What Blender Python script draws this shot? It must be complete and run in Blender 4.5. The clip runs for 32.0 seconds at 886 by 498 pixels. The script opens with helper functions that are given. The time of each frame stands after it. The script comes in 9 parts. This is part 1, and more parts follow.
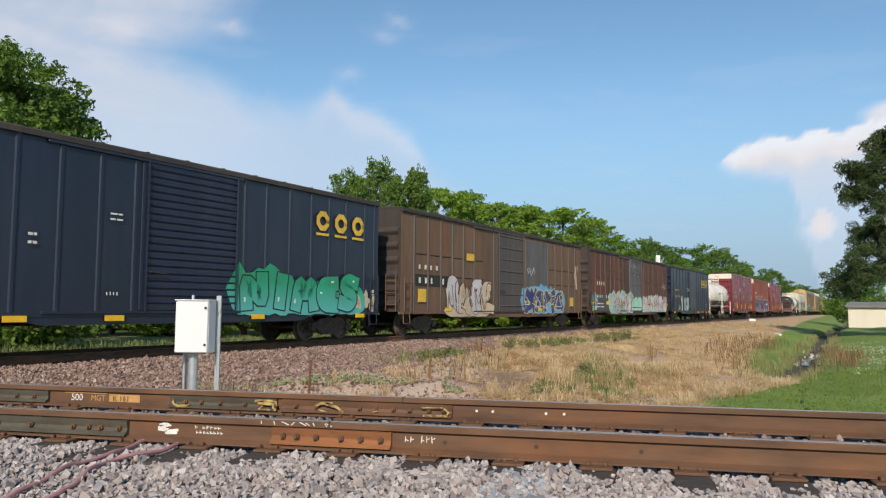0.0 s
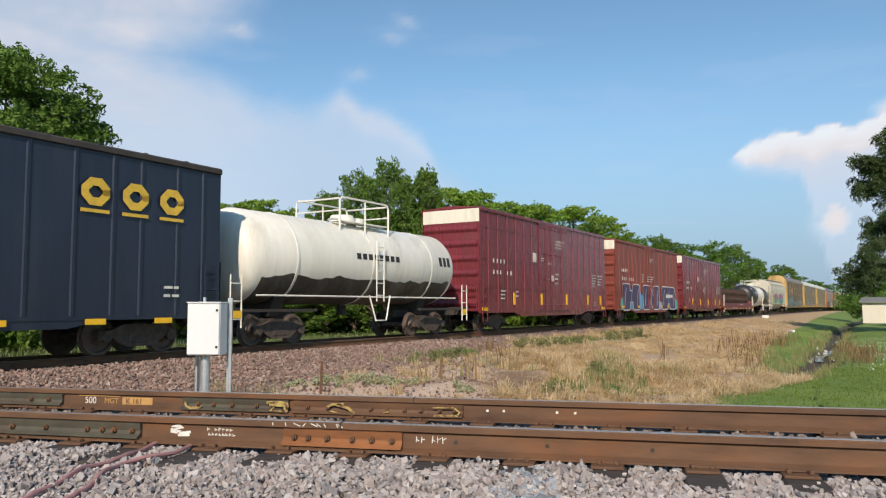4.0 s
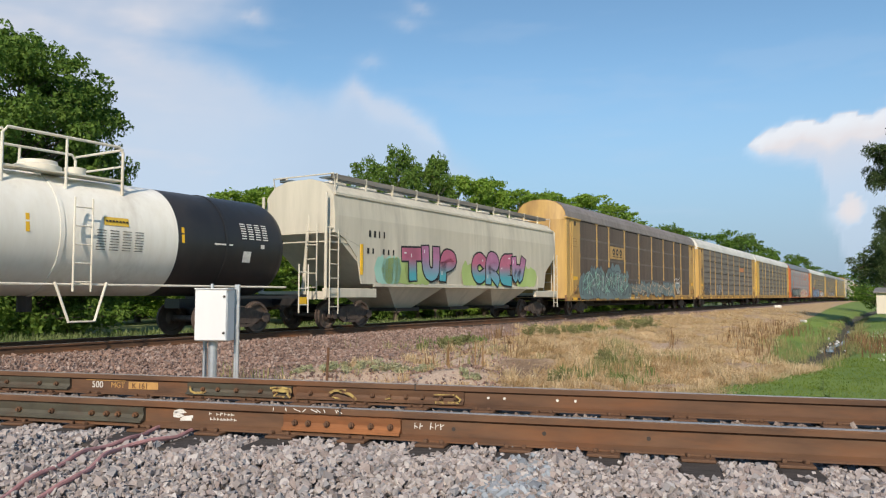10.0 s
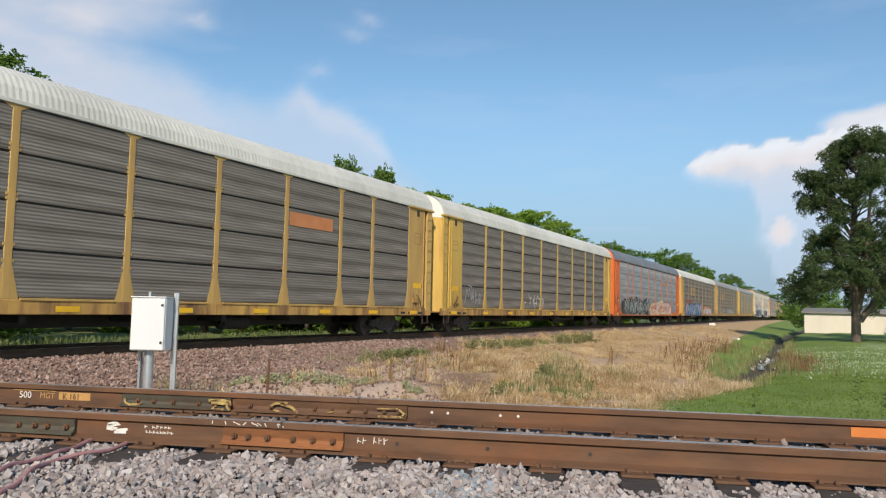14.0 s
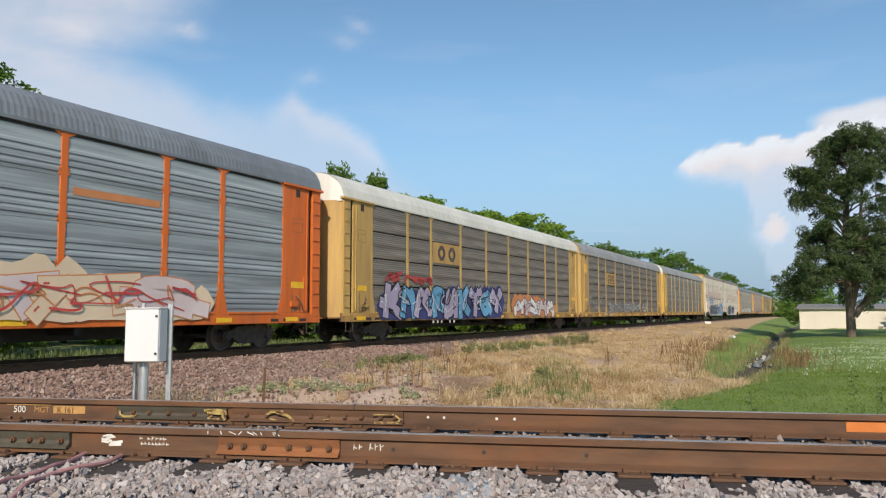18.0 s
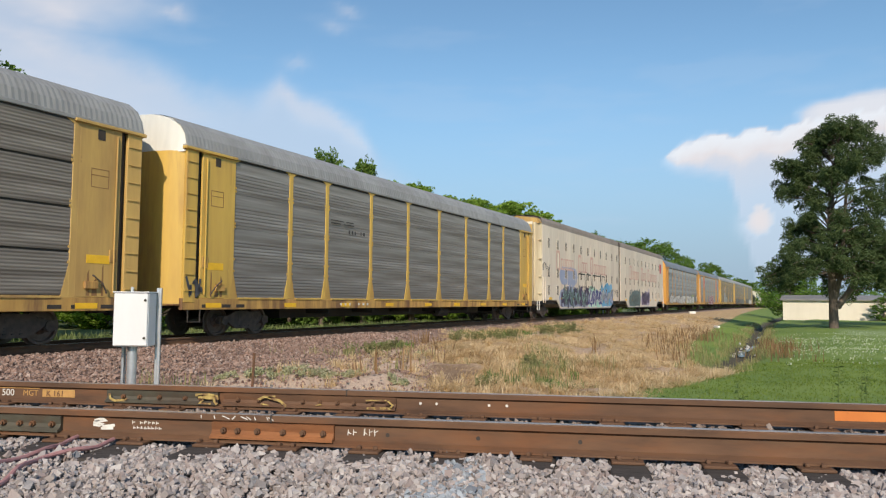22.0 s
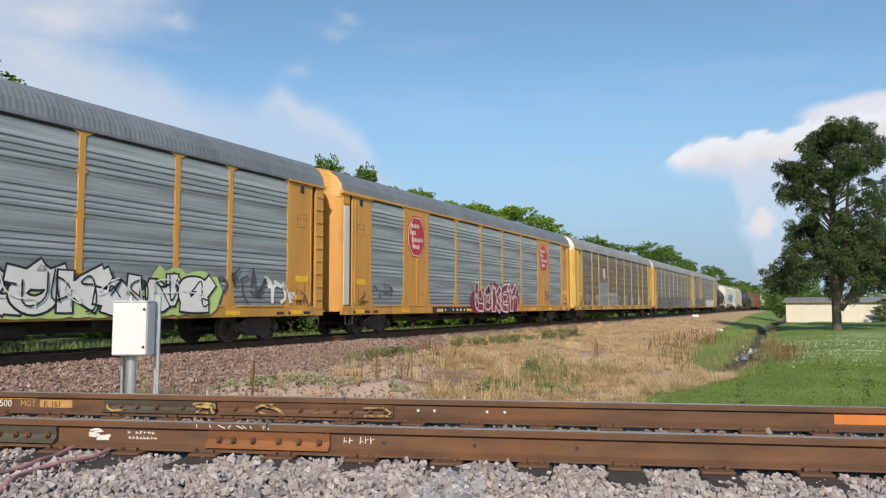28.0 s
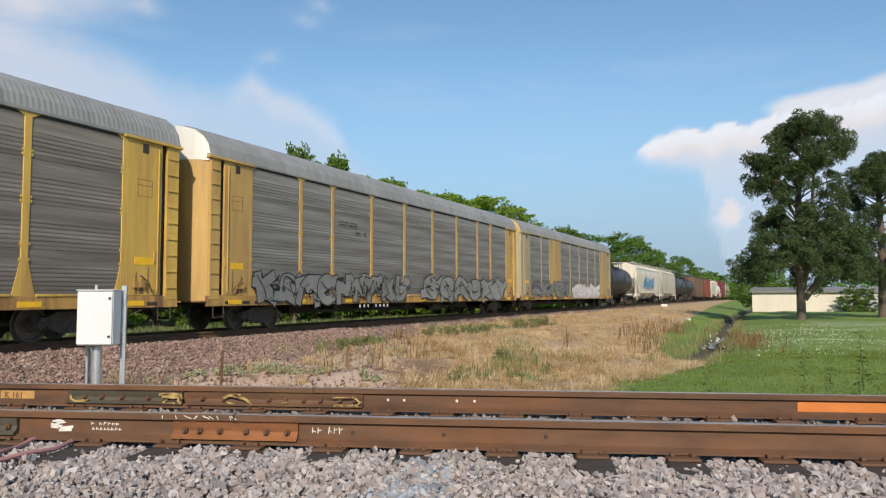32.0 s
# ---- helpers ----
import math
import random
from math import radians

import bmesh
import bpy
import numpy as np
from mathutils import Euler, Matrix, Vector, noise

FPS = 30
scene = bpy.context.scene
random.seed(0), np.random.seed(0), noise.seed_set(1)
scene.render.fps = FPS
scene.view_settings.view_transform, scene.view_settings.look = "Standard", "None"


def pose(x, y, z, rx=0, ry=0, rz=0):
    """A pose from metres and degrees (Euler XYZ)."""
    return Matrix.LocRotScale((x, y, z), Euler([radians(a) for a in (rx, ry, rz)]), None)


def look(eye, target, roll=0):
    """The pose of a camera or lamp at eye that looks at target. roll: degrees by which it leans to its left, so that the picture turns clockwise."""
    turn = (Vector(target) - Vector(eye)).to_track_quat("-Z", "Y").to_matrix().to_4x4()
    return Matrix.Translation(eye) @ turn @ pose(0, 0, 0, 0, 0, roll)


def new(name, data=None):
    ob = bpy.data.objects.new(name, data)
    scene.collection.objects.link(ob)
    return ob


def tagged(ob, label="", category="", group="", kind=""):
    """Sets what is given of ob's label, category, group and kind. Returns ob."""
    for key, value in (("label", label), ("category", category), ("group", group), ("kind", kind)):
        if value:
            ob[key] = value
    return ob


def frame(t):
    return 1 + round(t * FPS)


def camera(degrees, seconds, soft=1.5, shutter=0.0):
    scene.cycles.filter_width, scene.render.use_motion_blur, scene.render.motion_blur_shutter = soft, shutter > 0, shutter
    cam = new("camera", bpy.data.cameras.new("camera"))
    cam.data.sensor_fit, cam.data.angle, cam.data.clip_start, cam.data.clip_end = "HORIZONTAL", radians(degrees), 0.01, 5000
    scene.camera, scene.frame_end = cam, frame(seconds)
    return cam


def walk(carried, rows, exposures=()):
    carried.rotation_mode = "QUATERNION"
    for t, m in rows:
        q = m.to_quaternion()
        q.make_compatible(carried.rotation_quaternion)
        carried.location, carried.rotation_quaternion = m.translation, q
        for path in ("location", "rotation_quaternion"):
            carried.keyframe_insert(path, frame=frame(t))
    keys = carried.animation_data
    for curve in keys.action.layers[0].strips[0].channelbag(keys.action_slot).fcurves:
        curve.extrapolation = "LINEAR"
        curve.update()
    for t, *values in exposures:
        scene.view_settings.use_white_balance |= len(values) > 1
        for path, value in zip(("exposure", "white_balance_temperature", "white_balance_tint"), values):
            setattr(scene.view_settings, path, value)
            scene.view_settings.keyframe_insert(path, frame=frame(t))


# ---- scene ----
cam = camera(61.03, 32.0, soft=1.2)
# seconds, place, heading to the left of +y, tilt up, lean
PATH = [
    (0, -0.056, -4.924, 0.767, 12.80, 4.61, 0.40),
    (0.5, -0.054, -4.928, 0.767, 12.60, 4.52, 0.25),
    (1, -0.055, -4.926, 0.767, 12.47, 4.44, 0.11),
    (1.5, -0.054, -4.922, 0.767, 12.50, 4.38, -0.05),
    (2, -0.050, -4.921, 0.767, 12.74, 4.42, -0.28),
    (2.5, -0.048, -4.924, 0.768, 13.09, 4.49, -0.39),
    (3, -0.048, -4.928, 0.770, 13.32, 4.58, -0.45),
    (3.5, -0.046, -4.929, 0.772, 13.44, 4.67, -0.32),
    (5.5, -0.035, -4.919, 0.763, 14.39, 4.09, 0.33),
    (6, -0.032, -4.920, 0.765, 14.87, 4.08, 0.43),
    (6.5, -0.034, -4.920, 0.768, 15.22, 4.23, 0.48),
    (7, -0.040, -4.923, 0.770, 15.38, 4.35, 0.43),
    (7.5, -0.045, -4.930, 0.769, 15.40, 4.34, 0.23),
    (8, -0.048, -4.937, 0.769, 15.30, 4.22, 0.08),
    (8.5, -0.047, -4.940, 0.771, 15.15, 4.00, -0.06),
    (9, -0.030, -4.939, 0.773, 14.97, 3.88, -0.09),
    (9.5, 0.007, -4.934, 0.771, 14.67, 3.79, -0.03),
    (10, 0.044, -4.924, 0.771, 14.50, 3.65, 0.18),
    (10.5, 0.062, -4.916, 0.774, 14.46, 3.61, 0.45),
    (11, 0.063, -4.912, 0.777, 14.58, 3.66, 0.68),
    (11.5, 0.055, -4.913, 0.780, 14.62, 3.87, 0.79),
    (12, 0.044, -4.919, 0.781, 14.24, 4.08, 0.81),
    (12.5, 0.033, -4.929, 0.780, 13.37, 4.25, 0.87),
    (13, 0.024, -4.936, 0.780, 12.21, 4.39, 1.05),
    (13.5, 0.020, -4.935, 0.781, 11.07, 4.55, 1.21),
    (14, 0.019, -4.928, 0.781, 10.25, 4.65, 1.23),
    (14.5, 0.019, -4.921, 0.781, 9.69, 4.72, 1.11),
    (16.5, 0.043, -4.917, 0.779, 9.74, 5.24, 0.22),
    (17, 0.045, -4.924, 0.777, 10.02, 5.28, -0.03),
    (17.5, 0.045, -4.927, 0.777, 10.07, 5.19, -0.16),
    (18, 0.038, -4.929, 0.780, 9.85, 5.00, -0.08),
    (18.5, 0.026, -4.931, 0.783, 9.40, 4.86, 0.04),
    (19, 0.014, -4.934, 0.784, 8.90, 4.79, 0.12),
    (19.5, 0.001, -4.937, 0.783, 8.50, 4.80, 0.29),
    (20, -0.012, -4.941, 0.779, 8.32, 4.82, 0.38),
    (20.5, -0.020, -4.946, 0.776, 8.29, 4.76, 0.44),
    (21, -0.026, -4.945, 0.773, 8.42, 4.59, 0.59),
    (21.5, -0.028, -4.939, 0.771, 8.59, 4.36, 0.55),
    (22, -0.026, -4.930, 0.771, 8.84, 4.07, 0.48),
    (22.5, -0.020, -4.925, 0.772, 9.08, 3.82, 0.40),
    (23, -0.015, -4.928, 0.771, 9.19, 3.73, 0.19),
    (23.5, -0.011, -4.932, 0.771, 9.20, 3.80, 0.12),
    (24, -0.010, -4.933, 0.773, 9.05, 3.97, 0.10),
    (24.5, -0.013, -4.934, 0.774, 8.84, 4.19, 0.20),
    (25, -0.015, -4.936, 0.772, 8.82, 4.38, 0.36),
    (25.5, -0.014, -4.934, 0.767, 8.95, 4.45, 0.31),
    (27.5, 0.014, -4.916, 0.780, 9.14, 4.49, 0.07),
    (28, 0.022, -4.909, 0.779, 9.01, 4.49, -0.07),
    (28.5, 0.031, -4.906, 0.779, 8.81, 4.39, -0.13),
    (29, 0.036, -4.907, 0.778, 8.54, 4.20, -0.24),
    (29.5, 0.040, -4.908, 0.778, 8.20, 4.00, -0.25),
    (30, 0.043, -4.907, 0.777, 7.86, 3.89, -0.30),
    (30.5, 0.041, -4.902, 0.775, 7.57, 3.83, -0.21),
    (31, 0.036, -4.892, 0.774, 7.30, 3.76, -0.21),
    (31.5, 0.032, -4.884, 0.775, 7.09, 3.71, -0.10),
    (32, 0.033, -4.882, 0.777, 6.88, 3.69, -0.02),
]


def eye_pose(x, y, z, yaw, tilt, lean):
    return pose(x, y, z, 0, 0, yaw) @ pose(0, 0, 0, 90 + tilt, 0, 0) @ pose(0, 0, 0, 0, 0, lean)


walk(cam, [(t, eye_pose(*row)) for t, *row in PATH])

# ---- light: clear evening, sun low behind the camera ----
SUN_AZ, SUN_EL = radians(174.0), radians(33.0)  # clockwise from +y
sun_way = Vector((math.sin(SUN_AZ) * math.cos(SUN_EL), math.cos(SUN_AZ) * math.cos(SUN_EL), math.sin(SUN_EL)))
sun = new("sun", bpy.data.lights.new("sun", "SUN"))
sun.data.energy, sun.data.angle, sun.data.color = 4.75, radians(1.0), (1.0, 0.87, 0.71)
sun.matrix_basis = look(sun_way * 100, (0, 0, 0))
world = bpy.data.worlds.new("sky")
scene.world = world
world.use_nodes = True
wn = world.node_tree.nodes
wn.clear()
sky = wn.new("ShaderNodeTexSky")
sky.sky_type, sky.sun_disc = "NISHITA", False
sky.sun_elevation, sky.sun_rotation = SUN_EL, SUN_AZ
sky.air_density, sky.dust_density, sky.ozone_density = 1.0, 0.0, 1.6
wbg, wout = wn.new("ShaderNodeBackground"), wn.new("ShaderNodeOutputWorld")
wbg.inputs[1].default_value = 0.125
tint = wn.new("ShaderNodeMix")  # the camera's cool, clear rendering of the blue
tint.data_type, tint.blend_type = "RGBA", "MULTIPLY"
tint.inputs[0].default_value, tint.inputs[7].default_value = 1.0, (0.89, 1.06, 1.08, 1)
world.node_tree.links.new(sky.outputs[0], tint.inputs[6])
world.node_tree.links.new(tint.outputs[2], wbg.inputs[0])
world.node_tree.links.new(wbg.outputs[0], wout.inputs[0])
scene.view_settings.exposure = 0.0

# ---- materials ----
def mat(name, c1, c2=None, scale=6.0, rough=0.6, metal=0.0, bump=0.0, stretch=(1, 1, 1), wear=None, wear_scale=0.7,
        wear_lo=0.5, wear_hi=0.75, tone=0.12, ior=1.45, per_object=0.0, fine=40.0, rough_var=0.12):
    """Two colours mixed by grain, a worn or dirty third colour by large blotches, fine relief."""
    m = bpy.data.materials.new(name)
    m.use_nodes = True
    nt, nodes = m.node_tree, m.node_tree.nodes
    link = nt.links.new
    bs = nodes["Principled BSDF"]
    tc = nodes.new("ShaderNodeTexCoord")
    mp = nodes.new("ShaderNodeMapping")
    mp.inputs["Scale"].default_value = stretch
    link(tc.outputs["Object"], mp.inputs[0])

    def noise_node(sc, det=4.0, rough_n=0.6):
        n = nodes.new("ShaderNodeTexNoise")
        n.inputs["Scale"].default_value, n.inputs["Detail"].default_value = sc, det
        n.inputs["Roughness"].default_value = rough_n
        link(mp.outputs[0], n.inputs[0])
        return n

    def mix(fac, a, b, kind="MIX"):
        x = nodes.new("ShaderNodeMix")
        x.data_type, x.blend_type = "RGBA", kind
        for sock, v in ((x.inputs[0], fac), (x.inputs[6], a), (x.inputs[7], b)):
            if hasattr(v, "links") or hasattr(v, "is_linked"):
                link(v, sock)
            elif isinstance(v, (int, float)):
                sock.default_value = v
            else:
                sock.default_value = (*v, 1)
        return x.outputs[2]

    def ramp(v, lo, hi):
        r = nodes.new("ShaderNodeMapRange")
        r.inputs[1].default_value, r.inputs[2].default_value = lo, hi
        link(v, r.inputs[0])
        return r.outputs[0]

    g = noise_node(scale)
    c2 = c2 or tuple(v * 0.75 for v in c1)
    col = mix(ramp(g.outputs[0], 0.3, 0.7), c1, c2)
    big = noise_node(scale * 0.13, 3.0)
    if tone:
        dark = nodes.new("ShaderNodeMapRange")
        dark.inputs[1].default_value, dark.inputs[2].default_value = 0.25, 0.75
        dark.inputs[3].default_value, dark.inputs[4].default_value = 1 - tone, 1 + tone
        link(big.outputs[0], dark.inputs[0])
        hsv = nodes.new("ShaderNodeHueSaturation")
        link(dark.outputs[0], hsv.inputs["Value"])
        link(col, hsv.inputs["Color"])
        col = hsv.outputs[0]
    if per_object:
        oi = nodes.new("ShaderNodeObjectInfo")
        r = nodes.new("ShaderNodeMapRange")
        r.inputs[3].default_value, r.inputs[4].default_value = 1 - per_object, 1 + per_object
        link(oi.outputs["Random"], r.inputs[0])
        hsv = nodes.new("ShaderNodeHueSaturation")
        link(r.outputs[0], hsv.inputs["Value"])
        link(col, hsv.inputs["Color"])
        col = hsv.outputs[0]
    if wear:
        w = noise_node(wear_scale, 6.0, 0.65)
        col = mix(ramp(w.outputs[0], wear_lo, wear_hi), col, wear)
    link(col, bs.inputs["Base Color"])
    rr = nodes.new("ShaderNodeMapRange")
    rr.inputs[3].default_value, rr.inputs[4].default_value = max(0.02, rough - rough_var), min(1, rough + rough_var)
    link(g.outputs[0], rr.inputs[0])
    link(rr.outputs[0], bs.inputs["Roughness"])
    bs.inputs["Metallic"].default_value, bs.inputs["IOR"].default_value = metal, ior
    if bump:
        f = noise_node(fine, 3.0)
        b = nodes.new("ShaderNodeBump")
        b.inputs["Strength"].default_value, b.inputs["Distance"].default_value = 0.6, bump
        link(f.outputs[0], b.inputs["Height"])
        link(b.outputs[0], bs.inputs["Normal"])
    return m


STREAK = (1.6, 1.6, 0.22)
M_RAIL = mat("rail_rust", (0.15, 0.076, 0.039), (0.078, 0.042, 0.025), 3.0, 0.75, 0.0, 0.001, (0.6, 1, 3), (0.19, 0.075, 0.028), 1.2)
M_RAILTOP = mat("rail_running_surface", (0.50, 0.45, 0.41), (0.31, 0.26, 0.225), 5.0, 0.34, 0.55, 0, (0.3, 4, 1))
M_TIE = mat("tie_wood", (0.075, 0.062, 0.055), (0.03, 0.025, 0.022), 5.0, 0.9, 0, 0.006, (1, 6, 1))
M_STEEL = mat("galvanised_steel", (0.50, 0.52, 0.54), (0.38, 0.40, 0.42), 9.0, 0.45, 0.6)
M_WHITE = mat("cabinet_paint", (0.72, 0.72, 0.72), (0.66, 0.66, 0.665), 3.0, 0.4, 0, 0, (1, 1, 0.3), tone=0.03)
M_DARK = mat("under_frame_black", (0.030, 0.027, 0.025), (0.055, 0.042, 0.034), 4.0, 0.8, 0, 0.002)
M_TRUCK = mat("bogie_rust", (0.125, 0.09, 0.07), (0.06, 0.046, 0.04), 5.0, 0.8, 0.1, 0.002)
M_WHEEL = mat("wheel_steel", (0.15, 0.11, 0.09), (0.09, 0.066, 0.055), 6.0, 0.6, 0.3)

# ---- mesh helpers ----
class Geo:
    """Vertices and faces of one mesh."""

    def __init__(self):
        self.v, self.f, self.mi = [], [], []

    def add(self, vs, fs, mi=0):
        n = len(self.v)
        self.v.extend(vs)
        self.f.extend([tuple(i + n for i in f) for f in fs])
        self.mi.extend([mi] * len(fs))
        return self

    def box(self, x0, x1, y0, y1, z0, z1, mi=0):
        return self.add([(x0, y0, z0), (x1, y0, z0), (x1, y1, z0), (x0, y1, z0), (x0, y0, z1), (x1, y0, z1), (x1, y1, z1), (x0, y1, z1)],
                        [(3, 2, 1, 0), (4, 5, 6, 7), (0, 1, 5, 4), (1, 2, 6, 5), (2, 3, 7, 6), (3, 0, 4, 7)], mi)

    def bbox(self, x0, x1, y0, y1, z0, z1, b=0.01, mi=0):
        """A box with bevelled edges."""
        vs, fs = [], []
        xs, ys, zs = (x0, x1), (y0, y1), (z0, z1)
        idx = {}
        for i in (0, 1):
            for j in (0, 1):
                for k in (0, 1):
                    sx, sy, sz = (b if i == 0 else -b), (b if j == 0 else -b), (b if k == 0 else -b)
                    idx[i, j, k] = len(vs)
                    vs += [(xs[i], ys[j] + sy, zs[k] + sz), (xs[i] + sx, ys[j], zs[k] + sz), (xs[i] + sx, ys[j] + sy, zs[k])]

        def q(a, b_, c, d):
            fs.append((a, b_, c, d))

        I = idx
        for i in (0, 1):
            o = [I[i, 0, 0], I[i, 1, 0], I[i, 1, 1], I[i, 0, 1]]
            q(*(o if i else o[::-1]))
            o = [I[0, i, 0] + 1, I[0, i, 1] + 1, I[1, i, 1] + 1, I[1, i, 0] + 1]
            q(*(o if i else o[::-1]))
            o = [I[0, 0, i] + 2, I[1, 0, i] + 2, I[1, 1, i] + 2, I[0, 1, i] + 2]
            q(*(o if i else o[::-1]))
        for i in (0, 1):
            for j in (0, 1):
                q(I[i, j, 0], I[i, j, 1], I[i, j, 1] + 1, I[i, j, 0] + 1)
                q(I[i, 0, j], I[i, 1, j], I[i, 1, j] + 2, I[i, 0, j] + 2)
                q(I[0, i, j] + 1, I[1, i, j] + 1, I[1, i, j] + 2, I[0, i, j] + 2)
                for k in (0, 1):
                    n = I[i, j, k]
                    fs.append((n, n + 1, n + 2))
        return self.add(vs, fs, mi)

    def cyl(self, p, q, r, seg=8, r2=None, caps=True, mi=0):
        p, q = Vector(p), Vector(q)
        d = (q - p).normalized()
        a = d.orthogonal().normalized()
        b = d.cross(a)
        r2 = r if r2 is None else r2
        vs = []
        for c, rr in ((p, r), (q, r2)):
            for k in range(seg):
                w = 2 * math.pi * k / seg
                vs.append(tuple(c + rr * (math.cos(w) * a + math.sin(w) * b)))
        fs = [(k, (k + 1) % seg, seg + (k + 1) % seg, seg + k) for k in range(seg)]
        if caps:
            fs += [tuple(range(seg))[::-1], tuple(range(seg, 2 * seg))]
        return self.add(vs, fs, mi)

    def tube(self, pts, r, seg=6, mi=0):
        """A bent pipe in one piece."""
        ps = [Vector(p) for p in pts]
        vs, fs, side = [], [], None
        for i, p in enumerate(ps):
            d = (ps[min(i + 1, len(ps) - 1)] - ps[max(i - 1, 0)]).normalized()
            side = d.orthogonal().normalized() if side is None else (side - d * side.dot(d)).normalized()
            up = d.cross(side)
            vs += [tuple(p + r * (math.cos(2 * math.pi * k / seg) * side + math.sin(2 * math.pi * k / seg) * up)) for k in range(seg)]
        for i in range(len(ps) - 1):
            fs += [(i * seg + k, i * seg + (k + 1) % seg, (i + 1) * seg + (k + 1) % seg, (i + 1) * seg + k) for k in range(seg)]
        fs += [tuple(range(seg))[::-1], tuple(range((len(ps) - 1) * seg, len(ps) * seg))]
        return self.add(vs, fs, mi)

    def lathe(self, prof, seg=24, axis="x", at=(0, 0, 0), mi=0):
        """prof: (along, radius). Turned round the axis."""
        vs, fs = [], []
        for a, r in prof:
            for k in range(seg):
                w = 2 * math.pi * k / seg
                c, s = r * math.cos(w), r * math.sin(w)
                p = {"x": (a, c, s), "y": (s, a, c), "z": (c, s, a)}[axis]
                vs.append((p[0] + at[0], p[1] + at[1], p[2] + at[2]))
        for i in range(len(prof) - 1):
            for k in range(seg):
                fs.append((i * seg + k, i * seg + (k + 1) % seg, (i + 1) * seg + (k + 1) % seg, (i + 1) * seg + k))
        return self.add(vs, fs, mi)

    def prism(self, pts, a, b, axis="x", mi=0):
        """A closed outline pushed from a to b along an axis. pts: for x (y, z), for y (x, z), for z (x, y)."""
        def at(u, v, w):
            return {"x": (w, u, v), "y": (u, w, v), "z": (u, v, w)}[axis]
        n = len(pts)
        vs = [at(u, v, a) for u, v in pts] + [at(u, v, b) for u, v in pts]
        fs = [(i, (i + 1) % n, n + (i + 1) % n, n + i) for i in range(n)] + [tuple(range(n))[::-1], tuple(range(n, 2 * n))]
        return self.add(vs, fs, mi)

    def sweep(self, outline, path, closed=True, mi=0):
        """outline: (across, up); path: points. Kept upright."""
        n, vs, fs = len(outline), [], []
        for i, p in enumerate(path):
            d = Vector(path[min(i + 1, len(path) - 1)]) - Vector(path[max(i - 1, 0)])
            side = Vector((d.y, -d.x, 0)).normalized()
            vs += [(p[0] + side.x * u, p[1] + side.y * u, p[2] + v) for u, v in outline]
        m = n if closed else n - 1
        for i in range(len(path) - 1):
            fs += [(i * n + k, i * n + (k + 1) % n, (i + 1) * n + (k + 1) % n, (i + 1) * n + k) for k in range(m)]
        if closed:
            fs += [tuple(range(n)), tuple(range((len(path) - 1) * n, len(path) * n))[::-1]]
        return self.add(vs, fs, mi)

    def mesh(self, name, mats, smooth=False, fix=True):
        me = bpy.data.meshes.new(name)
        me.from_pydata(self.v, [], self.f)
        mats = mats if isinstance(mats, (list, tuple)) else [mats]
        for m in mats:
            me.materials.append(m)
        if len(mats) > 1:
            me.polygons.foreach_set("material_index", self.mi)
        if fix:
            bm = bmesh.new()
            bm.from_mesh(me)
            bmesh.ops.recalc_face_normals(bm, faces=bm.faces)
            bm.to_mesh(me)
            bm.free()
        if smooth:
            me.polygons.foreach_set("use_smooth", [True] * len(me.polygons))
            me.set_sharp_from_angle(angle=radians(40))
        me.update()
        return me


def part(name, geo, material, parent, label="", smooth=False, m=None):
    """One mesh object under a thing or under a part; geo may be a finished mesh."""
    me = geo if isinstance(geo, bpy.types.Mesh) else geo.mesh(name, material, smooth)
    ob = new(name, me)
    ob.parent = parent
    if m is not None:
        ob.matrix_basis = m
    if label:
        ob["label"] = label
    return ob


def thing(name, label, category, group="", kind="", geo=None, material=None, smooth=False, m=None):
    me = None if geo is None else (geo if isinstance(geo, bpy.types.Mesh) else geo.mesh(name, material, smooth))
    ob = new(name, me)
    if m is not None:
        ob.matrix_basis = m
    return tagged(ob, label, category, group, kind)


# ---- plan: x along the near track, y away from the camera, z from its rail tops ----
HEAD = radians(17.2)  # the train's track, clockwise from +y
DR, NN = Vector((math.sin(HEAD), math.cos(HEAD), 0)), Vector((-math.cos(HEAD), math.sin(HEAD), 0))
OFF = 15.2


def rail_z(s):
    return -0.30 + 0.0028 * (min(max(s, -40), 180))


def on_line(s, q=0.0, z=0.0):
    """A place s metres along the train's track, q metres towards the camera from its middle."""
    p = NN * (OFF - q) + DR * s
    return Vector((p.x, p.y, z))


def near_z(x):
    """The near track drops to the crossing, beyond the view."""
    k = min(max((-x - 8.0) / 7.0, 0), 1)
    return -0.345 * k * k * (3 - 2 * k)


def smooth01(a, b, v):
    k = min(max((v - a) / (b - a), 0), 1)
    return k * k * (3 - 2 * k)


def sq(x, y):
    return x * DR.x + y * DR.y, OFF - (x * NN.x + y * NN.y)


def ditch_q(s):
    return float(np.interp(s, [16, 24, 38, 59, 80], [14.2, 14.2, 13.8, 13.0, 12.4])) + 0.18 * math.sin(s * 0.55)


def bank_toe(s):
    """Where the dry bank meets the lawn or the ditch."""
    return float(np.interp(s, [6, 10, 12, 16.6, 22, 38, 59, 80], [12.9, 13.5, 13.9, 14.1, 13.6, 13.0, 12.3, 11.8]))


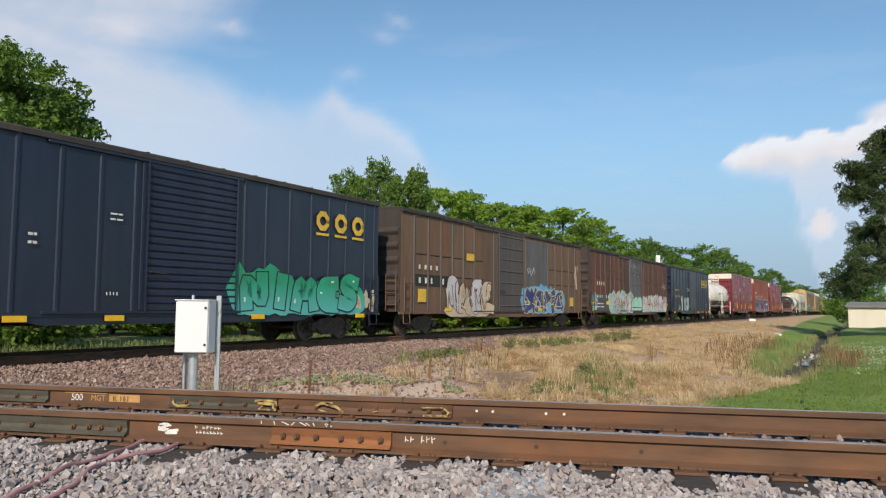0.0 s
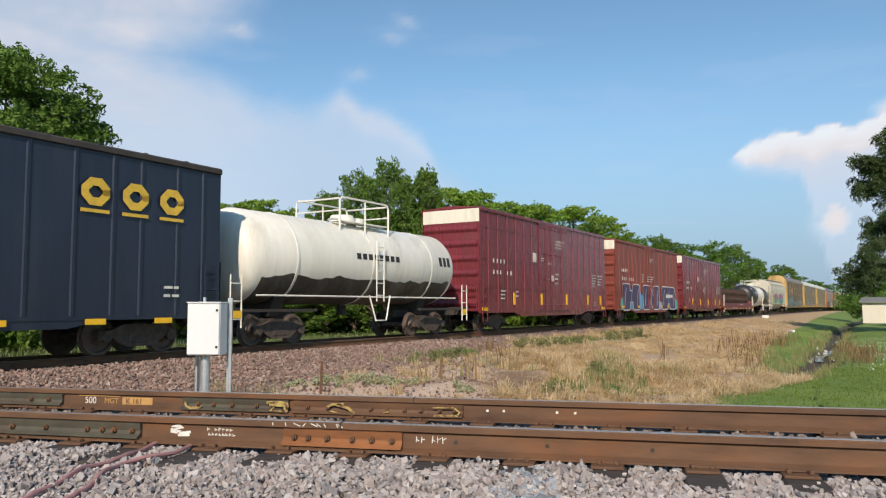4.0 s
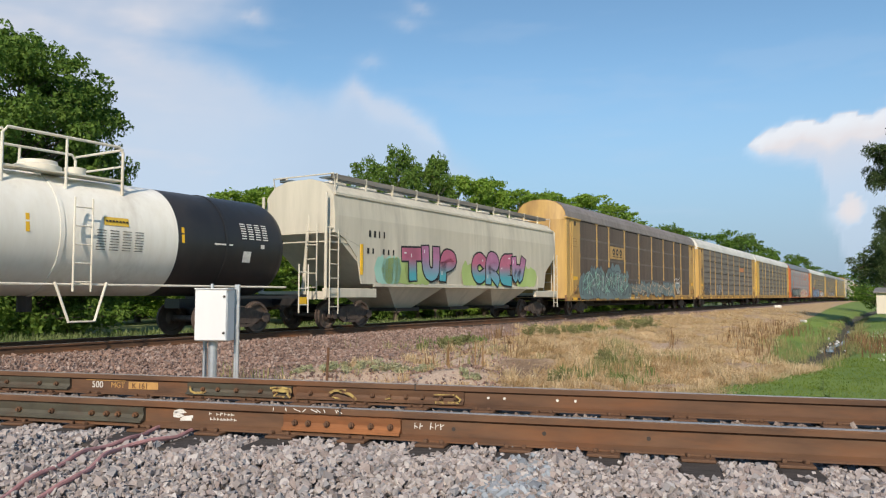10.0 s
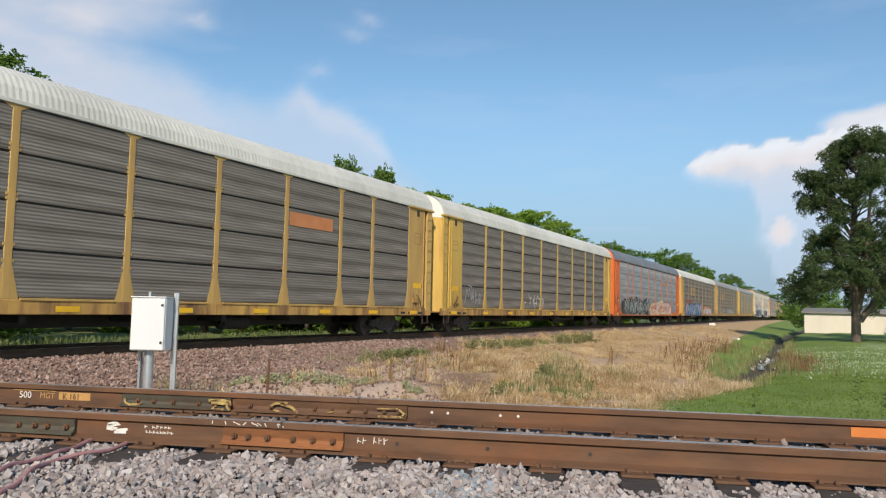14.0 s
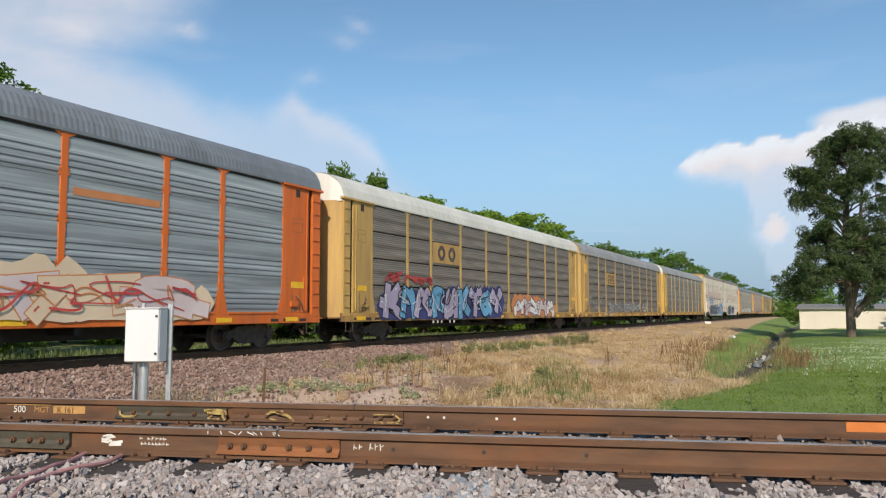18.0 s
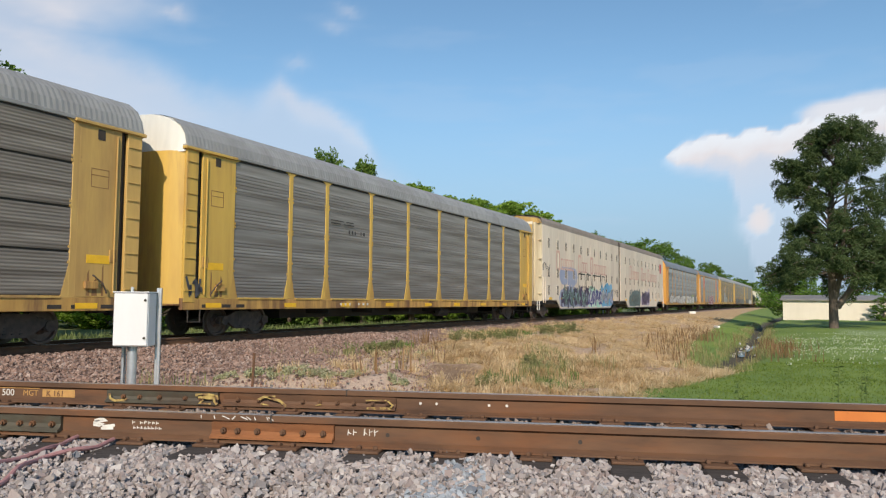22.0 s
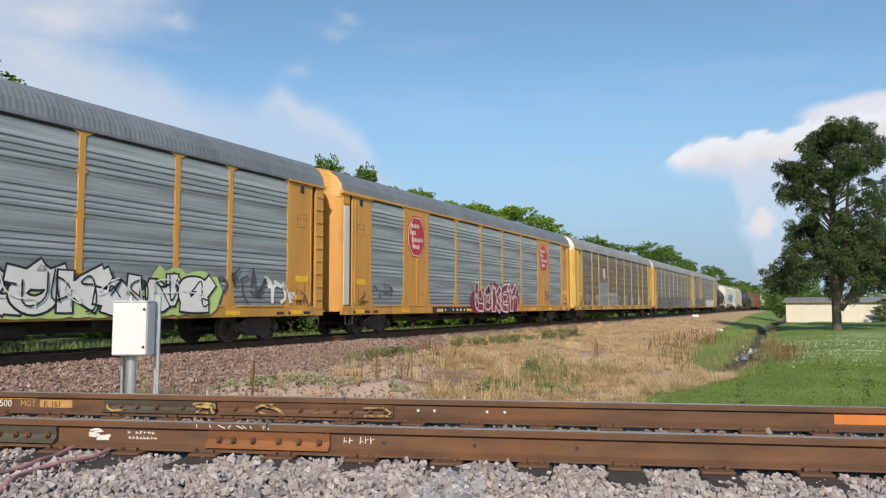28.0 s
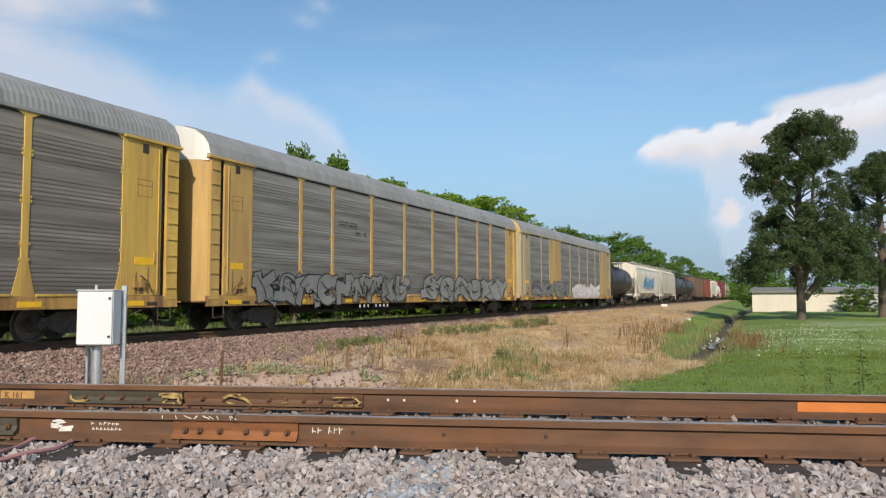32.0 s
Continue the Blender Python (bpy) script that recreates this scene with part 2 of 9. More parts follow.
def ground_z(x, y):
    s, q = sq(x, y)
    zr = rail_z(s)
    if q < -1.75:
        far = zr - 0.22 + (-0.85 - zr + 0.22) * smooth01(1.75, 4.5, -q)
    elif q < 1.75:
        far = zr - 0.22
    elif q < 4.2:
        far = zr - 0.22 - 0.16 * smooth01(1.75, 4.2, q)
    else:
        low = -0.98
        toe, steep = bank_toe(s), smooth01(6, 13, s)
        even, face = smooth01(3.2, 14.0, q) ** 1.1, 0.22 * smooth01(4.0, toe - 4.0, q) + 0.78 * smooth01(toe - 5.2, toe - 0.1, q)
        far = zr - 0.38 + (low - zr + 0.38) * (even + (face - even) * steep)
        far -= 0.52 * smooth01(14, 22, s) * math.exp(-((q - ditch_q(s)) / 0.72) ** 2)
        far += 0.12 * smooth01(15.5, 17.5, q)
    b = 0.06 * noise.noise((x * 0.35, y * 0.35, 0)) + 0.02 * noise.noise((x * 1.7, y * 1.7, 3))
    if abs(q) > 2.2:
        far += b * min(1, (abs(q) - 2.2) * 0.4) * (1.6 if q > 4 and s > 8 else 1)
    if 4 < q < 14.5 and -10 < s < 60:
        far += (0.24 * noise.noise((x * 0.75, y * 0.6, 5.0)) + 0.12 * noise.noise((x * 1.9, y * 1.3, 9.0))) * min(1, (q - 4) * 0.4, (14.5 - q) * 0.6)
    d = abs(y - 0.755)
    near = near_z(x) - 0.248 + 0.026 * smooth01(0.3, 1.0, y) - (0.55 * max(0, d - 1.75) if y > 0 else 0.12 * max(0, d - 1.9))
    if y < 0.755:
        near = max(near, -0.5)
        return max(near, far) if q < 3 else near
    return max(near, far)

# ---- ground ----
def spaced(dense, step, ends):
    a, b = dense
    vals = list(np.arange(a, b + 1e-6, step))
    for sgn, end in ((-1, ends[0]), (1, ends[1])):
        d, v = step, a if sgn < 0 else b
        while sgn * v < sgn * end:
            d *= 1.22
            v += sgn * d
            vals.append(v)
    return sorted(vals)


def ground_material():
    m = bpy.data.materials.new("ground_cover")
    m.use_nodes = True
    nt, nodes = m.node_tree, m.node_tree.nodes
    link = nt.links.new
    bs = nodes["Principled BSDF"]
    tc = nodes.new("ShaderNodeTexCoord")

    def nz(sc, det=4.0, r=0.6):
        n = nodes.new("ShaderNodeTexNoise")
        n.inputs["Scale"].default_value, n.inputs["Detail"].default_value, n.inputs["Roughness"].default_value = sc, det, r
        link(tc.outputs["Object"], n.inputs[0])
        return n.outputs[0]

    def mix(f, a, b):
        x = nodes.new("ShaderNodeMix")
        x.data_type = "RGBA"
        for sock, v in ((x.inputs[0], f), (x.inputs[6], a), (x.inputs[7], b)):
            if isinstance(v, tuple):
                sock.default_value = (*v, 1)
            else:
                link(v, sock)
        return x.outputs[2]

    def mr(v, lo, hi, a=0.0, b=1.0):
        r = nodes.new("ShaderNodeMapRange")
        r.inputs[1].default_value, r.inputs[2].default_value, r.inputs[3].default_value, r.inputs[4].default_value = lo, hi, a, b
        link(v, r.inputs[0])
        return r.outputs[0]

    def mask(name, lo=0.35, hi=0.65, sc=1.3):
        at = nodes.new("ShaderNodeAttribute")
        at.attribute_name = name
        ad = nodes.new("ShaderNodeMath")
        ad.operation = "ADD"
        link(at.outputs["Fac"], ad.inputs[0])
        link(mr(nz(sc, 5.0, 0.7), 0.2, 0.8, -0.35, 0.35), ad.inputs[1])
        return mr(ad.outputs[0], lo, hi)

    def stones(c1, c2, c3, sc):
        v = nodes.new("ShaderNodeTexVoronoi")
        v.inputs["Scale"].default_value = sc
        link(tc.outputs["Object"], v.inputs[0])
        sep = nodes.new("ShaderNodeSeparateColor")
        link(v.outputs["Color"], sep.inputs[0])
        a = mix(sep.outputs[0], c1, c2)
        return mix(mr(sep.outputs[1], 0.6, 1.0), a, c3), v.outputs["Distance"]

    lawn = mix(mr(nz(0.35, 5), 0.32, 0.68), (0.10, 0.172, 0.027), (0.185, 0.258, 0.044))
    lawn = mix(mr(nz(9.0, 3, 0.8), 0.45, 0.75), lawn, (0.165, 0.235, 0.05))
    lawn = mix(mask("clover", 0.5, 0.8, 6.0), lawn, (0.25, 0.32, 0.15))
    tan = mix(mr(nz(2.6, 6, 0.75), 0.32, 0.68), (0.56, 0.40, 0.215), (0.33, 0.22, 0.11))
    tan = mix(mask("bare", 0.35, 0.6, 5.0), tan, mix(mr(nz(14.0, 4), 0.35, 0.7), (0.30, 0.20, 0.13), (0.55, 0.42, 0.30)))
    tan = mix(mask("sand", 0.4, 0.7, 4.0), tan, mix(mr(nz(26.0, 4), 0.35, 0.7), (0.58, 0.44, 0.33), (0.36, 0.26, 0.20)))
    tan = mix(mask("soil", 0.4, 0.7, 3.0), tan, mix(mr(nz(16.0, 5, 0.7), 0.35, 0.7), (0.155, 0.095, 0.055), (0.30, 0.20, 0.12)))
    pink, dist = stones((0.27, 0.18, 0.145), (0.15, 0.10, 0.08), (0.38, 0.28, 0.24), 22.0)
    grey, _ = stones((0.20, 0.165, 0.14), (0.12, 0.10, 0.085), (0.28, 0.24, 0.215), 26.0)
    mud = mix(mr(nz(3.0, 4), 0.3, 0.7), (0.045, 0.038, 0.026), (0.085, 0.075, 0.045))
    col = mix(mask("tan"), lawn, tan)
    col = mix(mask("rough"), col, mix(mr(nz(1.2, 5, 0.7), 0.3, 0.7), (0.11, 0.15, 0.045), (0.17, 0.19, 0.07)))
    col = mix(mask("mud"), col, mud)
    col = mix(mask("pink"), col, pink)
    col = mix(mask("grey", 0.4, 0.6, 3.0), col, grey)
    link(col, bs.inputs["Base Color"])
    bs.inputs["Roughness"].default_value = 0.95
    b = nodes.new("ShaderNodeBump")
    b.inputs["Strength"].default_value, b.inputs["Distance"].default_value = 0.6, 0.02
    link(mr(dist, 0.0, 0.6), b.inputs["Height"])
    link(b.outputs[0], bs.inputs["Normal"])
    return m


def pink_limit(s):
    return float(np.interp(s, [-40, 0, 6, 12, 16.4, 24, 40], [18, 8.5, 6.6, 6.1, 5.0, 3.1, 2.6]))


def lawn_edge(s):
    return np.interp(s, [6, 10, 12, 16.6, 22, 38, 59, 80], [12.9, 13.5, 13.9, 14.6, 14.8, 13.8, 12.9, 12.3])


def green_edge(s):
    """Beyond the nose of the bank its side is green down to the ditch."""
    return float(np.interp(s, [16, 19.5, 21, 29, 44, 63, 107, 250], [15.5, 13.9, 13.0, 11.9, 10.9, 9.9, 7.7, 3.6]))


def gravel_at(x, y):
    """Stony, half-bare ground between the ballast and the dry bank: 1 there, 0 on the bank."""
    b = math.degrees(math.atan2(x, y + 4.9)) + 2.2 * noise.noise((x * 0.6, y * 0.35, 13.0))
    return 1 - smooth01(-11.0, -7.6, b)


def soil_at(x, y):
    """Dug-up earth above the toe of the bank."""
    return math.exp(-((x + 2.45) / 0.8) ** 2 - ((y - 11.3) / 1.7) ** 2)


def sand_at(x, y):
    """Pale sandy ground at the foot of the ballast."""
    return math.exp(-((x + 3.4) / 0.75) ** 2 - ((y - 9.3) / 1.2) ** 2) + 0.75 * math.exp(-((x + 5.2) / 1.5) ** 2 - ((y - 8.3) / 1.6) ** 2)


def build_ground():
    ss, qs = spaced((-14, 62), 0.4, (-2600, 3000)), spaced((-6, 22), 0.33, (-2600, 2600))
    vs, fs, at = [], [], {k: [] for k in ("tan", "pink", "grey", "mud", "clover", "bare", "rough", "soil", "sand")}
    for s in ss:
        for q in qs:
            p = on_line(s, q)
            x, y = p.x, p.y
            vs.append((x, y, ground_z(x, y)))
            near = 1 - smooth01(1.9, 2.9, abs(y - 0.755)) if y > 0.755 else 1 - smooth01(6.5, 9, 0.755 - y)
            lim = pink_limit(s)
            pink = 1 - smooth01(lim - 0.7, lim + 0.7, q) if q > 0 else 1 - smooth01(3.0, 4.0, -q)
            tan = (smooth01(0, 2, q) * (1 - smooth01(lawn_edge(s) - 0.5, lawn_edge(s) + 0.4, q))) if -30 < s else 0.0
            if s > 16:
                tan *= 1 - smooth01(green_edge(s) - 0.35, green_edge(s) + 0.35, q)
            mud = math.exp(-((q - ditch_q(s)) / 0.62) ** 2) * smooth01(14, 20, s) * 1.1
            at["tan"].append(tan), at["pink"].append(pink), at["grey"].append(near), at["mud"].append(mud)
            at["rough"].append(smooth01(2.5, 4.5, -q) * (1 - smooth01(60, 90, -q)))
            at["bare"].append(noise.noise((x * 0.55, y * 0.4, 7.0)) + 0.4 * noise.noise((x * 1.9, y * 1.5, 8.0)) + 0.2)
            at["soil"].append(soil_at(x, y)), at["sand"].append(max(sand_at(x, y), 0.78 * gravel_at(x, y)))
            at["clover"].append(0.75 * math.exp(-((s - 48) / 12) ** 2) * smooth01(16, 19, q))
    nq = len(qs)
    fs = [(i * nq + j, (i + 1) * nq + j, (i + 1) * nq + j + 1, i * nq + j + 1) for i in range(len(ss) - 1) for j in range(nq - 1)]
    me = bpy.data.meshes.new("ground")
    me.from_pydata(vs, [], fs)
    for k, v in at.items():
        a = me.attributes.new(k, "FLOAT", "POINT")
        a.data.foreach_set("value", v)
    me.materials.append(ground_material())
    me.polygons.foreach_set("use_smooth", [True] * len(fs))
    me.update()
    if me.polygons[0].normal.z < 0:
        me.flip_normals()
    tagged(new("ground", me), "lawn, dry grass bank and crushed stone ballast", "ground", kind="structure")


build_ground()

# rail profile: (across, up) from the middle of the rail top
RAIL = [(-0.075, -0.186), (0.075, -0.186), (0.075, -0.175), (0.012, -0.152), (0.010, -0.055), (0.036, -0.042), (0.036, -0.008), (0.028, 0.0),
        (-0.028, 0.0), (-0.036, -0.008), (-0.036, -0.042), (-0.010, -0.055), (-0.012, -0.152), (-0.075, -0.175)]


def rail(name, path, label, top_mat, parent):
    g = Geo().sweep(RAIL, path)
    ob = part("rail", g, M_RAIL, parent, label)
    cap = Geo().sweep([(-0.031, -0.004), (0.031, -0.004), (0.026, 0.002), (-0.026, 0.002)], path)
    part("running_surface", cap, top_mat, ob)
    return ob


near_track = thing("near_track", "rusty jointed railway track on timber ties", "railway track", kind="structure")
XS = [-60, -40, -25] + [-16 + 0.5 * i for i in range(21)] + [-5, -3, 0, 5, 12, 25, 60, 140, 300]
near_rail = rail("rail", [(x, 0.0, near_z(x)) for x in XS], "rusty brown rail with bolted joint", M_RAILTOP, near_track)
far_rail = rail("rail", [(x, 1.51, near_z(x)) for x in XS], "rusty brown rail with lettered web", M_RAILTOP, near_track)
main_track = thing("main_track", "railway track under the freight train", "railway track", kind="structure")
SS = [-700, -300, -100, -40, -20, 0, 20, 40, 80, 120, 180, 400, 800, 1500]
for side in (0.755, -0.755):
    rail("rail", [tuple(on_line(s, side, rail_z(s))) for s in SS], "worn steel rail", M_RAILTOP, main_track)

# ---- the train's motion ----
def gone(t):
    """Metres that the train has run at t seconds."""
    return 16.93 * t - 0.0153 * t * t + 2.3e-5 * t ** 3


def car_pose(u, t):
    s = u - gone(t)
    p = on_line(s, 0.0, rail_z(s))
    return Matrix.Translation(p) @ pose(0, 0, 0, 0, -0.16 if -40 < s < 180 else 0, 90 - math.degrees(HEAD))


CARS = []  # (thing, its middle along the train)
LOADS = []  # (thing, place on the flat car)

# ---- paints of the train ----
def paint(name, c, c2=None, wear=None, rough=0.55, lo=0.52, hi=0.78, tone=0.14, ws=0.5):
    return mat(name, c, c2, 2.2, rough, 0.0, 0.0008, STREAK, wear, ws, lo, hi, tone, fine=60.0)


P_NAVY = paint("navy_paint", (0.013, 0.0175, 0.037), (0.019, 0.025, 0.050), (0.040, 0.045, 0.060), 0.34, 0.54, 0.85)
P_BROWN = paint("brown_paint", (0.165, 0.102, 0.063), (0.112, 0.074, 0.052), (0.19, 0.082, 0.04), 0.75, 0.50, 0.72, 0.22, 0.8)
P_SLATE = paint("slate_grey_brown_paint", (0.088, 0.077, 0.075), (0.066, 0.060, 0.062), (0.10, 0.062, 0.045), 0.7, 0.5, 0.75, 0.2, 0.9)
P_BROWN2 = paint("rust_brown_paint", (0.105, 0.050, 0.036), (0.070, 0.041, 0.032), (0.15, 0.052, 0.034), 0.7, 0.50, 0.68, 0.25, 0.7)
P_BLACKROOF = paint("dirty_dark_roof", (0.05, 0.043, 0.04), (0.035, 0.031, 0.03), (0.075, 0.06, 0.05), 0.8)
P_ENDDARK = paint("dark_brown_paint", (0.055, 0.042, 0.036), (0.035, 0.029, 0.027), (0.08, 0.055, 0.042), 0.8)
P_GREYDOOR = paint("grey_patch_paint", (0.125, 0.125, 0.135), (0.085, 0.085, 0.092), (0.075, 0.05, 0.036), 0.7)
P_MAROON = paint("maroon_paint", (0.185, 0.031, 0.041), (0.15, 0.026, 0.034), (0.125, 0.042, 0.045), 0.28)
P_RED = paint("red_oxide_paint", (0.235, 0.052, 0.034), (0.195, 0.042, 0.030), (0.135, 0.045, 0.038), 0.5)
P_FLAT = paint("faded_maroon_paint", (0.20, 0.055, 0.055), (0.155, 0.048, 0.046), (0.115, 0.06, 0.052), 0.65)
P_CREAM = paint("cream_paint", (0.74, 0.69, 0.59), (0.64, 0.585, 0.48), (0.36, 0.30, 0.22), 0.5, 0.55, 0.85)
P_HOPPER = paint("pale_grey_paint", (0.60, 0.55, 0.45), (0.52, 0.48, 0.39), (0.27, 0.24, 0.20), 0.6, 0.55, 0.85)
P_TANKW = paint("white_tank_paint", (0.80, 0.77, 0.70), (0.72, 0.68, 0.60), (0.42, 0.35, 0.27), 0.4, 0.58, 0.9)
P_TANKB = paint("black_tank_paint", (0.020, 0.020, 0.022), (0.028, 0.027, 0.028), (0.05, 0.043, 0.038), 0.45)
P_YELLOW = paint("rack_yellow_paint", (0.61, 0.40, 0.085), (0.51, 0.32, 0.075), (0.30, 0.16, 0.06), 0.5, 0.48, 0.74, 0.18, 0.8)
P_AMBER = paint("rack_amber_paint", (0.60, 0.30, 0.062), (0.50, 0.245, 0.055), (0.30, 0.15, 0.05), 0.5, 0.52, 0.8, 0.18, 0.8)
P_YELLOW2 = paint("pale_rack_yellow_paint", (0.56, 0.36, 0.11), (0.46, 0.29, 0.095), (0.27, 0.15, 0.065), 0.55, 0.46, 0.74)
P_SILL = paint("rusty_yellow_sill_paint", (0.55, 0.33, 0.09), (0.40, 0.22, 0.07), (0.16, 0.085, 0.045), 0.65, 0.46, 0.66, 0.2, 1.1)
P_ORANGE = paint("rack_orange_paint", (0.66, 0.145, 0.020), (0.52, 0.115, 0.022), (0.30, 0.10, 0.045), 0.5, 0.56, 0.85)
P_STAIN_GROOVE = paint("rust_stain_and_groove_shade", (0.20, 0.10, 0.045), (0.27, 0.15, 0.06), (0.12, 0.065, 0.035), 0.8)


def sheet(name, c, c2, wear, rough=0.55):
    """Ribbed steel sheet, weathered in level bands."""
    return mat(name, c, c2, 2.8, rough, 0.0, 0.0008, (0.11, 1.0, 2.6), wear, 1.3, 0.42, 0.62, 0.32, fine=30.0)


P_GALV = sheet("weathered_galvanised", (0.27, 0.262, 0.25), (0.19, 0.185, 0.175), (0.135, 0.122, 0.11))
P_GALVB = sheet("blue_galvanised", (0.35, 0.395, 0.42), (0.265, 0.30, 0.325), (0.175, 0.195, 0.21), 0.5)
P_GALVD = sheet("dirty_galvanised", (0.245, 0.222, 0.194), (0.178, 0.16, 0.141), (0.122, 0.106, 0.09), 0.65)
P_FADED = paint("faded_yellow_grey_paint", (0.40, 0.33, 0.20), (0.33, 0.28, 0.18), (0.22, 0.19, 0.14), 0.6)
P_RACKBROWN = paint("brown_rack_panel", (0.122, 0.092, 0.073), (0.09, 0.068, 0.056), (0.138, 0.108, 0.09), 0.7)
P_BAND = paint("pale_brown_band", (0.165, 0.138, 0.12), (0.13, 0.11, 0.096), (0.10, 0.08, 0.068), 0.7)
P_ROOFW = paint("white_roof", (0.62, 0.61, 0.56), (0.54, 0.53, 0.49), (0.36, 0.34, 0.30), 0.5, 0.6, 0.9)
P_ROOFG = paint("grey_roof", (0.30, 0.30, 0.30), (0.24, 0.24, 0.24), (0.18, 0.17, 0.16), 0.5)
P_ROOFBLUE = paint("blue_grey_roof", (0.185, 0.205, 0.232), (0.15, 0.165, 0.19), (0.12, 0.125, 0.135), 0.5)
P_ROOFB = paint("brown_grey_roof", (0.235, 0.205, 0.19), (0.18, 0.16, 0.15), (0.13, 0.115, 0.105), 0.6)
P_KCS = paint("off_white_paint", (0.72, 0.625, 0.525), (0.65, 0.565, 0.47), (0.55, 0.41, 0.34), 0.55, 0.52, 0.9)
P_CORNER = paint("cream_yellow_paint", (0.66, 0.58, 0.41), (0.58, 0.49, 0.33), (0.36, 0.25, 0.15), 0.55, 0.46, 0.7)
P_REFL = mat("reflector_yellow", (0.85, 0.50, 0.02), (0.75, 0.42, 0.02), 8.0, 0.4)
P_LETTER = mat("letter_white", (0.72, 0.70, 0.66), (0.55, 0.53, 0.49), 9.0, 0.6)
P_LETTERY = mat("letter_yellow", (0.75, 0.48, 0.05), (0.60, 0.38, 0.06), 9.0, 0.6)
P_LETTERB = mat("letter_black", (0.02, 0.02, 0.02), (0.035, 0.03, 0.03), 9.0, 0.6)
P_PINK = mat("faded_red_letter", (0.60, 0.33, 0.27), (0.64, 0.46, 0.39), 3.0, 0.6)
P_ROSE = mat("bleached_sign_red", (0.62, 0.42, 0.40), (0.55, 0.36, 0.34), 6.0, 0.6)
P_SIGN = mat("sign_red", (0.50, 0.035, 0.045), (0.42, 0.035, 0.04), 6.0, 0.5)


def spray(name, a, b=None):
    return mat("spray_" + name, a, b or tuple(v * 0.62 + 0.02 for v in a), 1.1, 0.6, tone=0.3)


SPRAY = {
    "green": spray("green", (0.02, 0.36, 0.23), (0.08, 0.50, 0.36)), "teal": spray("teal", (0.06, 0.36, 0.36), (0.12, 0.45, 0.45)),
    "black": spray("black", (0.015, 0.015, 0.018), (0.03, 0.03, 0.035)), "white": spray("white", (0.72, 0.71, 0.70), (0.60, 0.59, 0.58)),
    "cream": spray("cream", (0.66, 0.52, 0.36), (0.58, 0.46, 0.34)), "blue": spray("blue", (0.10, 0.30, 0.52), (0.16, 0.40, 0.62)),
    "navy": spray("navy", (0.035, 0.045, 0.16), (0.05, 0.06, 0.22)), "yellow": spray("yellow", (0.60, 0.52, 0.05), (0.66, 0.58, 0.12)),
    "purple": spray("purple", (0.060, 0.042, 0.095), (0.085, 0.055, 0.13)), "lilac": spray("lilac", (0.36, 0.32, 0.46), (0.44, 0.38, 0.52)),
}
SPRAY.update({
    "pink": spray("pink", (0.60, 0.16, 0.25), (0.66, 0.26, 0.34)), "crimson": spray("crimson", (0.20, 0.02, 0.05), (0.26, 0.03, 0.07)),
    "grey": spray("grey", (0.34, 0.35, 0.37), (0.44, 0.45, 0.47)), "dark": spray("dark", (0.06, 0.06, 0.07), (0.09, 0.09, 0.10)),
    "orange": spray("orange", (0.50, 0.17, 0.06), (0.55, 0.24, 0.10)), "rose": spray("rose", (0.52, 0.42, 0.42), (0.60, 0.52, 0.52)),
    "slate": spray("slate", (0.13, 0.19, 0.20), (0.19, 0.26, 0.27)), "lime": spray("lime", (0.38, 0.50, 0.16), (0.44, 0.56, 0.22)),
    "umber": spray("umber", (0.10, 0.06, 0.05), (0.16, 0.10, 0.085)), "pale": spray("pale", (0.56, 0.52, 0.54), (0.66, 0.64, 0.66)), "mint": spray("mint", (0.30, 0.56, 0.46), (0.40, 0.66, 0.55)), "sheet": spray("sheet", (0.20, 0.20, 0.195), (0.26, 0.26, 0.255)), "red": spray("red", (0.42, 0.05, 0.05), (0.5, 0.08, 0.07)), "haze": spray("haze", (0.30, 0.34, 0.50), (0.36, 0.40, 0.55)),
})



def fade(name, low, high, z0, z1):
    """Spray paint that fades from one colour to another up the car's side."""
    m = spray(name, high)
    nt, nodes = m.node_tree, m.node_tree.nodes
    tc, sep, mr, mx = (nodes.new(k) for k in ("ShaderNodeTexCoord", "ShaderNodeSeparateXYZ", "ShaderNodeMapRange", "ShaderNodeMix"))
    base = nodes["Principled BSDF"].inputs["Base Color"]
    upper = base.links[0].from_socket
    mx.data_type = "RGBA"
    mr.inputs[1].default_value, mr.inputs[2].default_value, mx.inputs[6].default_value = z0, z1, (*low, 1)
    nt.links.new(tc.outputs["Object"], sep.inputs[0]), nt.links.new(sep.outputs[2], mr.inputs[0])
    nt.links.new(mr.outputs[0], mx.inputs[0]), nt.links.new(upper, mx.inputs[7]), nt.links.new(mx.outputs[2], base)
    return m


SPRAY["pink_to_teal"] = fade("pink_to_teal", (0.08, 0.36, 0.42), (0.56, 0.15, 0.25), 1.85, 2.4)
SPRAY["lilac_to_pink"] = fade("lilac_to_pink", (0.14, 0.38, 0.46), (0.50, 0.20, 0.36), 1.75, 2.5)
SPRAY["mint_to_green"] = fade("mint_to_green", (0.10, 0.44, 0.40), (0.015, 0.34, 0.17), 1.0, 1.8)

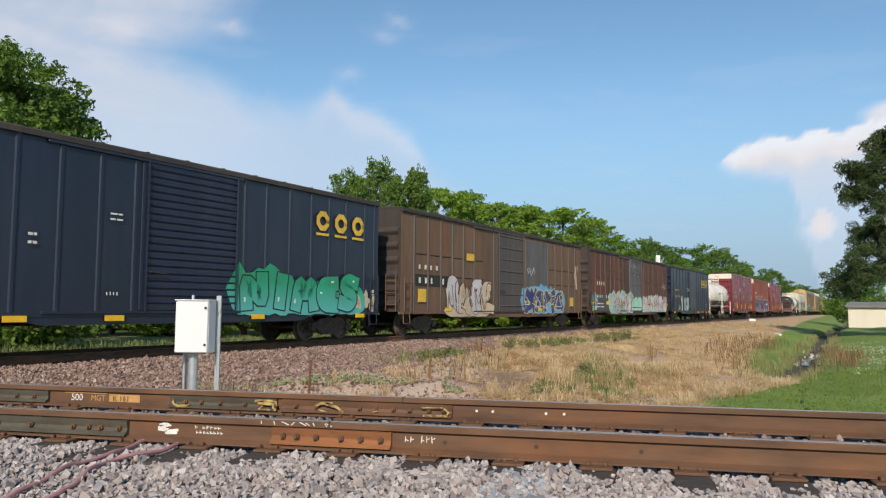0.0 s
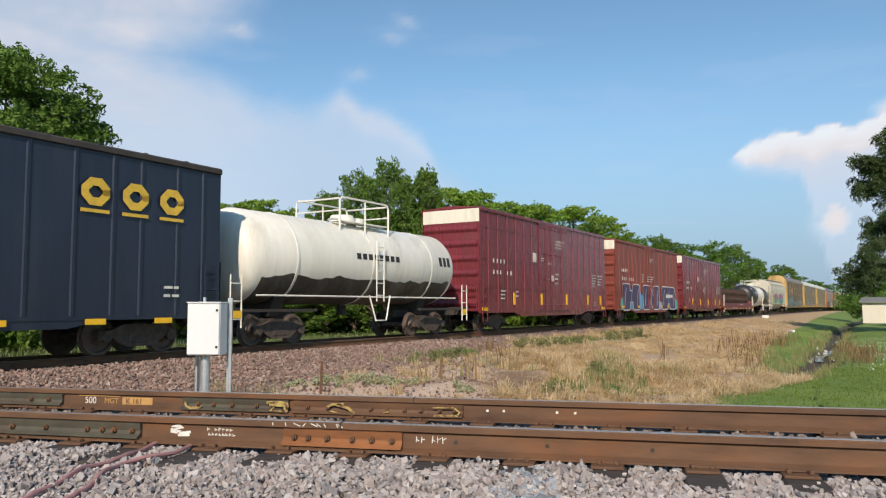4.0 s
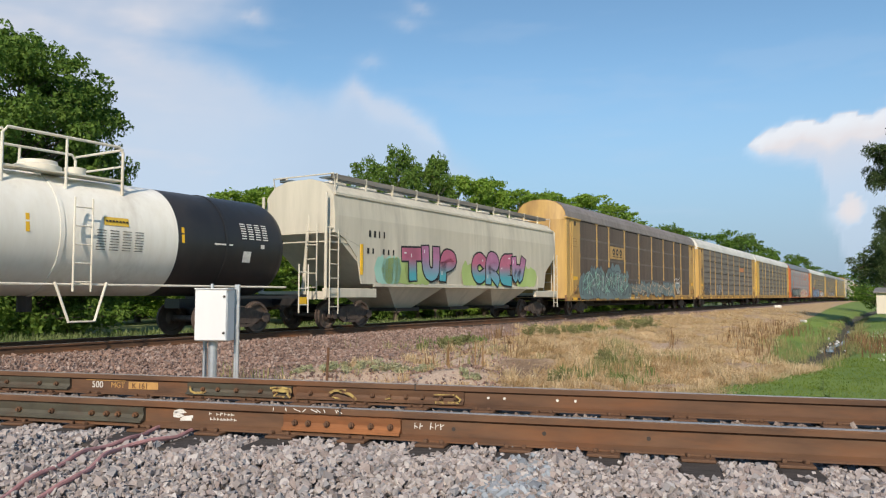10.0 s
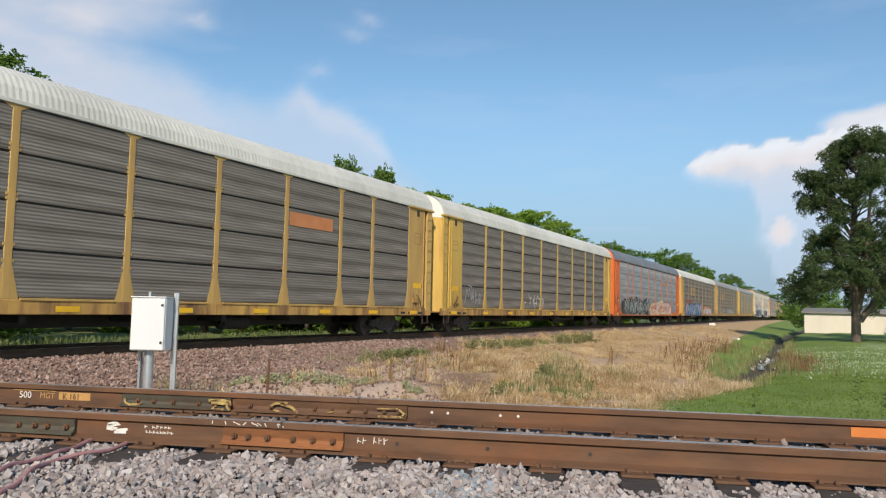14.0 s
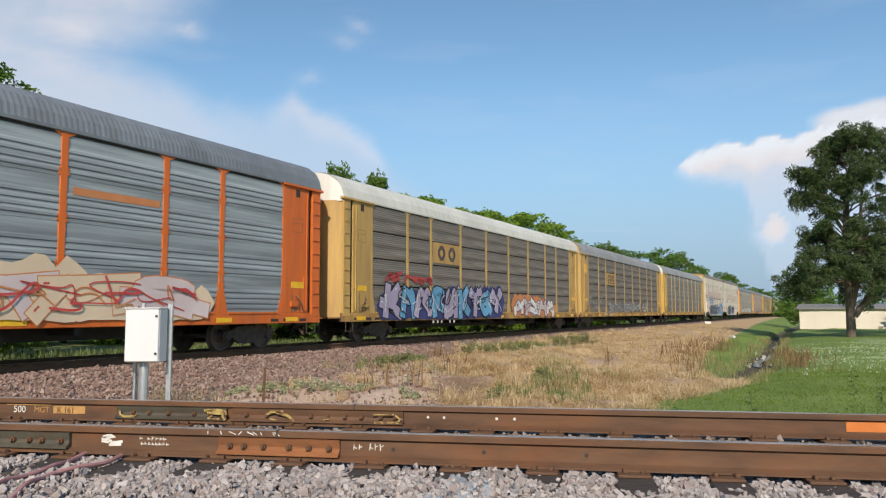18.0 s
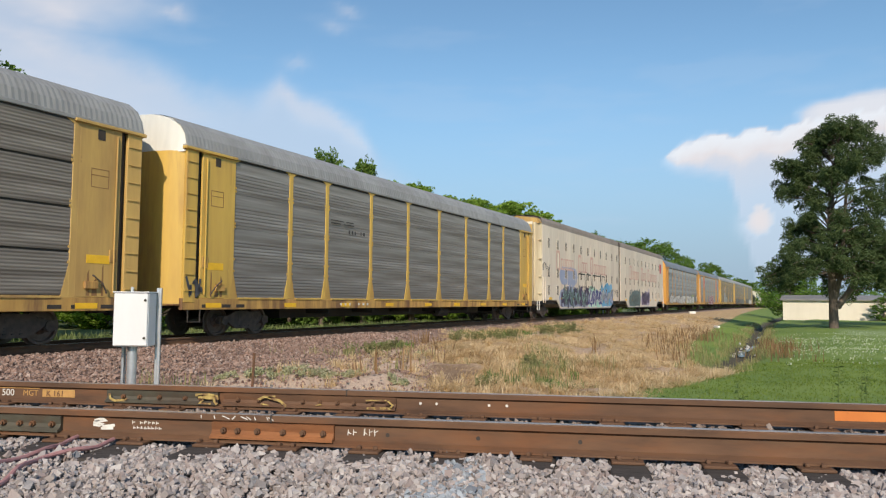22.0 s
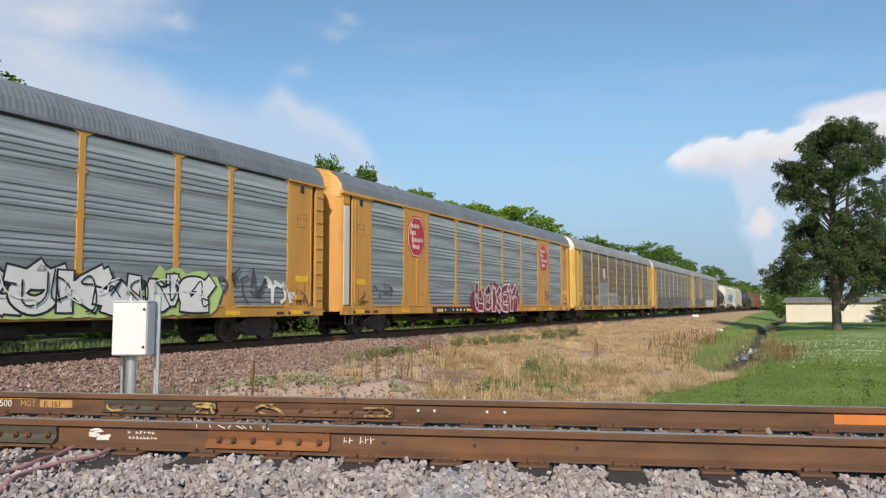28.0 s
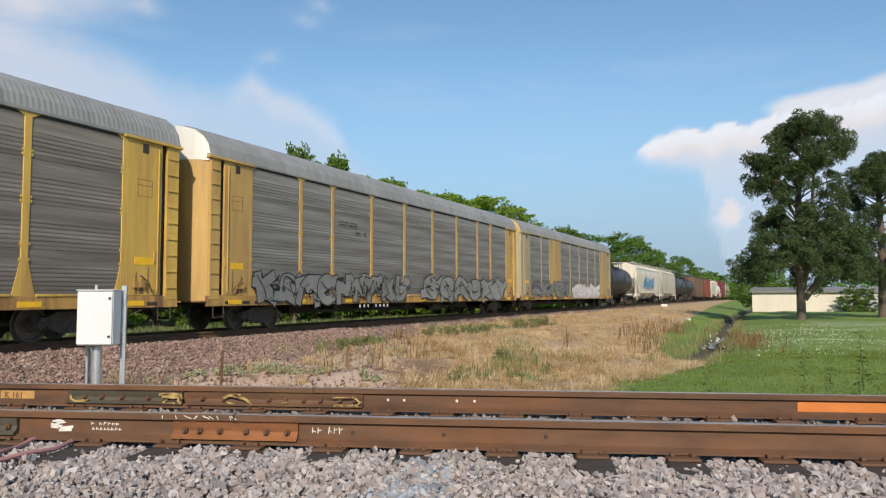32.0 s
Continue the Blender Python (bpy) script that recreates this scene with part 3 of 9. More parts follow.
# strokes of hand-painted letters, in a square of side 1
GLYPH = {}
GLYPH['C'] = [[(0.95, 0.8), (0.6, 1), (0.15, 0.8), (0.1, 0.3), (0.5, 0), (0.95, 0.2)]]
GLYPH['E'] = [[(0.95, 1), (0.1, 0.95), (0.1, 0.05), (0.95, 0)], [(0.1, 0.5), (0.75, 0.5)]]
GLYPH['I'] = [[(0.5, 0), (0.5, 1)]]
GLYPH['K'] = [[(0.12, 0), (0.12, 1)], [(0.95, 1), (0.15, 0.45), (0.95, 0)]]
GLYPH['L'] = [[(0.15, 1), (0.12, 0.06), (0.9, 0.02)]]
GLYPH['M'] = [[(0, 0), (0.15, 1), (0.5, 0.35), (0.85, 1), (1, 0)]]
GLYPH['N'] = [[(0.1, 0), (0.1, 1), (0.88, 0), (0.9, 1)]]
GLYPH['O'] = [[(0.5, 1), (0.1, 0.75), (0.1, 0.25), (0.5, 0), (0.9, 0.25), (0.9, 0.75), (0.5, 1)]]
GLYPH['P'] = [[(0.12, 0), (0.12, 1), (0.8, 0.95), (0.9, 0.65), (0.15, 0.45)]]
GLYPH['R'] = [[(0.1, 0), (0.1, 1), (0.8, 0.95), (0.85, 0.6), (0.15, 0.48), (0.95, 0)]]
GLYPH['S'] = [[(0.9, 0.88), (0.4, 1), (0.1, 0.72), (0.85, 0.35), (0.6, 0.02), (0.08, 0.12)]]
GLYPH['T'] = [[(0, 0.95), (1, 1)], [(0.5, 0.95), (0.48, 0)]]
GLYPH['U'] = [[(0.1, 1), (0.12, 0.2), (0.5, 0), (0.88, 0.2), (0.9, 1)]]
GLYPH['W'] = [[(0, 1), (0.22, 0), (0.5, 0.7), (0.78, 0), (1, 1)]]
GLYPH['Y'] = [[(0, 1), (0.5, 0.45), (1, 1)], [(0.5, 0.45), (0.45, 0)]]
GLYPH['1'] = [[(0.2, 0.8), (0.5, 1), (0.5, 0)]]
GLYPH['2'] = [[(0.1, 0.8), (0.5, 1), (0.9, 0.75), (0.1, 0.05), (0.95, 0)]]
GLYPH['3'] = [[(0.1, 0.9), (0.85, 0.95), (0.4, 0.55), (0.9, 0.3), (0.5, 0), (0.08, 0.1)]]


def wild(rng):
    """An unreadable letter form: a bent and jostled letter with a linking stroke."""
    j = 0.13
    strokes = [[(u + rng.uniform(-j, j), v + rng.uniform(-j, j)) for u, v in st] for st in GLYPH[rng.choice("CEKMNOPRSUWY")]]
    link_z = rng.uniform(0.1, 0.9)
    strokes.append([(rng.uniform(-0.25, 0.2), link_z), (rng.uniform(0.4, 0.7), link_z + rng.uniform(-0.25, 0.25)), (rng.uniform(0.95, 1.3), rng.choice((0.05, 0.95)))])
    return strokes


def rounded(pts, times=2):
    """Soften the corners of a stroke."""
    for _ in range(times):
        out = [pts[0]]
        for a, b in zip(pts, pts[1:]):
            out += [(a[0] * 0.75 + b[0] * 0.25, a[1] * 0.75 + b[1] * 0.25), (a[0] * 0.25 + b[0] * 0.75, a[1] * 0.25 + b[1] * 0.75)]
        pts = out + [pts[-1]]
    return pts


def ribbon(geo, pts, w, y, step):
    """A flat brush stroke in the plane of the car's side, in one piece. Each stroke lies a hair before the last."""
    yy = y - 0.0004 * step[0]
    step[0] += 1
    n, vs = len(pts), []
    for i, p in enumerate(pts):
        a, b = pts[max(i - 1, 0)], pts[min(i + 1, n - 1)]
        d0, d1 = Vector((p[0] - a[0], p[1] - a[1])), Vector((b[0] - p[0], b[1] - p[1]))
        d0, d1 = (d0 if d0.length > 1e-6 else d1).normalized(), (d1 if d1.length > 1e-6 else d0).normalized()
        t = d0 + d1
        t = t.normalized() if t.length > 0.2 else d0
        nrm = Vector((-t.y, t.x))
        k = min(1.55, 1 / max(0.3, abs(nrm.dot(Vector((-d0.y, d0.x))))))
        ext = t * (-0.4 * w if i == 0 else 0.4 * w if i == n - 1 else 0)
        cx, cz = p[0] + ext.x, p[1] + ext.y
        vs += [(cx + nrm.x * w / 2 * k, yy, cz + nrm.y * w / 2 * k), (cx - nrm.x * w / 2 * k, yy, cz - nrm.y * w / 2 * k)]
    geo.add(vs, [(2 * i, 2 * i + 1, 2 * i + 3, 2 * i + 2) for i in range(n - 1)])


def blob(geo, x0, x1, z0, z1, y, rng, ragged=0.4, n=26):
    """A ragged cloud of paint."""
    cx, cz = (x0 + x1) / 2, (z0 + z1) / 2
    top, bot = [], []
    for i in range(n + 1):
        x = x0 + (x1 - x0) * i / n
        edge = min(1, 7 * i / n, 7 * (n - i) / n) ** 0.5
        top.append((x, y, cz + (z1 - cz) * edge * (1 - ragged * rng.random())))
        bot.append((x, y, cz + (z0 - cz) * edge * (1 - 0.12 * rng.random())))
    vs = bot + top
    geo.add(vs, [(i, i + 1, n + 2 + i, n + 1 + i) for i in range(n)])


def graffiti(car, word, x0, x1, z0, z1, fill, line, back=None, glow=None, seed=1, y=-1.515, fat=0.34, label="spray-painted graffiti lettering", second=None, rim=1.42):
    """Fat painted letters with outlines and lights on the side of a car."""
    rng = random.Random(seed)
    if back:
        m = max(2, int((x1 - x0) / 1.6))
        wb = (x1 - x0) / m
        for k in range(m):
            g = Geo()
            blob(g, x0 + wb * (k - 0.3), x0 + wb * (k + 1.3), z0 - 0.04 * rng.random(), z1 + rng.uniform(-0.35, 0.2) * (z1 - z0), y + 0.003 + 0.0005 * (k % 3), rng, 0.45, 12)
            part("graffiti_cloud", g.mesh("graffiti_cloud", SPRAY[back], fix=False), None, car)
    n = len(word)
    w = (x1 - x0) / n
    h = z1 - z0
    for i, ch in enumerate(word):
        so, sb, sh = [10 * i], [10 * i + 3], [10 * i + 6]
        if ch == " ":
            continue
        out, body, lights = Geo(), Geo(), []
        lean, up, drop = rng.uniform(-0.12, 0.2), rng.uniform(0.82, 1.0), rng.uniform(0, 0.1)
        t = fat * min(w, h)
        for stroke in (wild(rng) if ch == "*" else GLYPH[ch]):
            pts = []
            for u, v in stroke:
                zz = z0 + t * 0.6 + (drop + v * (up - drop)) * (h - 1.2 * t)
                pts.append((x0 + w * (i + 0.5) + (u - 0.5) * (w - t * 0.6) + lean * (v - 0.5) * w * 0.5, zz))
            pts = rounded(pts)
            ribbon(out, pts, t * rim, y, so)
            ribbon(body, pts, t, y, sb)
            if glow:
                hi = Geo()
                lights.append(hi)
                ribbon(hi, [(pts[0][0] + (pts[1][0] - pts[0][0]) * f - t * 0.15, pts[0][1] + (pts[1][1] - pts[0][1]) * f + t * 0.1) for f in (0.6, 2.4)], t * 0.13, y, sh)
        cname = second if second and i % 2 else fill
        letter = part("graffiti_letter", body.mesh("graffiti_letter", SPRAY[cname], fix=False), None, car, label)
        part("letter_outline", out.mesh("letter_outline", SPRAY[line], fix=False), None, letter)
        for hi in lights:
            part("letter_highlight", hi.mesh("letter_highlight", SPRAY[glow], fix=False), None, letter)
    if "*" in word:
        yy = y - (10 * n + 12) * 0.0004
        scrawl(car, x0, x1, z0 + 0.1 * h, z1 - 0.12 * h, line, seed + 500, int(1.5 * n) + 1, 0.024 + 0.012 * h, yy, "fine outlines within the graffiti")
        scrawl(car, x0, x1, z0 + 0.15 * h, z1 - 0.2 * h, glow or second or fill, seed + 700, n + 1, 0.02 + 0.01 * h, yy - 0.008, "fine highlights within the graffiti")


def block_piece(car, outline, x0, x1, z0, z1, fill, line, y=-1.515, label="dark purple block letter outlined in white"):
    """One heavy block letter: a filled outline with a thin painted edge."""
    pts = [(x0 + (x1 - x0) * u, z0 + (z1 - z0) * v) for u, v in outline]
    ob = part("graffiti_letter", Geo().add([(px, y, pz) for px, pz in pts], [tuple(range(len(pts)))]).mesh("graffiti_letter", SPRAY[fill], fix=False), None, car, label)
    g = Geo()
    ribbon(g, pts + pts[:2], 0.07, y - 0.003, [0])
    part("letter_outline", g.mesh("letter_outline", SPRAY[line], fix=False), None, ob)
    return ob


def scrawl(car, x0, x1, z0, z1, colour, seed, n=5, w=0.05, y=-1.515, label="thin spray-painted scrawl"):
    """A thin looping tag."""
    rng = random.Random(seed)
    st = [0]
    for k in range(n):
        g = Geo()
        cx = x0 + (x1 - x0) * (k + 0.5) / n
        hw = (x1 - x0) / n * 0.62
        pts = [(cx + hw * rng.uniform(-1, 1), z0 + (z1 - z0) * rng.random()) for _ in range(5)]
        ribbon(g, rounded(pts), w, y, st)
        part("graffiti_line", g.mesh("graffiti_line", SPRAY[colour], fix=False), None, car, label if k == 0 else "")


def bars(car, x0, x1, z0, z1, n, material, rows=1, y=-1.512, name="lettering", label="", seed=3, bold=False):
    """Lettering as plain thin bars of its size and colour."""
    rng = random.Random(seed)
    made = []
    rh = (z1 - z0) / rows
    for r in range(rows):
        zc = z0 + rh * (r + 0.5)
        if rows > 1:  # lines of small print
            x = x0
            for _ in range(2):
                l = (x1 - x0) * rng.uniform(0.2, 0.45)
                made.append(Geo().box(x, min(x + l, x1), y - 0.003, y + 0.004, zc - rh * 0.16, zc + rh * 0.16))
                x += l + (x1 - x0) * rng.uniform(0.06, 0.12)
            continue
        w, h = (x1 - x0) / n, rh * 0.62
        for i in range(n):
            if n > 4 and rng.random() < 0.1:
                continue
            a, b = x0 + w * (i + 0.2), x0 + w * (i + (0.62 if bold else rng.uniform(0.42, 0.62)))
            made.append(Geo().box(a, b, y - 0.003, y + 0.004, zc - h / 2, zc + h / 2))
    for g in made:
        part(name, g, material, car, label)


def block_letters(car, x0, x1, z0, z1, n, material, y=-1.512, underline=True):
    """A company mark as plain blocks, each over a short bar."""
    w = (x1 - x0) / n
    for i in range(n):
        a, b = x0 + w * (i + 0.16), x0 + w * (i + 0.84)
        zb = z0 + (0.2 * (z1 - z0) if underline else 0)
        g, th, ch = Geo(), 0.26 * (b - a), 0.22 * (b - a)
        m0, m1, n0, n1 = a + th / 2, b - th / 2, zb + th / 2, z1 - th / 2
        ribbon(g, [(m1, (n0 + n1) / 2), (m1, n1 - ch), (m1 - ch, n1), (m0 + ch, n1), (m0, n1 - ch), (m0, n0 + ch), (m0 + ch, n0), (m1 - ch, n0), (m1, n0 + ch), (m1, (n0 + n1) / 2)], th, y - 0.002, [0])
        part("logo_block", g.mesh("logo_block", material, fix=False), None, car)
        if underline:
            part("logo_bar", Geo().box(a, b, y - 0.003, y + 0.004, z0, z0 + 0.1 * (z1 - z0)), material, car)


# ---- bogies, couplers, ladders ----
WHEEL_R = 0.44
_shared = {}


def wheelset_mesh():
    if "wheelset" not in _shared:
        g = Geo()
        g.cyl((0, -0.95, 0), (0, 0.95, 0), 0.085, 12)
        for s in (-1, 1):
            prof = [(0.62, 0.10), (0.64, 0.16), (0.70, 0.20), (0.70, 0.34), (0.665, 0.36), (0.665, 0.475), (0.695, 0.475), (0.705, WHEEL_R), (0.80, WHEEL_R - 0.01), (0.80, 0.37), (0.745, 0.34),
                    (0.735, 0.20), (0.81, 0.15), (0.82, 0.10)]
            g.lathe([(s * a, r) for a, r in prof], 22, "y")
            g.cyl((0, s * 0.95, 0), (0, s * 1.06, 0), 0.12, 10)
        _shared["wheelset"] = g.mesh("wheelset", M_WHEEL, True)
    return _shared["wheelset"]


def frame_mesh():
    if "frame" not in _shared:
        pts = [(-1.08, 0.56), (-0.72, 0.60), (-0.42, 0.72), (0.42, 0.72), (0.72, 0.60), (1.08, 0.56), (1.10, 0.36), (0.98, 0.34), (0.94, 0.46), (0.80, 0.46), (0.62, 0.34), (0.36, 0.20),
               (-0.36, 0.20), (-0.62, 0.34), (-0.80, 0.46), (-0.94, 0.46), (-0.98, 0.34), (-1.10, 0.36)]
        g = Geo().prism(pts, -0.06, 0.06, "y")
        g.box(-0.3, 0.3, -0.075, -0.058, 0.3, 0.6)
        for x in (-0.89, 0.89):
            g.cyl((x, -0.10, 0.44), (x, 0.02, 0.44), 0.13, 12)
        _shared["frame"] = g.mesh("side_frame", M_TRUCK)
        _shared["spring"] = Geo().lathe([(0.26, 0.03)] + [(0.27 + k * 0.03, 0.085 if k % 2 else 0.062) for k in range(7)] + [(0.48, 0.03)], 7, "z").mesh("spring", M_DARK)
        b = Geo().bbox(-0.2, 0.2, -1.05, 1.05, 0.5, 0.78, 0.03)
        b.box(-0.95, 0.95, -0.2, 0.2, 0.42, 0.5)
        _shared["bolster"] = b.mesh("bolster", M_DARK)
        c = Geo()
        c.bbox(-0.1, 0.62, -0.09, 0.09, 0.70, 0.90, 0.02).bbox(0.5, 0.85, -0.19, 0.19, 0.64, 0.96, 0.05).cyl((0.70, -0.12, 0.6), (0.70, -0.12, 1.0), 0.05, 8)
        _shared["coupler"] = c.mesh("coupler", M_TRUCK)
        h = Geo().tube([(0.2, -0.35, 0.78), (0.45, -0.38, 0.55), (0.62, -0.36, 0.36), (0.80, -0.34, 0.32)], 0.03)
        _shared["hose"] = h.mesh("air_hose", M_DARK)
    return _shared


WHEELSETS = []  # (wheelset, its place on the bogie)


def bogie(car, x):
    sh = frame_mesh()
    b = part("bogie", sh["bolster"], None, car, m=pose(x, 0, 0))
    for y in (-1.02, 1.02):
        part("side_frame", sh["frame"], None, b, m=pose(0, y, 0) if y < 0 else pose(0, y, 0, 0, 0, 180))
        for dx in (-0.19, 0.0, 0.19):
            part("spring", sh["spring"], None, b, m=pose(dx, y, 0))
    for dx in (-0.89, 0.89):
        WHEELSETS.append((part("wheelset", wheelset_mesh(), None, b, m=pose(dx, 0, WHEEL_R)), dx))
    return b


def running_gear(car, half, inset, coup):
    """Two bogies, couplers and hoses. half: half the body; coup: where couplers meet."""
    for s in (-1, 1):
        bogie(car, s * (half - inset))
        turn = pose(s * (coup - 0.72), 0, 0) if s > 0 else pose(s * (coup - 0.72), 0, 0, 0, 0, 180)
        part("coupler", frame_mesh()["coupler"], None, car, m=turn)
        part("air_hose", frame_mesh()["hose"], None, car, m=turn)


def ladder(car, x, y, z0, z1, along="x", w=0.42, material=None, name="ladder", n=None):
    g = Geo()
    n = n or max(2, int((z1 - z0) / 0.4))
    for e in (-w / 2, w / 2):
        p = (x + e, y) if along == "x" else (x, y + e)
        g.cyl((*p, z0), (*p, z1), 0.022, 6)
    for k in range(n):
        z = z0 + (z1 - z0) * (k + 0.5) / n
        a, b = ((x - w / 2, y, z), (x + w / 2, y, z)) if along == "x" else ((x, y - w / 2, z), (x, y + w / 2, z))
        g.cyl(a, b, 0.018, 6)
    return part(name, g, material or M_DARK, car)


def reflectors(car, xs, z, material=None, w=0.5, h=0.13, y=-1.52):
    for x in xs:
        part("reflector", Geo().box(x - w / 2, x + w / 2, y - 0.006, y + 0.01, z, z + h), material or P_REFL, car, "yellow reflector")


def under_gear(car, half, z=0.75):
    part("centre_sill", Geo().box(-half + 1.0, half - 1.0, -0.16, 0.16, z - 0.1, z + 0.25), M_DARK, car)
    for x in (-half * 0.35, half * 0.1, half * 0.4):
        part("cross_bearer", Geo().box(x - 0.1, x + 0.1, -1.35, 1.35, z + 0.02, z + 0.2), M_DARK, car)
    part("brake_reservoir", Geo().lathe([(-0.5, 0.05), (-0.46, 0.18), (0.46, 0.18), (0.5, 0.05)], 14, "x", (half * 0.2, -0.75, z - 0.02)), M_DARK, car, smooth=True)
    part("brake_rod", Geo().cyl((-half * 0.6, -0.55, z - 0.1), (half * 0.55, -0.55, z - 0.06), 0.025, 6), M_DARK, car)


# ---- box cars ----
def boxcar(label, u0, u1, height, body, posts, door, door_mat=None, style="posts", coup0=None, coup1=None, end_top=None, roof=None, rails=(), name="boxcar", post_mat=None, louvres=True, end_mat=None):
    """posts: places along the side; door: (x0, x1); rails: heights of level ribs."""
    c, half = (u0 + u1) / 2, (u1 - u0) / 2
    car = thing(name, label, "box car", "cars of the freight train")
    CARS.append((car, c))
    z0, z1 = 0.92, height - 0.14
    for s in (-1, 1):
        y0, y1 = sorted((s * 1.40, s * 1.46))
        part("side_wall", Geo().box(-half, half, y0, y1, z0, z1), body, car)
        y0, y1 = sorted((s * 1.38, s * 1.53))
        part("top_chord", Geo().bbox(-half, half, y0, y1, z1, height, 0.015), roof or P_BLACKROOF, car)
        y0, y1 = sorted((s * 1.36, s * 1.49))
        g = Geo().box(-half, half, y0, y1, 0.84, 0.94)
        g.prism([(-half + 3.2, 0.86), (half - 3.2, 0.86), (half - 4.2, 0.66), (-half + 4.2, 0.66)], y0 + 0.02, y1 - 0.02, "y")
        part("side_sill", g, body, car)
        pg = Geo().prism([(-0.055, -1.458), (0.055, -1.458), (0.03, -1.494), (-0.03, -1.494)], z0, z1, "z").mesh("side_post", post_mat or body)
        for x in (posts if s < 0 else posts[::2]):
            part("side_post", pg, None, car, m=pose(x, 0, 0) if s < 0 else pose(-x, 0, 0, 0, 0, 180))
    for z in rails:
        for a, b in ((-half + 0.1, door[0] - 0.05), (door[1] + 0.05, half - 0.1)):
            part("side_rail", Geo().box(a, b, -1.485, -1.458, z - 0.03, z + 0.03), post_mat or body, car)
    # ends, pressed with level ribs
    for s in (-1, 1):
        x0, x1 = sorted((s * half, s * (half - 0.05)))
        e = part("end_wall", Geo().box(x0, x1, -1.45, 1.45, z0, height - 0.02), end_mat or body, car)
        n = 6
        for k in range(n):
            z = z0 + (z1 - 0.45 - z0) * (k + 0.5) / n
            g = Geo().prism([(s * half, z - 0.16), (s * (half + 0.085), z - 0.03), (s * (half + 0.085), z + 0.03), (s * half, z + 0.16)], -1.36, 1.36, "y")
            part("end_rib", g, end_mat or body, e)
        if end_top:
            x0, x1 = sorted((s * (half + 0.006), s * (half - 0.01)))
            part("end_panel", Geo().box(x0, x1, -1.43, 1.43, height - 0.62, height - 0.04), end_top, e, "pale panel across the top of the end")
        ladder(car, s * (half + 0.14), -1.12, 0.95, 2.3, "y", 0.44, body)
        ladder(car, s * (half - 0.34), -1.56, 0.92, 2.2, "x", 0.44, body, "side_ladder")
        part("step", Geo().tube([(s * (half - 0.56), -1.5, 0.9), (s * (half - 0.56), -1.52, 0.5), (s * (half - 0.12), -1.52, 0.5), (s * (half - 0.12), -1.5, 0.9)], 0.02), body, car)
        part("end_platform", Geo().box(*sorted((s * half, s * (half + 0.32))), -0.7, 0.7, 1.0, 1.04), M_DARK, car)
    part("hand_brake", Geo().lathe([(0, 0.02), (0.02, 0.26), (0.05, 0.26), (0.06, 0.02)], 16, "x", (half + 0.12, -0.5, 2.2)), M_DARK, car)
    # roof
    g = Geo().prism([(-1.5, height - 0.01), (1.5, height - 0.01), (1.45, height + 0.03), (0, height + 0.13), (-1.45, height + 0.03)], -half, half, "x")
    r = part("roof", g, roof or P_BLACKROOF, car)
    rg = Geo().prism([(-1.47, height + 0.03), (0, height + 0.13), (1.47, height + 0.03), (1.47, height + 0.045), (0, height + 0.15), (-1.47, height + 0.045)], -0.04, 0.04, "x").mesh("roof_rib", roof or P_BLACKROOF)
    k = -half + 0.6
    while k < half:
        part("roof_rib", rg, None, r, m=pose(k, 0, 0))
        k += 1.22
    # door
    a, b = door
    d = part("door", Geo().bbox(a, b, -1.50, -1.455, z0 + 0.06, z1 - 0.04, 0.01), door_mat or body, car, "sliding door")
    if louvres:
        rib = Geo().prism([(-1.498, -0.05), (-1.528, 0.0), (-1.498, 0.05)], a + 0.12, b - 0.12, "x").mesh("door_rib", door_mat or body)
        n = 19 if louvres is True else louvres
        for k in range(n):
            part("door_rib", rib, None, d, m=pose(0, 0, z0 + 0.25 + (z1 - z0 - 0.45) * k / (n - 1)))
    for x in (a + 0.14, b - 0.14) if style != "plug" else (a + (b - a) * 0.22, a + (b - a) * 0.42, a + (b - a) * 0.78):
        part("lock_bar", Geo().cyl((x, -1.55, z0 + 0.02), (x, -1.55, z1 - 0.05), 0.022, 6), door_mat or body, d)
    part("door_handle", Geo().tube([(a + 0.25, -1.52, 1.9), (a + 0.25, -1.58, 1.9), (a + 0.7, -1.58, 1.86), (a + 0.7, -1.52, 1.86)], 0.02), M_DARK, d)
    for z in (z0 + 0.02, z1 - 0.03):
        part("door_track", Geo().bbox(a - 2.4 if style != "plug" else a - 0.1, b + 0.1, -1.53, -1.46, z - 0.04, z + 0.03, 0.01), door_mat or body, car)
    under_gear(car, half)
    running_gear(car, half, 2.1, half + (coup1 or 0.85))
    return car


def grid(a, b, n):
    return [a + (b - a) * i / (n - 1) for i in range(n)]


# navy cars
NAVY_POSTS = [-7.5, -6.4, -5.4, -4.68, -3.71, -2.74, -1.81, 1.75, 2.6, 3.6, 4.58, 5.46, 6.34, 7.38, 7.95]
navy_a = boxcar("dark navy steel box car with green graffiti", 0.55, 16.95, 4.75, P_NAVY, NAVY_POSTS, (-1.65, 1.53))
block_letters(navy_a, 4.62, 7.4, 3.33, 4.1, 3, P_LETTERY)
graffiti(navy_a, "NIMES", 1.6, 7.0, 0.84, 2.25, "mint_to_green", "black", "mint_to_green", "white", 5, fat=0.42, rim=1.2, label="green bubble letters in spray paint")
scrawl(navy_a, 6.9, 7.9, 0.95, 1.7, "cream", 3, 3, 0.16)
bars(navy_a, -2.5, -2.0, 3.0, 3.25, 2, P_LETTER, 2)
bars(navy_a, -4.4, -4.1, 2.3, 2.65, 2, P_LETTER, 2)
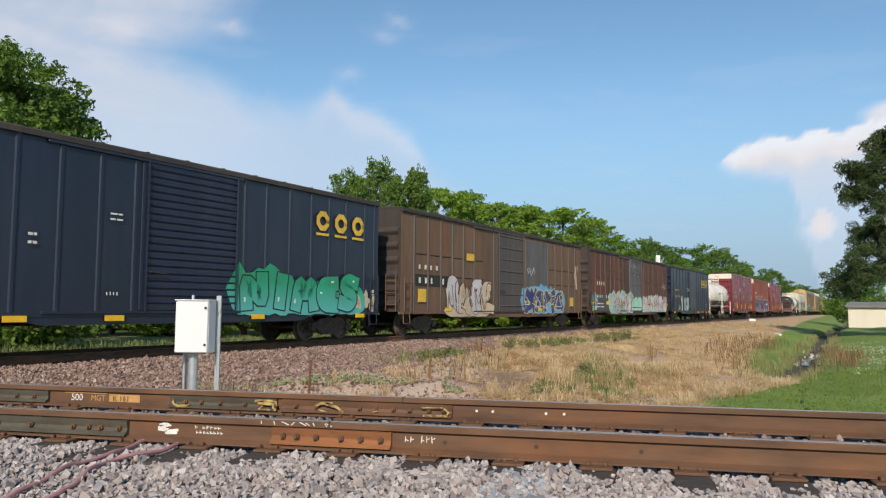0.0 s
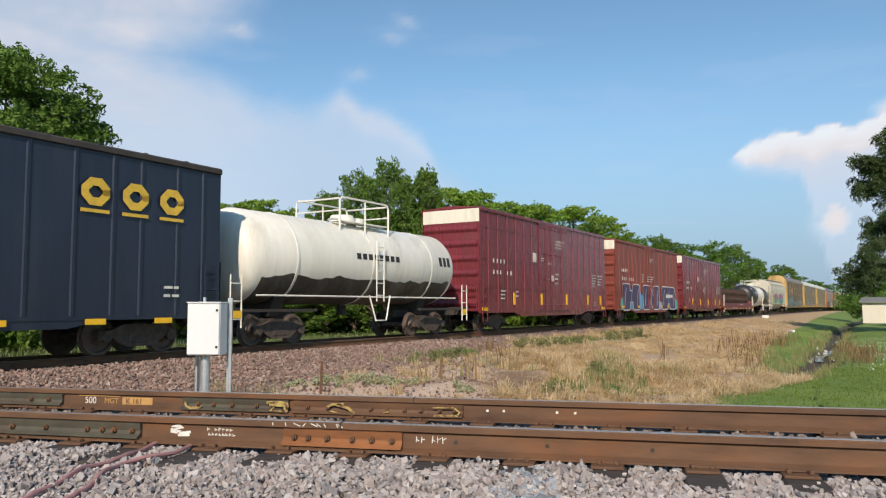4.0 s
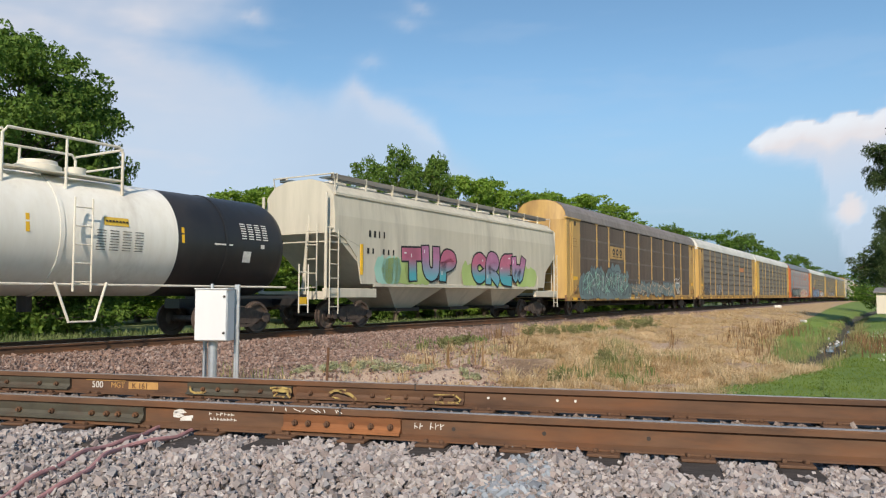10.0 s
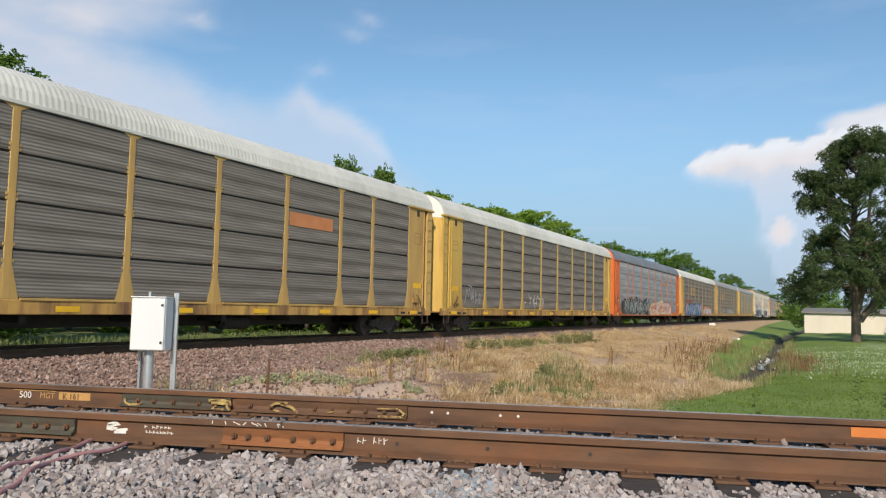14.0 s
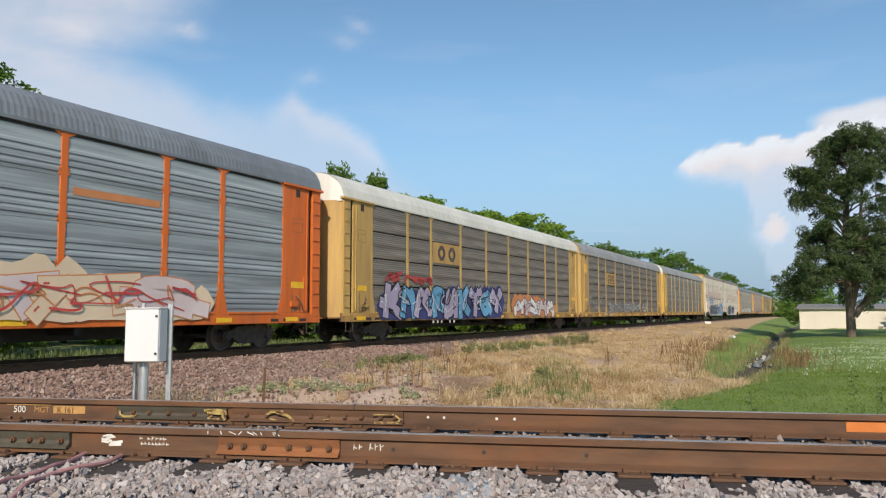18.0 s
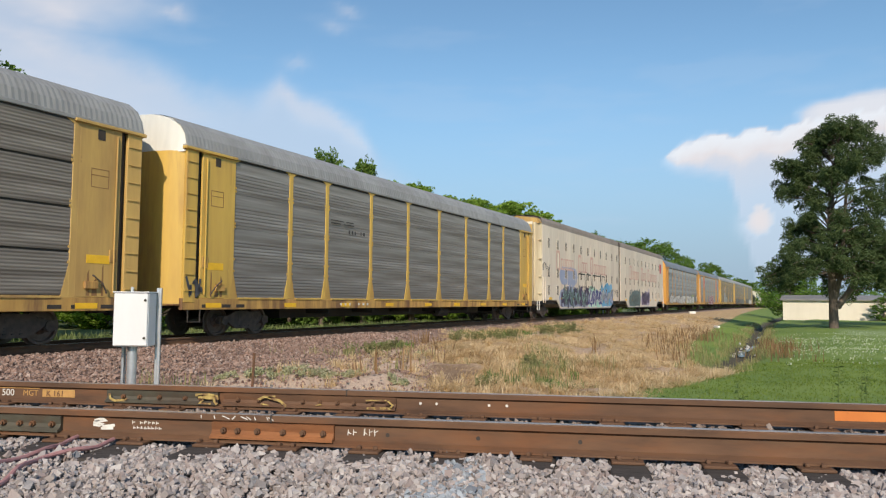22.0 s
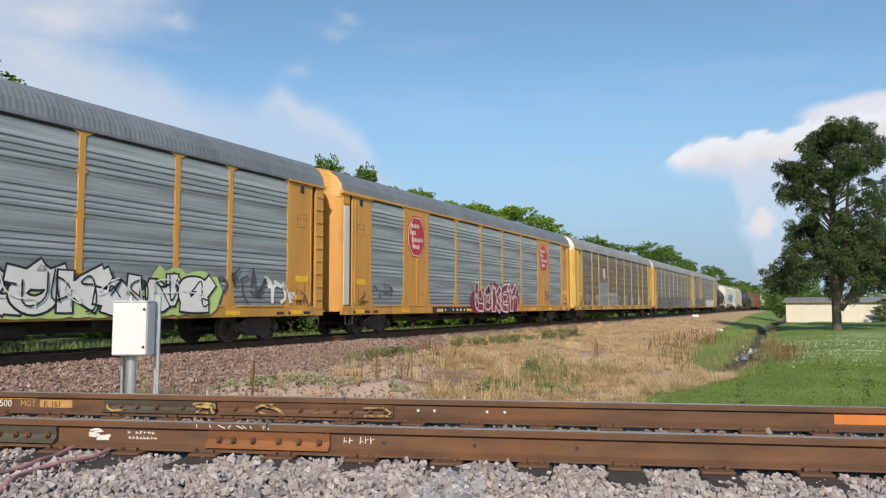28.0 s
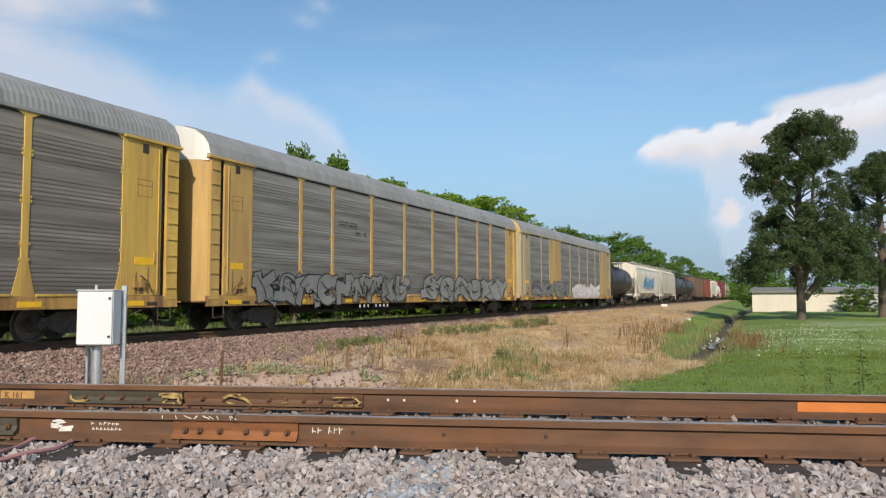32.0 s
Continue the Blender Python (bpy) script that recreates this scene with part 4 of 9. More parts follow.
bars(navy_a, -2.55, -2.2, 1.3, 1.42, 4, P_LETTER)
reflectors(navy_a, [-4.6, -2.3, 2.3, 7.1], 0.74)
navy_b = boxcar("dark navy steel box car with purple and teal graffiti", 60.35, 76.7, 4.75, P_NAVY, [-7.36, -6.15, -4.96, -3.74, -2.55, -1.66, 2.1, 3.0, 4.05, 5.0, 5.75, 6.8, 7.6], (-1.43, 1.88))
block_letters(navy_b, 4.0, 7.1, 3.22, 4.0, 3, P_LETTERY)
bars(navy_b, -7.1, -5.2, 2.6, 2.9, 4, P_LETTERY), bars(navy_b, -7.1, -5.1, 2.03, 2.36, 6, P_LETTERY)
graffiti(navy_b, "123", -4.9, -1.6, 0.8, 2.4, "mint", "black", None, "white", 8, fat=0.46, second="lilac", rim=1.22)
scrawl(navy_b, -5.7, -4.95, 0.95, 1.5, "white", 4, 4, 0.04)
bars(navy_b, -2.3, -0.6, 2.7, 3.0, 4, P_LETTER, 2, seed=5)
bars(navy_b, 6.4, 7.1, 1.3, 1.7, 3, P_LETTER, 2)
reflectors(navy_b, [-7.2, 2.4, 4.6, 6.4, 7.6], 0.74)

# brown cars
brown_a = boxcar("weathered brown steel box car with cream and blue graffiti", 18.42, 37.8, 4.78, P_BROWN, [-8.78, -7.75, -6.75, -5.81, -4.86, -3.88, -1.94, 1.68, 2.6, 3.65, 4.58, 5.6, 6.62, 7.64, 8.64],
                 (-1.65, 1.38), P_SLATE, louvres=7, post_mat=P_SLATE, end_mat=P_ENDDARK)
part("door_panel", Geo().bbox(1.72, 4.5, -1.475, -1.457, 1.1, 4.5, 0.01), P_GREYDOOR, brown_a, "grey repainted auxiliary door")
graffiti(brown_a, "****", -6.3, -2.3, 0.7, 2.5, "pale", "umber", None, "white", 11, fat=0.4, second="cream", rim=1.13, label="pale spray-painted letters outlined in brown")
clouds_later = ((-6.6, -2.2, 0.7, 1.25, "cream"),)
for a_, b_ in ((-8.72, -7.81), (-7.69, -6.81), (-6.69, -6.2)):
    part("number_patch", Geo().box(a_, b_, -1.466, -1.459, 1.9, 2.36), P_LETTERB, brown_a, "black painted patch under the number")
graffiti(brown_a, "****", 1.4, 6.5, 0.8, 2.2, "navy", "yellow", "blue", "white", 12, fat=0.3, second="navy", rim=1.22)
bars(brown_a, -8.6, -5.9, 1.95, 2.3, 6, P_LETTER), bars(brown_a, -8.6, -6.9, 2.5, 2.78, 4, P_CREAM)
part("placard", Geo().box(-4.65, -3.95, -1.51, -1.50, 3.1, 3.4), P_LETTERY, brown_a)
part("placard", Geo().box(-8.55, -7.95, -1.51, -1.50, 1.3, 1.8), P_LETTERY, brown_a)
part("placard", Geo().box(7.7, 8.3, -1.51, -1.50, 1.2, 1.7), P_LETTERY, brown_a)
scrawl(brown_a, 8.5, 9.0, 2.0, 3.6, "cream", 5, 4, 0.07), scrawl(brown_a, 1.75, 2.7, 2.6, 3.2, "white", 6, 4, 0.03)
brown_b = boxcar("rust-brown steel box car with grey door and pastel graffiti", 39.4, 58.85, 4.78, P_BROWN2, [-8.66, -7.66, -6.72, -5.61, -4.78, -3.71, -2.81, 2.46, 3.77, 5.21, 6.77, 8.38], (-1.3, 1.85), P_GREYDOOR, louvres=5, end_mat=P_ENDDARK)
graffiti(brown_b, "*****", -5.6, -0.8, 0.74, 2.3, "pale", "dark", "mint", "white", 21, fat=0.36, second="rose", rim=1.12)
graffiti(brown_b, "******", 2.0, 8.9, 0.85, 2.2, "pale", "dark", "mint", None, 22, fat=0.36, second="rose", rim=1.12)
def clouds(car, items, y=-1.511):
    for sd, (a, b, z0, z1, cname) in enumerate(items):
        g = Geo()
        blob(g, a, b, z0, z1, y, random.Random(sd + 7), 0.5, 14)
        part("graffiti_cloud", g.mesh("graffiti_cloud", SPRAY[cname], fix=False), None, car)


clouds(brown_a, clouds_later)
clouds(brown_b, ((-8.6, -5.6, 0.9, 2.05, "dark"), (-3.6, -2.4, 1.4, 2.35, "mint"), (-1.2, 0.1, 0.9, 1.7, "mint"), (-0.4, 1.9, 0.92, 2.1, "mint"), (5.4, 6.6, 1.3, 2.3, "mint"), (8.2, 9.5, 1.2, 1.9, "mint"), (-9.6, -8.4, 0.95, 2.1, "mint")))
graffiti(brown_b, "**", -9.6, -8.6, 1.2, 2.05, "teal", "dark", None, "white", 23, fat=0.36)
bars(brown_b, -8.5, -5.95, 1.72, 2.0, 6, P_LETTER), bars(brown_b, -8.55, -6.85, 2.5, 2.85, 4, P_CREAM), bars(brown_b, -8.5, -6.5, 1.1, 1.5, 6, P_LETTER, 2)
bars(brown_b, -5.9, -3.0, 3.5, 3.9, 7, P_BROWN)
scrawl(brown_b, 7.6, 9.0, 2.6, 3.2, "grey", 9, 5, 0.035)
reflectors(brown_b, [-9.1, -6.3, -3.4, 4.2, 9.2], 1.35, None, 0.7, 0.2)
reflectors(brown_a, [-6.2, -2.9, 3.4], 0.95)

def words_on(parent, text, x, y, z, size, material):
    """Stencilled words on the near side."""
    cu = bpy.data.curves.new("words", "FONT")
    cu.body, cu.size, cu.extrude = text, size, 0.001
    ob = new("words", cu)
    me = bpy.data.meshes.new_from_object(ob.evaluated_get(bpy.context.evaluated_depsgraph_get()))
    bpy.data.objects.remove(ob)
    me.materials.clear()
    me.materials.append(material)
    return part("stencil", me, None, parent, "white stencilled words", m=pose(x, y, z, 90, 0, 0))


# stamped ledges in the brown cars' panels
for car_, zs, ps in ((brown_a, (3.15, 2.35), [-8.78, -7.75, -6.75, -5.81, -4.86, -3.88, -2.9, 4.58, 5.6, 6.62, 7.64, 8.64]), (brown_b, (3.05,), [-8.66, -7.66, -6.72, -5.61, -4.78, -3.71, -2.81, -1.9, 2.46, 3.3, 4.5, 5.9, 6.77, 8.38])):
    for a, b in zip(ps, ps[1:]):
        if b - a < 3:
            for z in zs:
                part("panel_ledge", Geo().prism([(-1.458, z - 0.05), (-1.485, z), (-1.458, z + 0.012)], a + 0.14, b - 0.14, "x"), P_ENDDARK, car_)
for z in (3.9, 3.3):
    scrawl(brown_b, -1.0 + (3.9 - z), 1.2, z, z + 0.4, "grey", int(z * 10), 4, 0.03)

# maroon and red cars
for u0, u1, nm, lab in ((91.3, 107.65, "a", "maroon steel box car with plug door"), (127.85, 144.05, "b", "maroon steel box car with white stencils")):
    ps = [-7.4, -6.45, -5.5, -4.6, -3.65, -2.75, 2.0, 2.75, 3.65, 4.6, 5.55, 6.45, 7.4]
    m = boxcar(lab, u0, u1, 5.42, P_MAROON, ps, (-1.9, 1.85), None, "plug", None, None, P_CREAM, P_MAROON, rails=(1.95, 3.2, 4.6), louvres=4)
    bars(m, -7.1, -5.7, 3.0, 3.3, 4, P_LETTER), bars(m, -7.1, -5.0, 2.5, 2.8, 6, P_LETTER)
    bars(m, -6.3, -5.7, 1.4, 1.9, 3, P_LETTER, 3), bars(m, -4.7, -4.3, 1.5, 1.9, 3, P_LETTER, 2)
    bars(m, 5.7, 6.5, 2.2, 3.0, 4, P_LETTER, 5), bars(m, 6.7, 7.6, 2.3, 3.0, 4, P_LETTER, 4)
    bars(m, -1.7, -1.2, 3.35, 3.6, 3, P_LETTER, 2), bars(m, -0.8, -0.3, 3.2, 3.4, 2, P_LETTER), bars(m, 0.1, 0.7, 2.2, 2.9, 2, P_LETTER, 3), bars(m, 6.0, 6.3, 1.1, 1.4, 3, P_LETTER, 2)
    for k, words in enumerate(("CLOSE AND LOCK", "DOOR BEFORE", "MOVING CAR")):
        words_on(m, words, 0.05, -1.535, 4.46 - 0.17 * k, 0.15, P_LETTER)
    part("placard", Geo().box(-2.7, -2.3, -1.51, -1.5, 3.3, 3.75), P_LETTER, m)
    part("placard", Geo().box(-0.5, -0.2, -1.56, -1.55, 2.4, 2.7), P_LETTER, m)
    for x in (-4.9, -1.7, 1.68, 4.94, 7.15):
        part("reflector", Geo().box(x - 0.09, x + 0.09, -1.53, -1.5, 1.2, 1.75), P_REFL, m, "upright yellow reflector")
    reflectors(m, [-7.8, 7.6], 0.93, None, 0.6, 0.16)
aok = boxcar("red oxide box car with large dark block graffiti", 109.75, 126.0, 5.42, P_RED, [-7.34, -6.35, -5.36, -4.49, -3.57, -2.6, 2.3, 3.22, 4.54, 5.6, 6.7, 7.6], (-1.58, 1.23), None, "plug", None, None, P_CREAM, P_RED, louvres=3)
for a, b, cname, sd in ((-7.5, -6.3, "teal", 1), (-5.7, -4.2, "blue", 2), (-3.4, -1.5, "blue", 3), (1.5, 3.4, "haze", 4), (6.2, 8.0, "teal", 5), (-1.0, 1.2, "navy", 6)):
    g = Geo()
    blob(g, a + 0.15, b - 0.15, 0.86, 1.5 + 0.22 * (sd % 4), -1.509, random.Random(sd), 0.5, 14)
    part("graffiti_cloud", g.mesh("graffiti_cloud", SPRAY[cname], fix=False), None, aok)
LETTER_H = [(0.02, 0.06), (0.0, 0.95), (0.06, 1), (0.36, 1), (0.41, 0.95), (0.42, 0.74), (0.57, 0.74), (0.58, 0.95), (0.63, 1), (0.95, 1), (1, 0.94), (0.99, 0.05), (0.94, 0), (0.66, 0), (0.6, 0.06), (0.59, 0.3), (0.43, 0.3), (0.42, 0.05), (0.36, 0), (0.07, 0)]
LETTER_N = [(0.02, 0.05), (0.0, 0.94), (0.07, 1), (0.36, 1), (0.43, 0.94), (0.6, 0.6), (0.61, 0.94), (0.67, 1), (0.95, 1), (1, 0.93), (0.98, 0.06), (0.93, 0), (0.66, 0), (0.58, 0.05), (0.4, 0.42), (0.39, 0.05), (0.33, 0), (0.07, 0)]
LETTER_R = [(0.02, 0.05), (0.0, 0.92), (0.08, 1), (0.86, 1), (0.97, 0.92), (1, 0.6), (0.95, 0.46), (0.99, 0.38), (1, 0.05), (0.95, 0), (0.62, 0), (0.57, 0.06), (0.56, 0.24), (0.43, 0.24), (0.42, 0.05), (0.36, 0), (0.07, 0)]
for outline_, a_, b_ in ((LETTER_H, -6.9, -3.0), (LETTER_N, -2.2, 2.1), (LETTER_R, 2.8, 7.0)):
    L_ = block_piece(aok, outline_, a_, b_, 0.86, 2.6, "purple", "white")
    for k in range(3):
        x_ = a_ + (b_ - a_) * (0.12 + 0.36 * k)
        g = Geo()
        ribbon(g, [(x_, 1.2), (x_ + 0.12, 1.9), (x_ + 0.35, 2.3)], 0.12, -1.522, [0])
        part("letter_highlight", g.mesh("letter_highlight", SPRAY["blue" if k % 2 else "lilac"], fix=False), None, L_)
g = Geo()
ribbon(g, [(4.1, 1.85), (6.0, 1.9)], 0.24, -1.526, [0])
part("letter_slot", g.mesh("letter_slot", SPRAY["white"], fix=False), None, aok)
bars(aok, -7.0, -5.6, 3.3, 3.65, 4, P_LETTER), bars(aok, -7.0, -4.2, 2.75, 3.1, 7, P_LETTER), bars(aok, -0.4, 0.9, 4.3, 4.6, 9, P_LETTER, 3), bars(aok, -2.4, -1.7, 2.75, 3.4, 3, P_LETTER, 4)
bars(aok, -1.2, 0.9, 2.8, 3.3, 5, P_LETTER, 3, y=-1.56, seed=8)
reflectors(aok, [-6.9, -3.4, 2.6, 4.6], 1.0, None, 0.5, 0.15, -1.56)
for car in (aok,):
    bars(car, 3.9, 4.8, 1.95, 2.1, 4, P_LETTER, 1, y=-1.57)


# ---- covered car carriers ----
RACK_POSTS = [-12.2, -9.45, -7.4, -4.45, -1.48, 1.48, 4.45, 7.4, 9.45, 12.2]


def corrugated(x0, x1, z0, z1, pitch, depth, y):
    """A level-ribbed panel."""
    n = max(2, int((z1 - z0) / pitch))
    vs, fs = [], []
    for k in range(2 * n + 1):
        z = z0 + (z1 - z0) * k / (2 * n)
        yy = y - (depth if k % 2 else 0)
        vs += [(x0, yy, z), (x1, yy, z)]
    fs = [(2 * k, 2 * k + 1, 2 * k + 3, 2 * k + 2) for k in range(2 * n)]
    g = Geo().add(vs, fs)
    return g.box(x0, x1, y + 0.004, y + 0.02, z0, z1)


def louvred(x0, x1, z0, z1, n, pitch, depth, y):
    """Four stacked sheets, each with n pressed louvres below a plain band."""
    vs, row = [], (z1 - z0) / 4
    for r in range(4):
        zr = z0 + r * row
        prof = [(zr, 0.0), (zr + row * 0.04, 0.0)]
        for k in range(n):
            a = zr + row * 0.08 + k * pitch
            prof += [(a, 0.0), (a + pitch * 0.16, depth), (a + pitch * 0.55, depth * 0.75), (a + pitch * 0.8, 0.0)]
        prof += [(zr + row * 0.985, 0.0), (zr + row * 0.99, -0.012), (zr + row, -0.012)]
        vs += [v for z, d in prof for v in ((x0, y - d, z), (x1, y - d, z))]
    g = Geo().add(vs, [(2 * k, 2 * k + 1, 2 * k + 3, 2 * k + 2) for k in range(len(vs) // 2 - 1)])
    return g.box(x0, x1, y + 0.016, y + 0.03, z0, z1)


def fluted(x0, x1, z0, z1, pitch, depth, y):
    """An upright-ribbed panel."""
    n = max(2, int((x1 - x0) / pitch))
    vs = []
    for k in range(2 * n + 1):
        x = x0 + (x1 - x0) * k / (2 * n)
        yy = y - (depth if k % 2 else 0)
        vs += [(x, yy, z0), (x, yy, z1)]
    g = Geo().add(vs, [(2 * k, 2 * k + 2, 2 * k + 3, 2 * k + 1) for k in range(2 * n)])
    return g.box(x0, x1, y + 0.004, y + 0.02, z0, z1)


ROOF_ARC = [(-1.50, 5.28), (-1.43, 5.58), (-1.26, 5.85), (-0.94, 6.08), (-0.5, 6.20), (0, 6.24), (0.5, 6.20), (0.94, 6.08), (1.26, 5.85), (1.43, 5.58), (1.50, 5.28)]


def rack_roof_mesh(material, half=14.1, pitch=0.15):
    key = "roof_" + material.name
    if key not in _shared:
        n = int(2 * half / pitch)
        vs, fs, m = [], [], len(ROOF_ARC)
        for k in range(2 * n + 1):
            x = -half + 2 * half * k / (2 * n)
            f = 1.0 if k % 2 else 0.994
            vs += [(x, y * f, 5.28 + (z - 5.28) * f) for y, z in ROOF_ARC]
        for k in range(2 * n):
            fs += [(k * m + j, (k + 1) * m + j, (k + 1) * m + j + 1, k * m + j + 1) for j in range(m - 1)]
        _shared[key] = Geo().add(vs, fs).mesh("roof", material, False, False)
    return _shared[key]


def post_mesh(material):
    key = "post_" + material.name
    if key not in _shared:
        g = Geo().bbox(-0.095, 0.095, -1.488, -1.44, 1.1, 5.25, 0.012)
        g.prism([(-0.29, 1.08), (0.29, 1.08), (0.10, 1.85), (-0.10, 1.85)], -1.484, -1.45, "y")
        g.prism([(-0.10, 5.10), (0.10, 5.10), (0.34, 5.22), (0.34, 5.3), (-0.34, 5.3), (-0.34, 5.22)], -1.487, -1.45, "y")
        for z in (1.9, 2.25, 3.2, 3.3, 4.25, 4.35):
            for x in (-0.115, 0.115):
                g.box(x - 0.02, x + 0.02, -1.492, -1.455, z - 0.03, z + 0.03)
        _shared[key] = g.mesh("side_post", material)
    return _shared[key]


def rack(label, c, frame, panel, roof, end_cap=None, kind="rows", sill=None, wide=(), ribs=0.078):
    """kind rows: four rows of level-ribbed panels; tall: one tall panel between posts; flute: upright ribs."""
    car = thing("auto_rack", label, "car carrier", "cars of the freight train")
    CARS.append((car, c))
    half = 14.1
    sill = sill or (frame if frame is P_ORANGE else P_SILL)
    # deck and sills
    part("deck", Geo().box(-half + 0.2, half - 0.2, -1.3, 1.3, 0.82, 1.02), M_DARK, car)
    for s in (-1, 1):
        y0, y1 = sorted((s * 1.38, s * 1.49))
        part("side_sill", Geo().bbox(-half, half, y0, y1, 0.78, 1.10, 0.015), sill, car)
        y0, y1 = sorted((s * 1.36, s * 1.52))
        # shade under the roof rail, put in as a black strip
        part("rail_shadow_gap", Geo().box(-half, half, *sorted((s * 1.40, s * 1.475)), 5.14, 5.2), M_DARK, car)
        part("roof_rail", Geo().bbox(-half, half, y0, y1, 5.2, 5.30, 0.012), roof if kind != "wide" else frame, car)
    for a, b in zip(RACK_POSTS, RACK_POSTS[1:]):
        part("sill_ledge", Geo().bbox(a + 0.3, b - 0.3, -1.515, -1.47, 1.075, 1.135, 0.008), frame, car)
    # posts
    pm = post_mesh(frame)
    for x in RACK_POSTS:
        part("side_post", pm, None, car, m=pose(x, 0, 0))
        part("side_post", pm, None, car, m=pose(-x, 0, 0, 0, 0, 180))
    # panels
    for a, b in zip(RACK_POSTS, RACK_POSTS[1:]):
        w = round(b - a - 0.12, 3)
        mid = (a + b) / 2
        if any(abs(mid - v) < 0.6 for v in wide):
            part("logo_panel", Geo().bbox(-w / 2 - 0.05, w / 2 + 0.05, -1.485, -1.44, 1.12, 5.2, 0.01), P_YELLOW2 if frame is P_FADED else frame, car, "smooth painted panel", m=pose(mid, 0, 0))
            part("panel_rib", Geo().box(mid - 0.02, mid + 0.02, -1.50, -1.48, 1.15, 3.2), frame, car)
        elif kind == "rows":
            key = ("rows", panel.name, w)
            if key not in _shared:
                _shared[key] = corrugated(-w / 2, w / 2, 0.02, 0.985, ribs, 0.009, -1.470).mesh("panel", panel, False, False)
            for r in range(4):
                part("panel", _shared[key], None, car, m=pose(mid, 0, 1.13 + r * 1.02))
        else:
            key = (kind, panel.name, w)
            if key not in _shared:
                g = louvred(-w / 2, w / 2, 1.13, 5.2, *((4, 0.155, 0.02) if ribs > 0.1 else (6, 0.1, 0.008)), -1.462) if kind != "flute" else fluted(-w / 2, w / 2, 1.13, 5.2, 0.09, 0.004, -1.470)
                _shared[key] = g.mesh("panel", panel, False, False)
            part("panel", _shared[key], None, car, m=pose(mid, 0, 0))
        part("far_panel", Geo().box(a + 0.06, b - 0.06, 1.43, 1.45, 1.13, 5.2), panel, car)
    if kind == "rows":
        for r in (1, 2, 3):
            part("panel_gap_strip", Geo().box(-12.2, 12.2, -1.44, -1.425, 1.05 + r * 1.02, 1.2 + r * 1.02), M_DARK, car)
    if kind == "flute":
        for z in (2.1, 3.15, 4.2):
            for a, b in zip(RACK_POSTS, RACK_POSTS[1:]):
                part("panel_band", Geo().box(a + 0.08, b - 0.08, -1.482, -1.468, z - 0.05, z + 0.05), P_BAND, car)
    # ends: smooth pillars, ladder, rounded doors
    for s in (-1, 1):
        x0, x1 = sorted((s * 12.26, s * 13.45))
        part("end_panel", Geo().bbox(x0, x1, -1.49, -1.42, 1.10, 5.2, 0.015), frame, car)
        part("end_panel", Geo().bbox(x0, x1, 1.42, 1.49, 1.10, 5.2, 0.015), frame, car)
        x0, x1 = sorted((s * 13.45, s * 13.6))
        part("door_gap", Geo().box(x0, x1, -1.40, 1.40, 1.0, 5.25), M_DARK, car)
        ladder_panel = part("ladder_panel", Geo().bbox(*sorted((s * 13.62, s * 14.06)), -1.50, -1.41, 0.98, 5.18, 0.012), frame, car)
        for k in range(9):
            z = 1.3 + 0.44 * k
            part("rung", Geo().box(*sorted((s * 13.66, s * 14.02)), -1.53, -1.49, z, z + 0.025), frame, ladder_panel)
        part("canopy", Geo().bbox(*sorted((s * 12.1, s * 14.15)), -1.56, -1.40, 5.16, 5.24, 0.012), frame, car)
        arc = [(s * 14.06, -1.42), (s * 14.30, -1.15), (s * 14.42, -0.7), (s * 14.45, 0), (s * 14.42, 0.7), (s * 14.30, 1.15), (s * 14.06, 1.42)]
        g = Geo()
        vs = [(x, y, 0.95) for x, y in arc] + [(x, y, 5.1) for x, y in arc]
        n = len(arc)
        g.add(vs, [(i, i + 1, n + i + 1, n + i) for i in range(n - 1)])
        part("end_door", g, frame, car, smooth=True)
        cap = end_cap or frame
        g = Geo()
        vs, m_ = [], len(ROOF_ARC)
        arcz = [(y * 0.97, z) for y, z in ROOF_ARC]
        def bulge(y):
            return 14.08 + 0.36 * (1 - (abs(y) / 1.5) ** 2.2)
        vs = [(s * (bulge(y)), y, 5.08) for y, z in arcz] + [(s * (bulge(y) - 0.12), y, 5.08 + (z - 5.08) * 0.96) for y, z in arcz] + [(s * 14.0, y, z) for y, z in arcz]
        g.add(vs, [(i, i + 1, m_ + i + 1, m_ + i) for i in range(m_ - 1)] + [(m_ + i, m_ + i + 1, 2 * m_ + i + 1, 2 * m_ + i) for i in range(m_ - 1)])
        part("end_cap", g, cap, car, smooth=True)
        part("slot", Geo().box(*sorted((s * 12.75, s * 12.95)), -1.50, -1.485, 4.85, 5.1), M_DARK, car)
        part("placard", Geo().box(*sorted((s * 12.55, s * 13.2)), -1.497, -1.488, 1.9, 2.1), P_REFL, car, "small yellow placard")
        part("latch_box", Geo().bbox(*sorted((s * 12.5, s * 12.86)), -1.56, -1.488, 1.3, 1.48, 0.012), sill, car, "rusty latch box")
        part("latch_handle", Geo().tube([(s * 12.7, -1.55, 1.62), (s * 12.7, -1.6, 1.6), (s * 12.95, -1.6, 1.42), (s * 13.1, -1.55, 1.2)], 0.02), M_TRUCK, car)
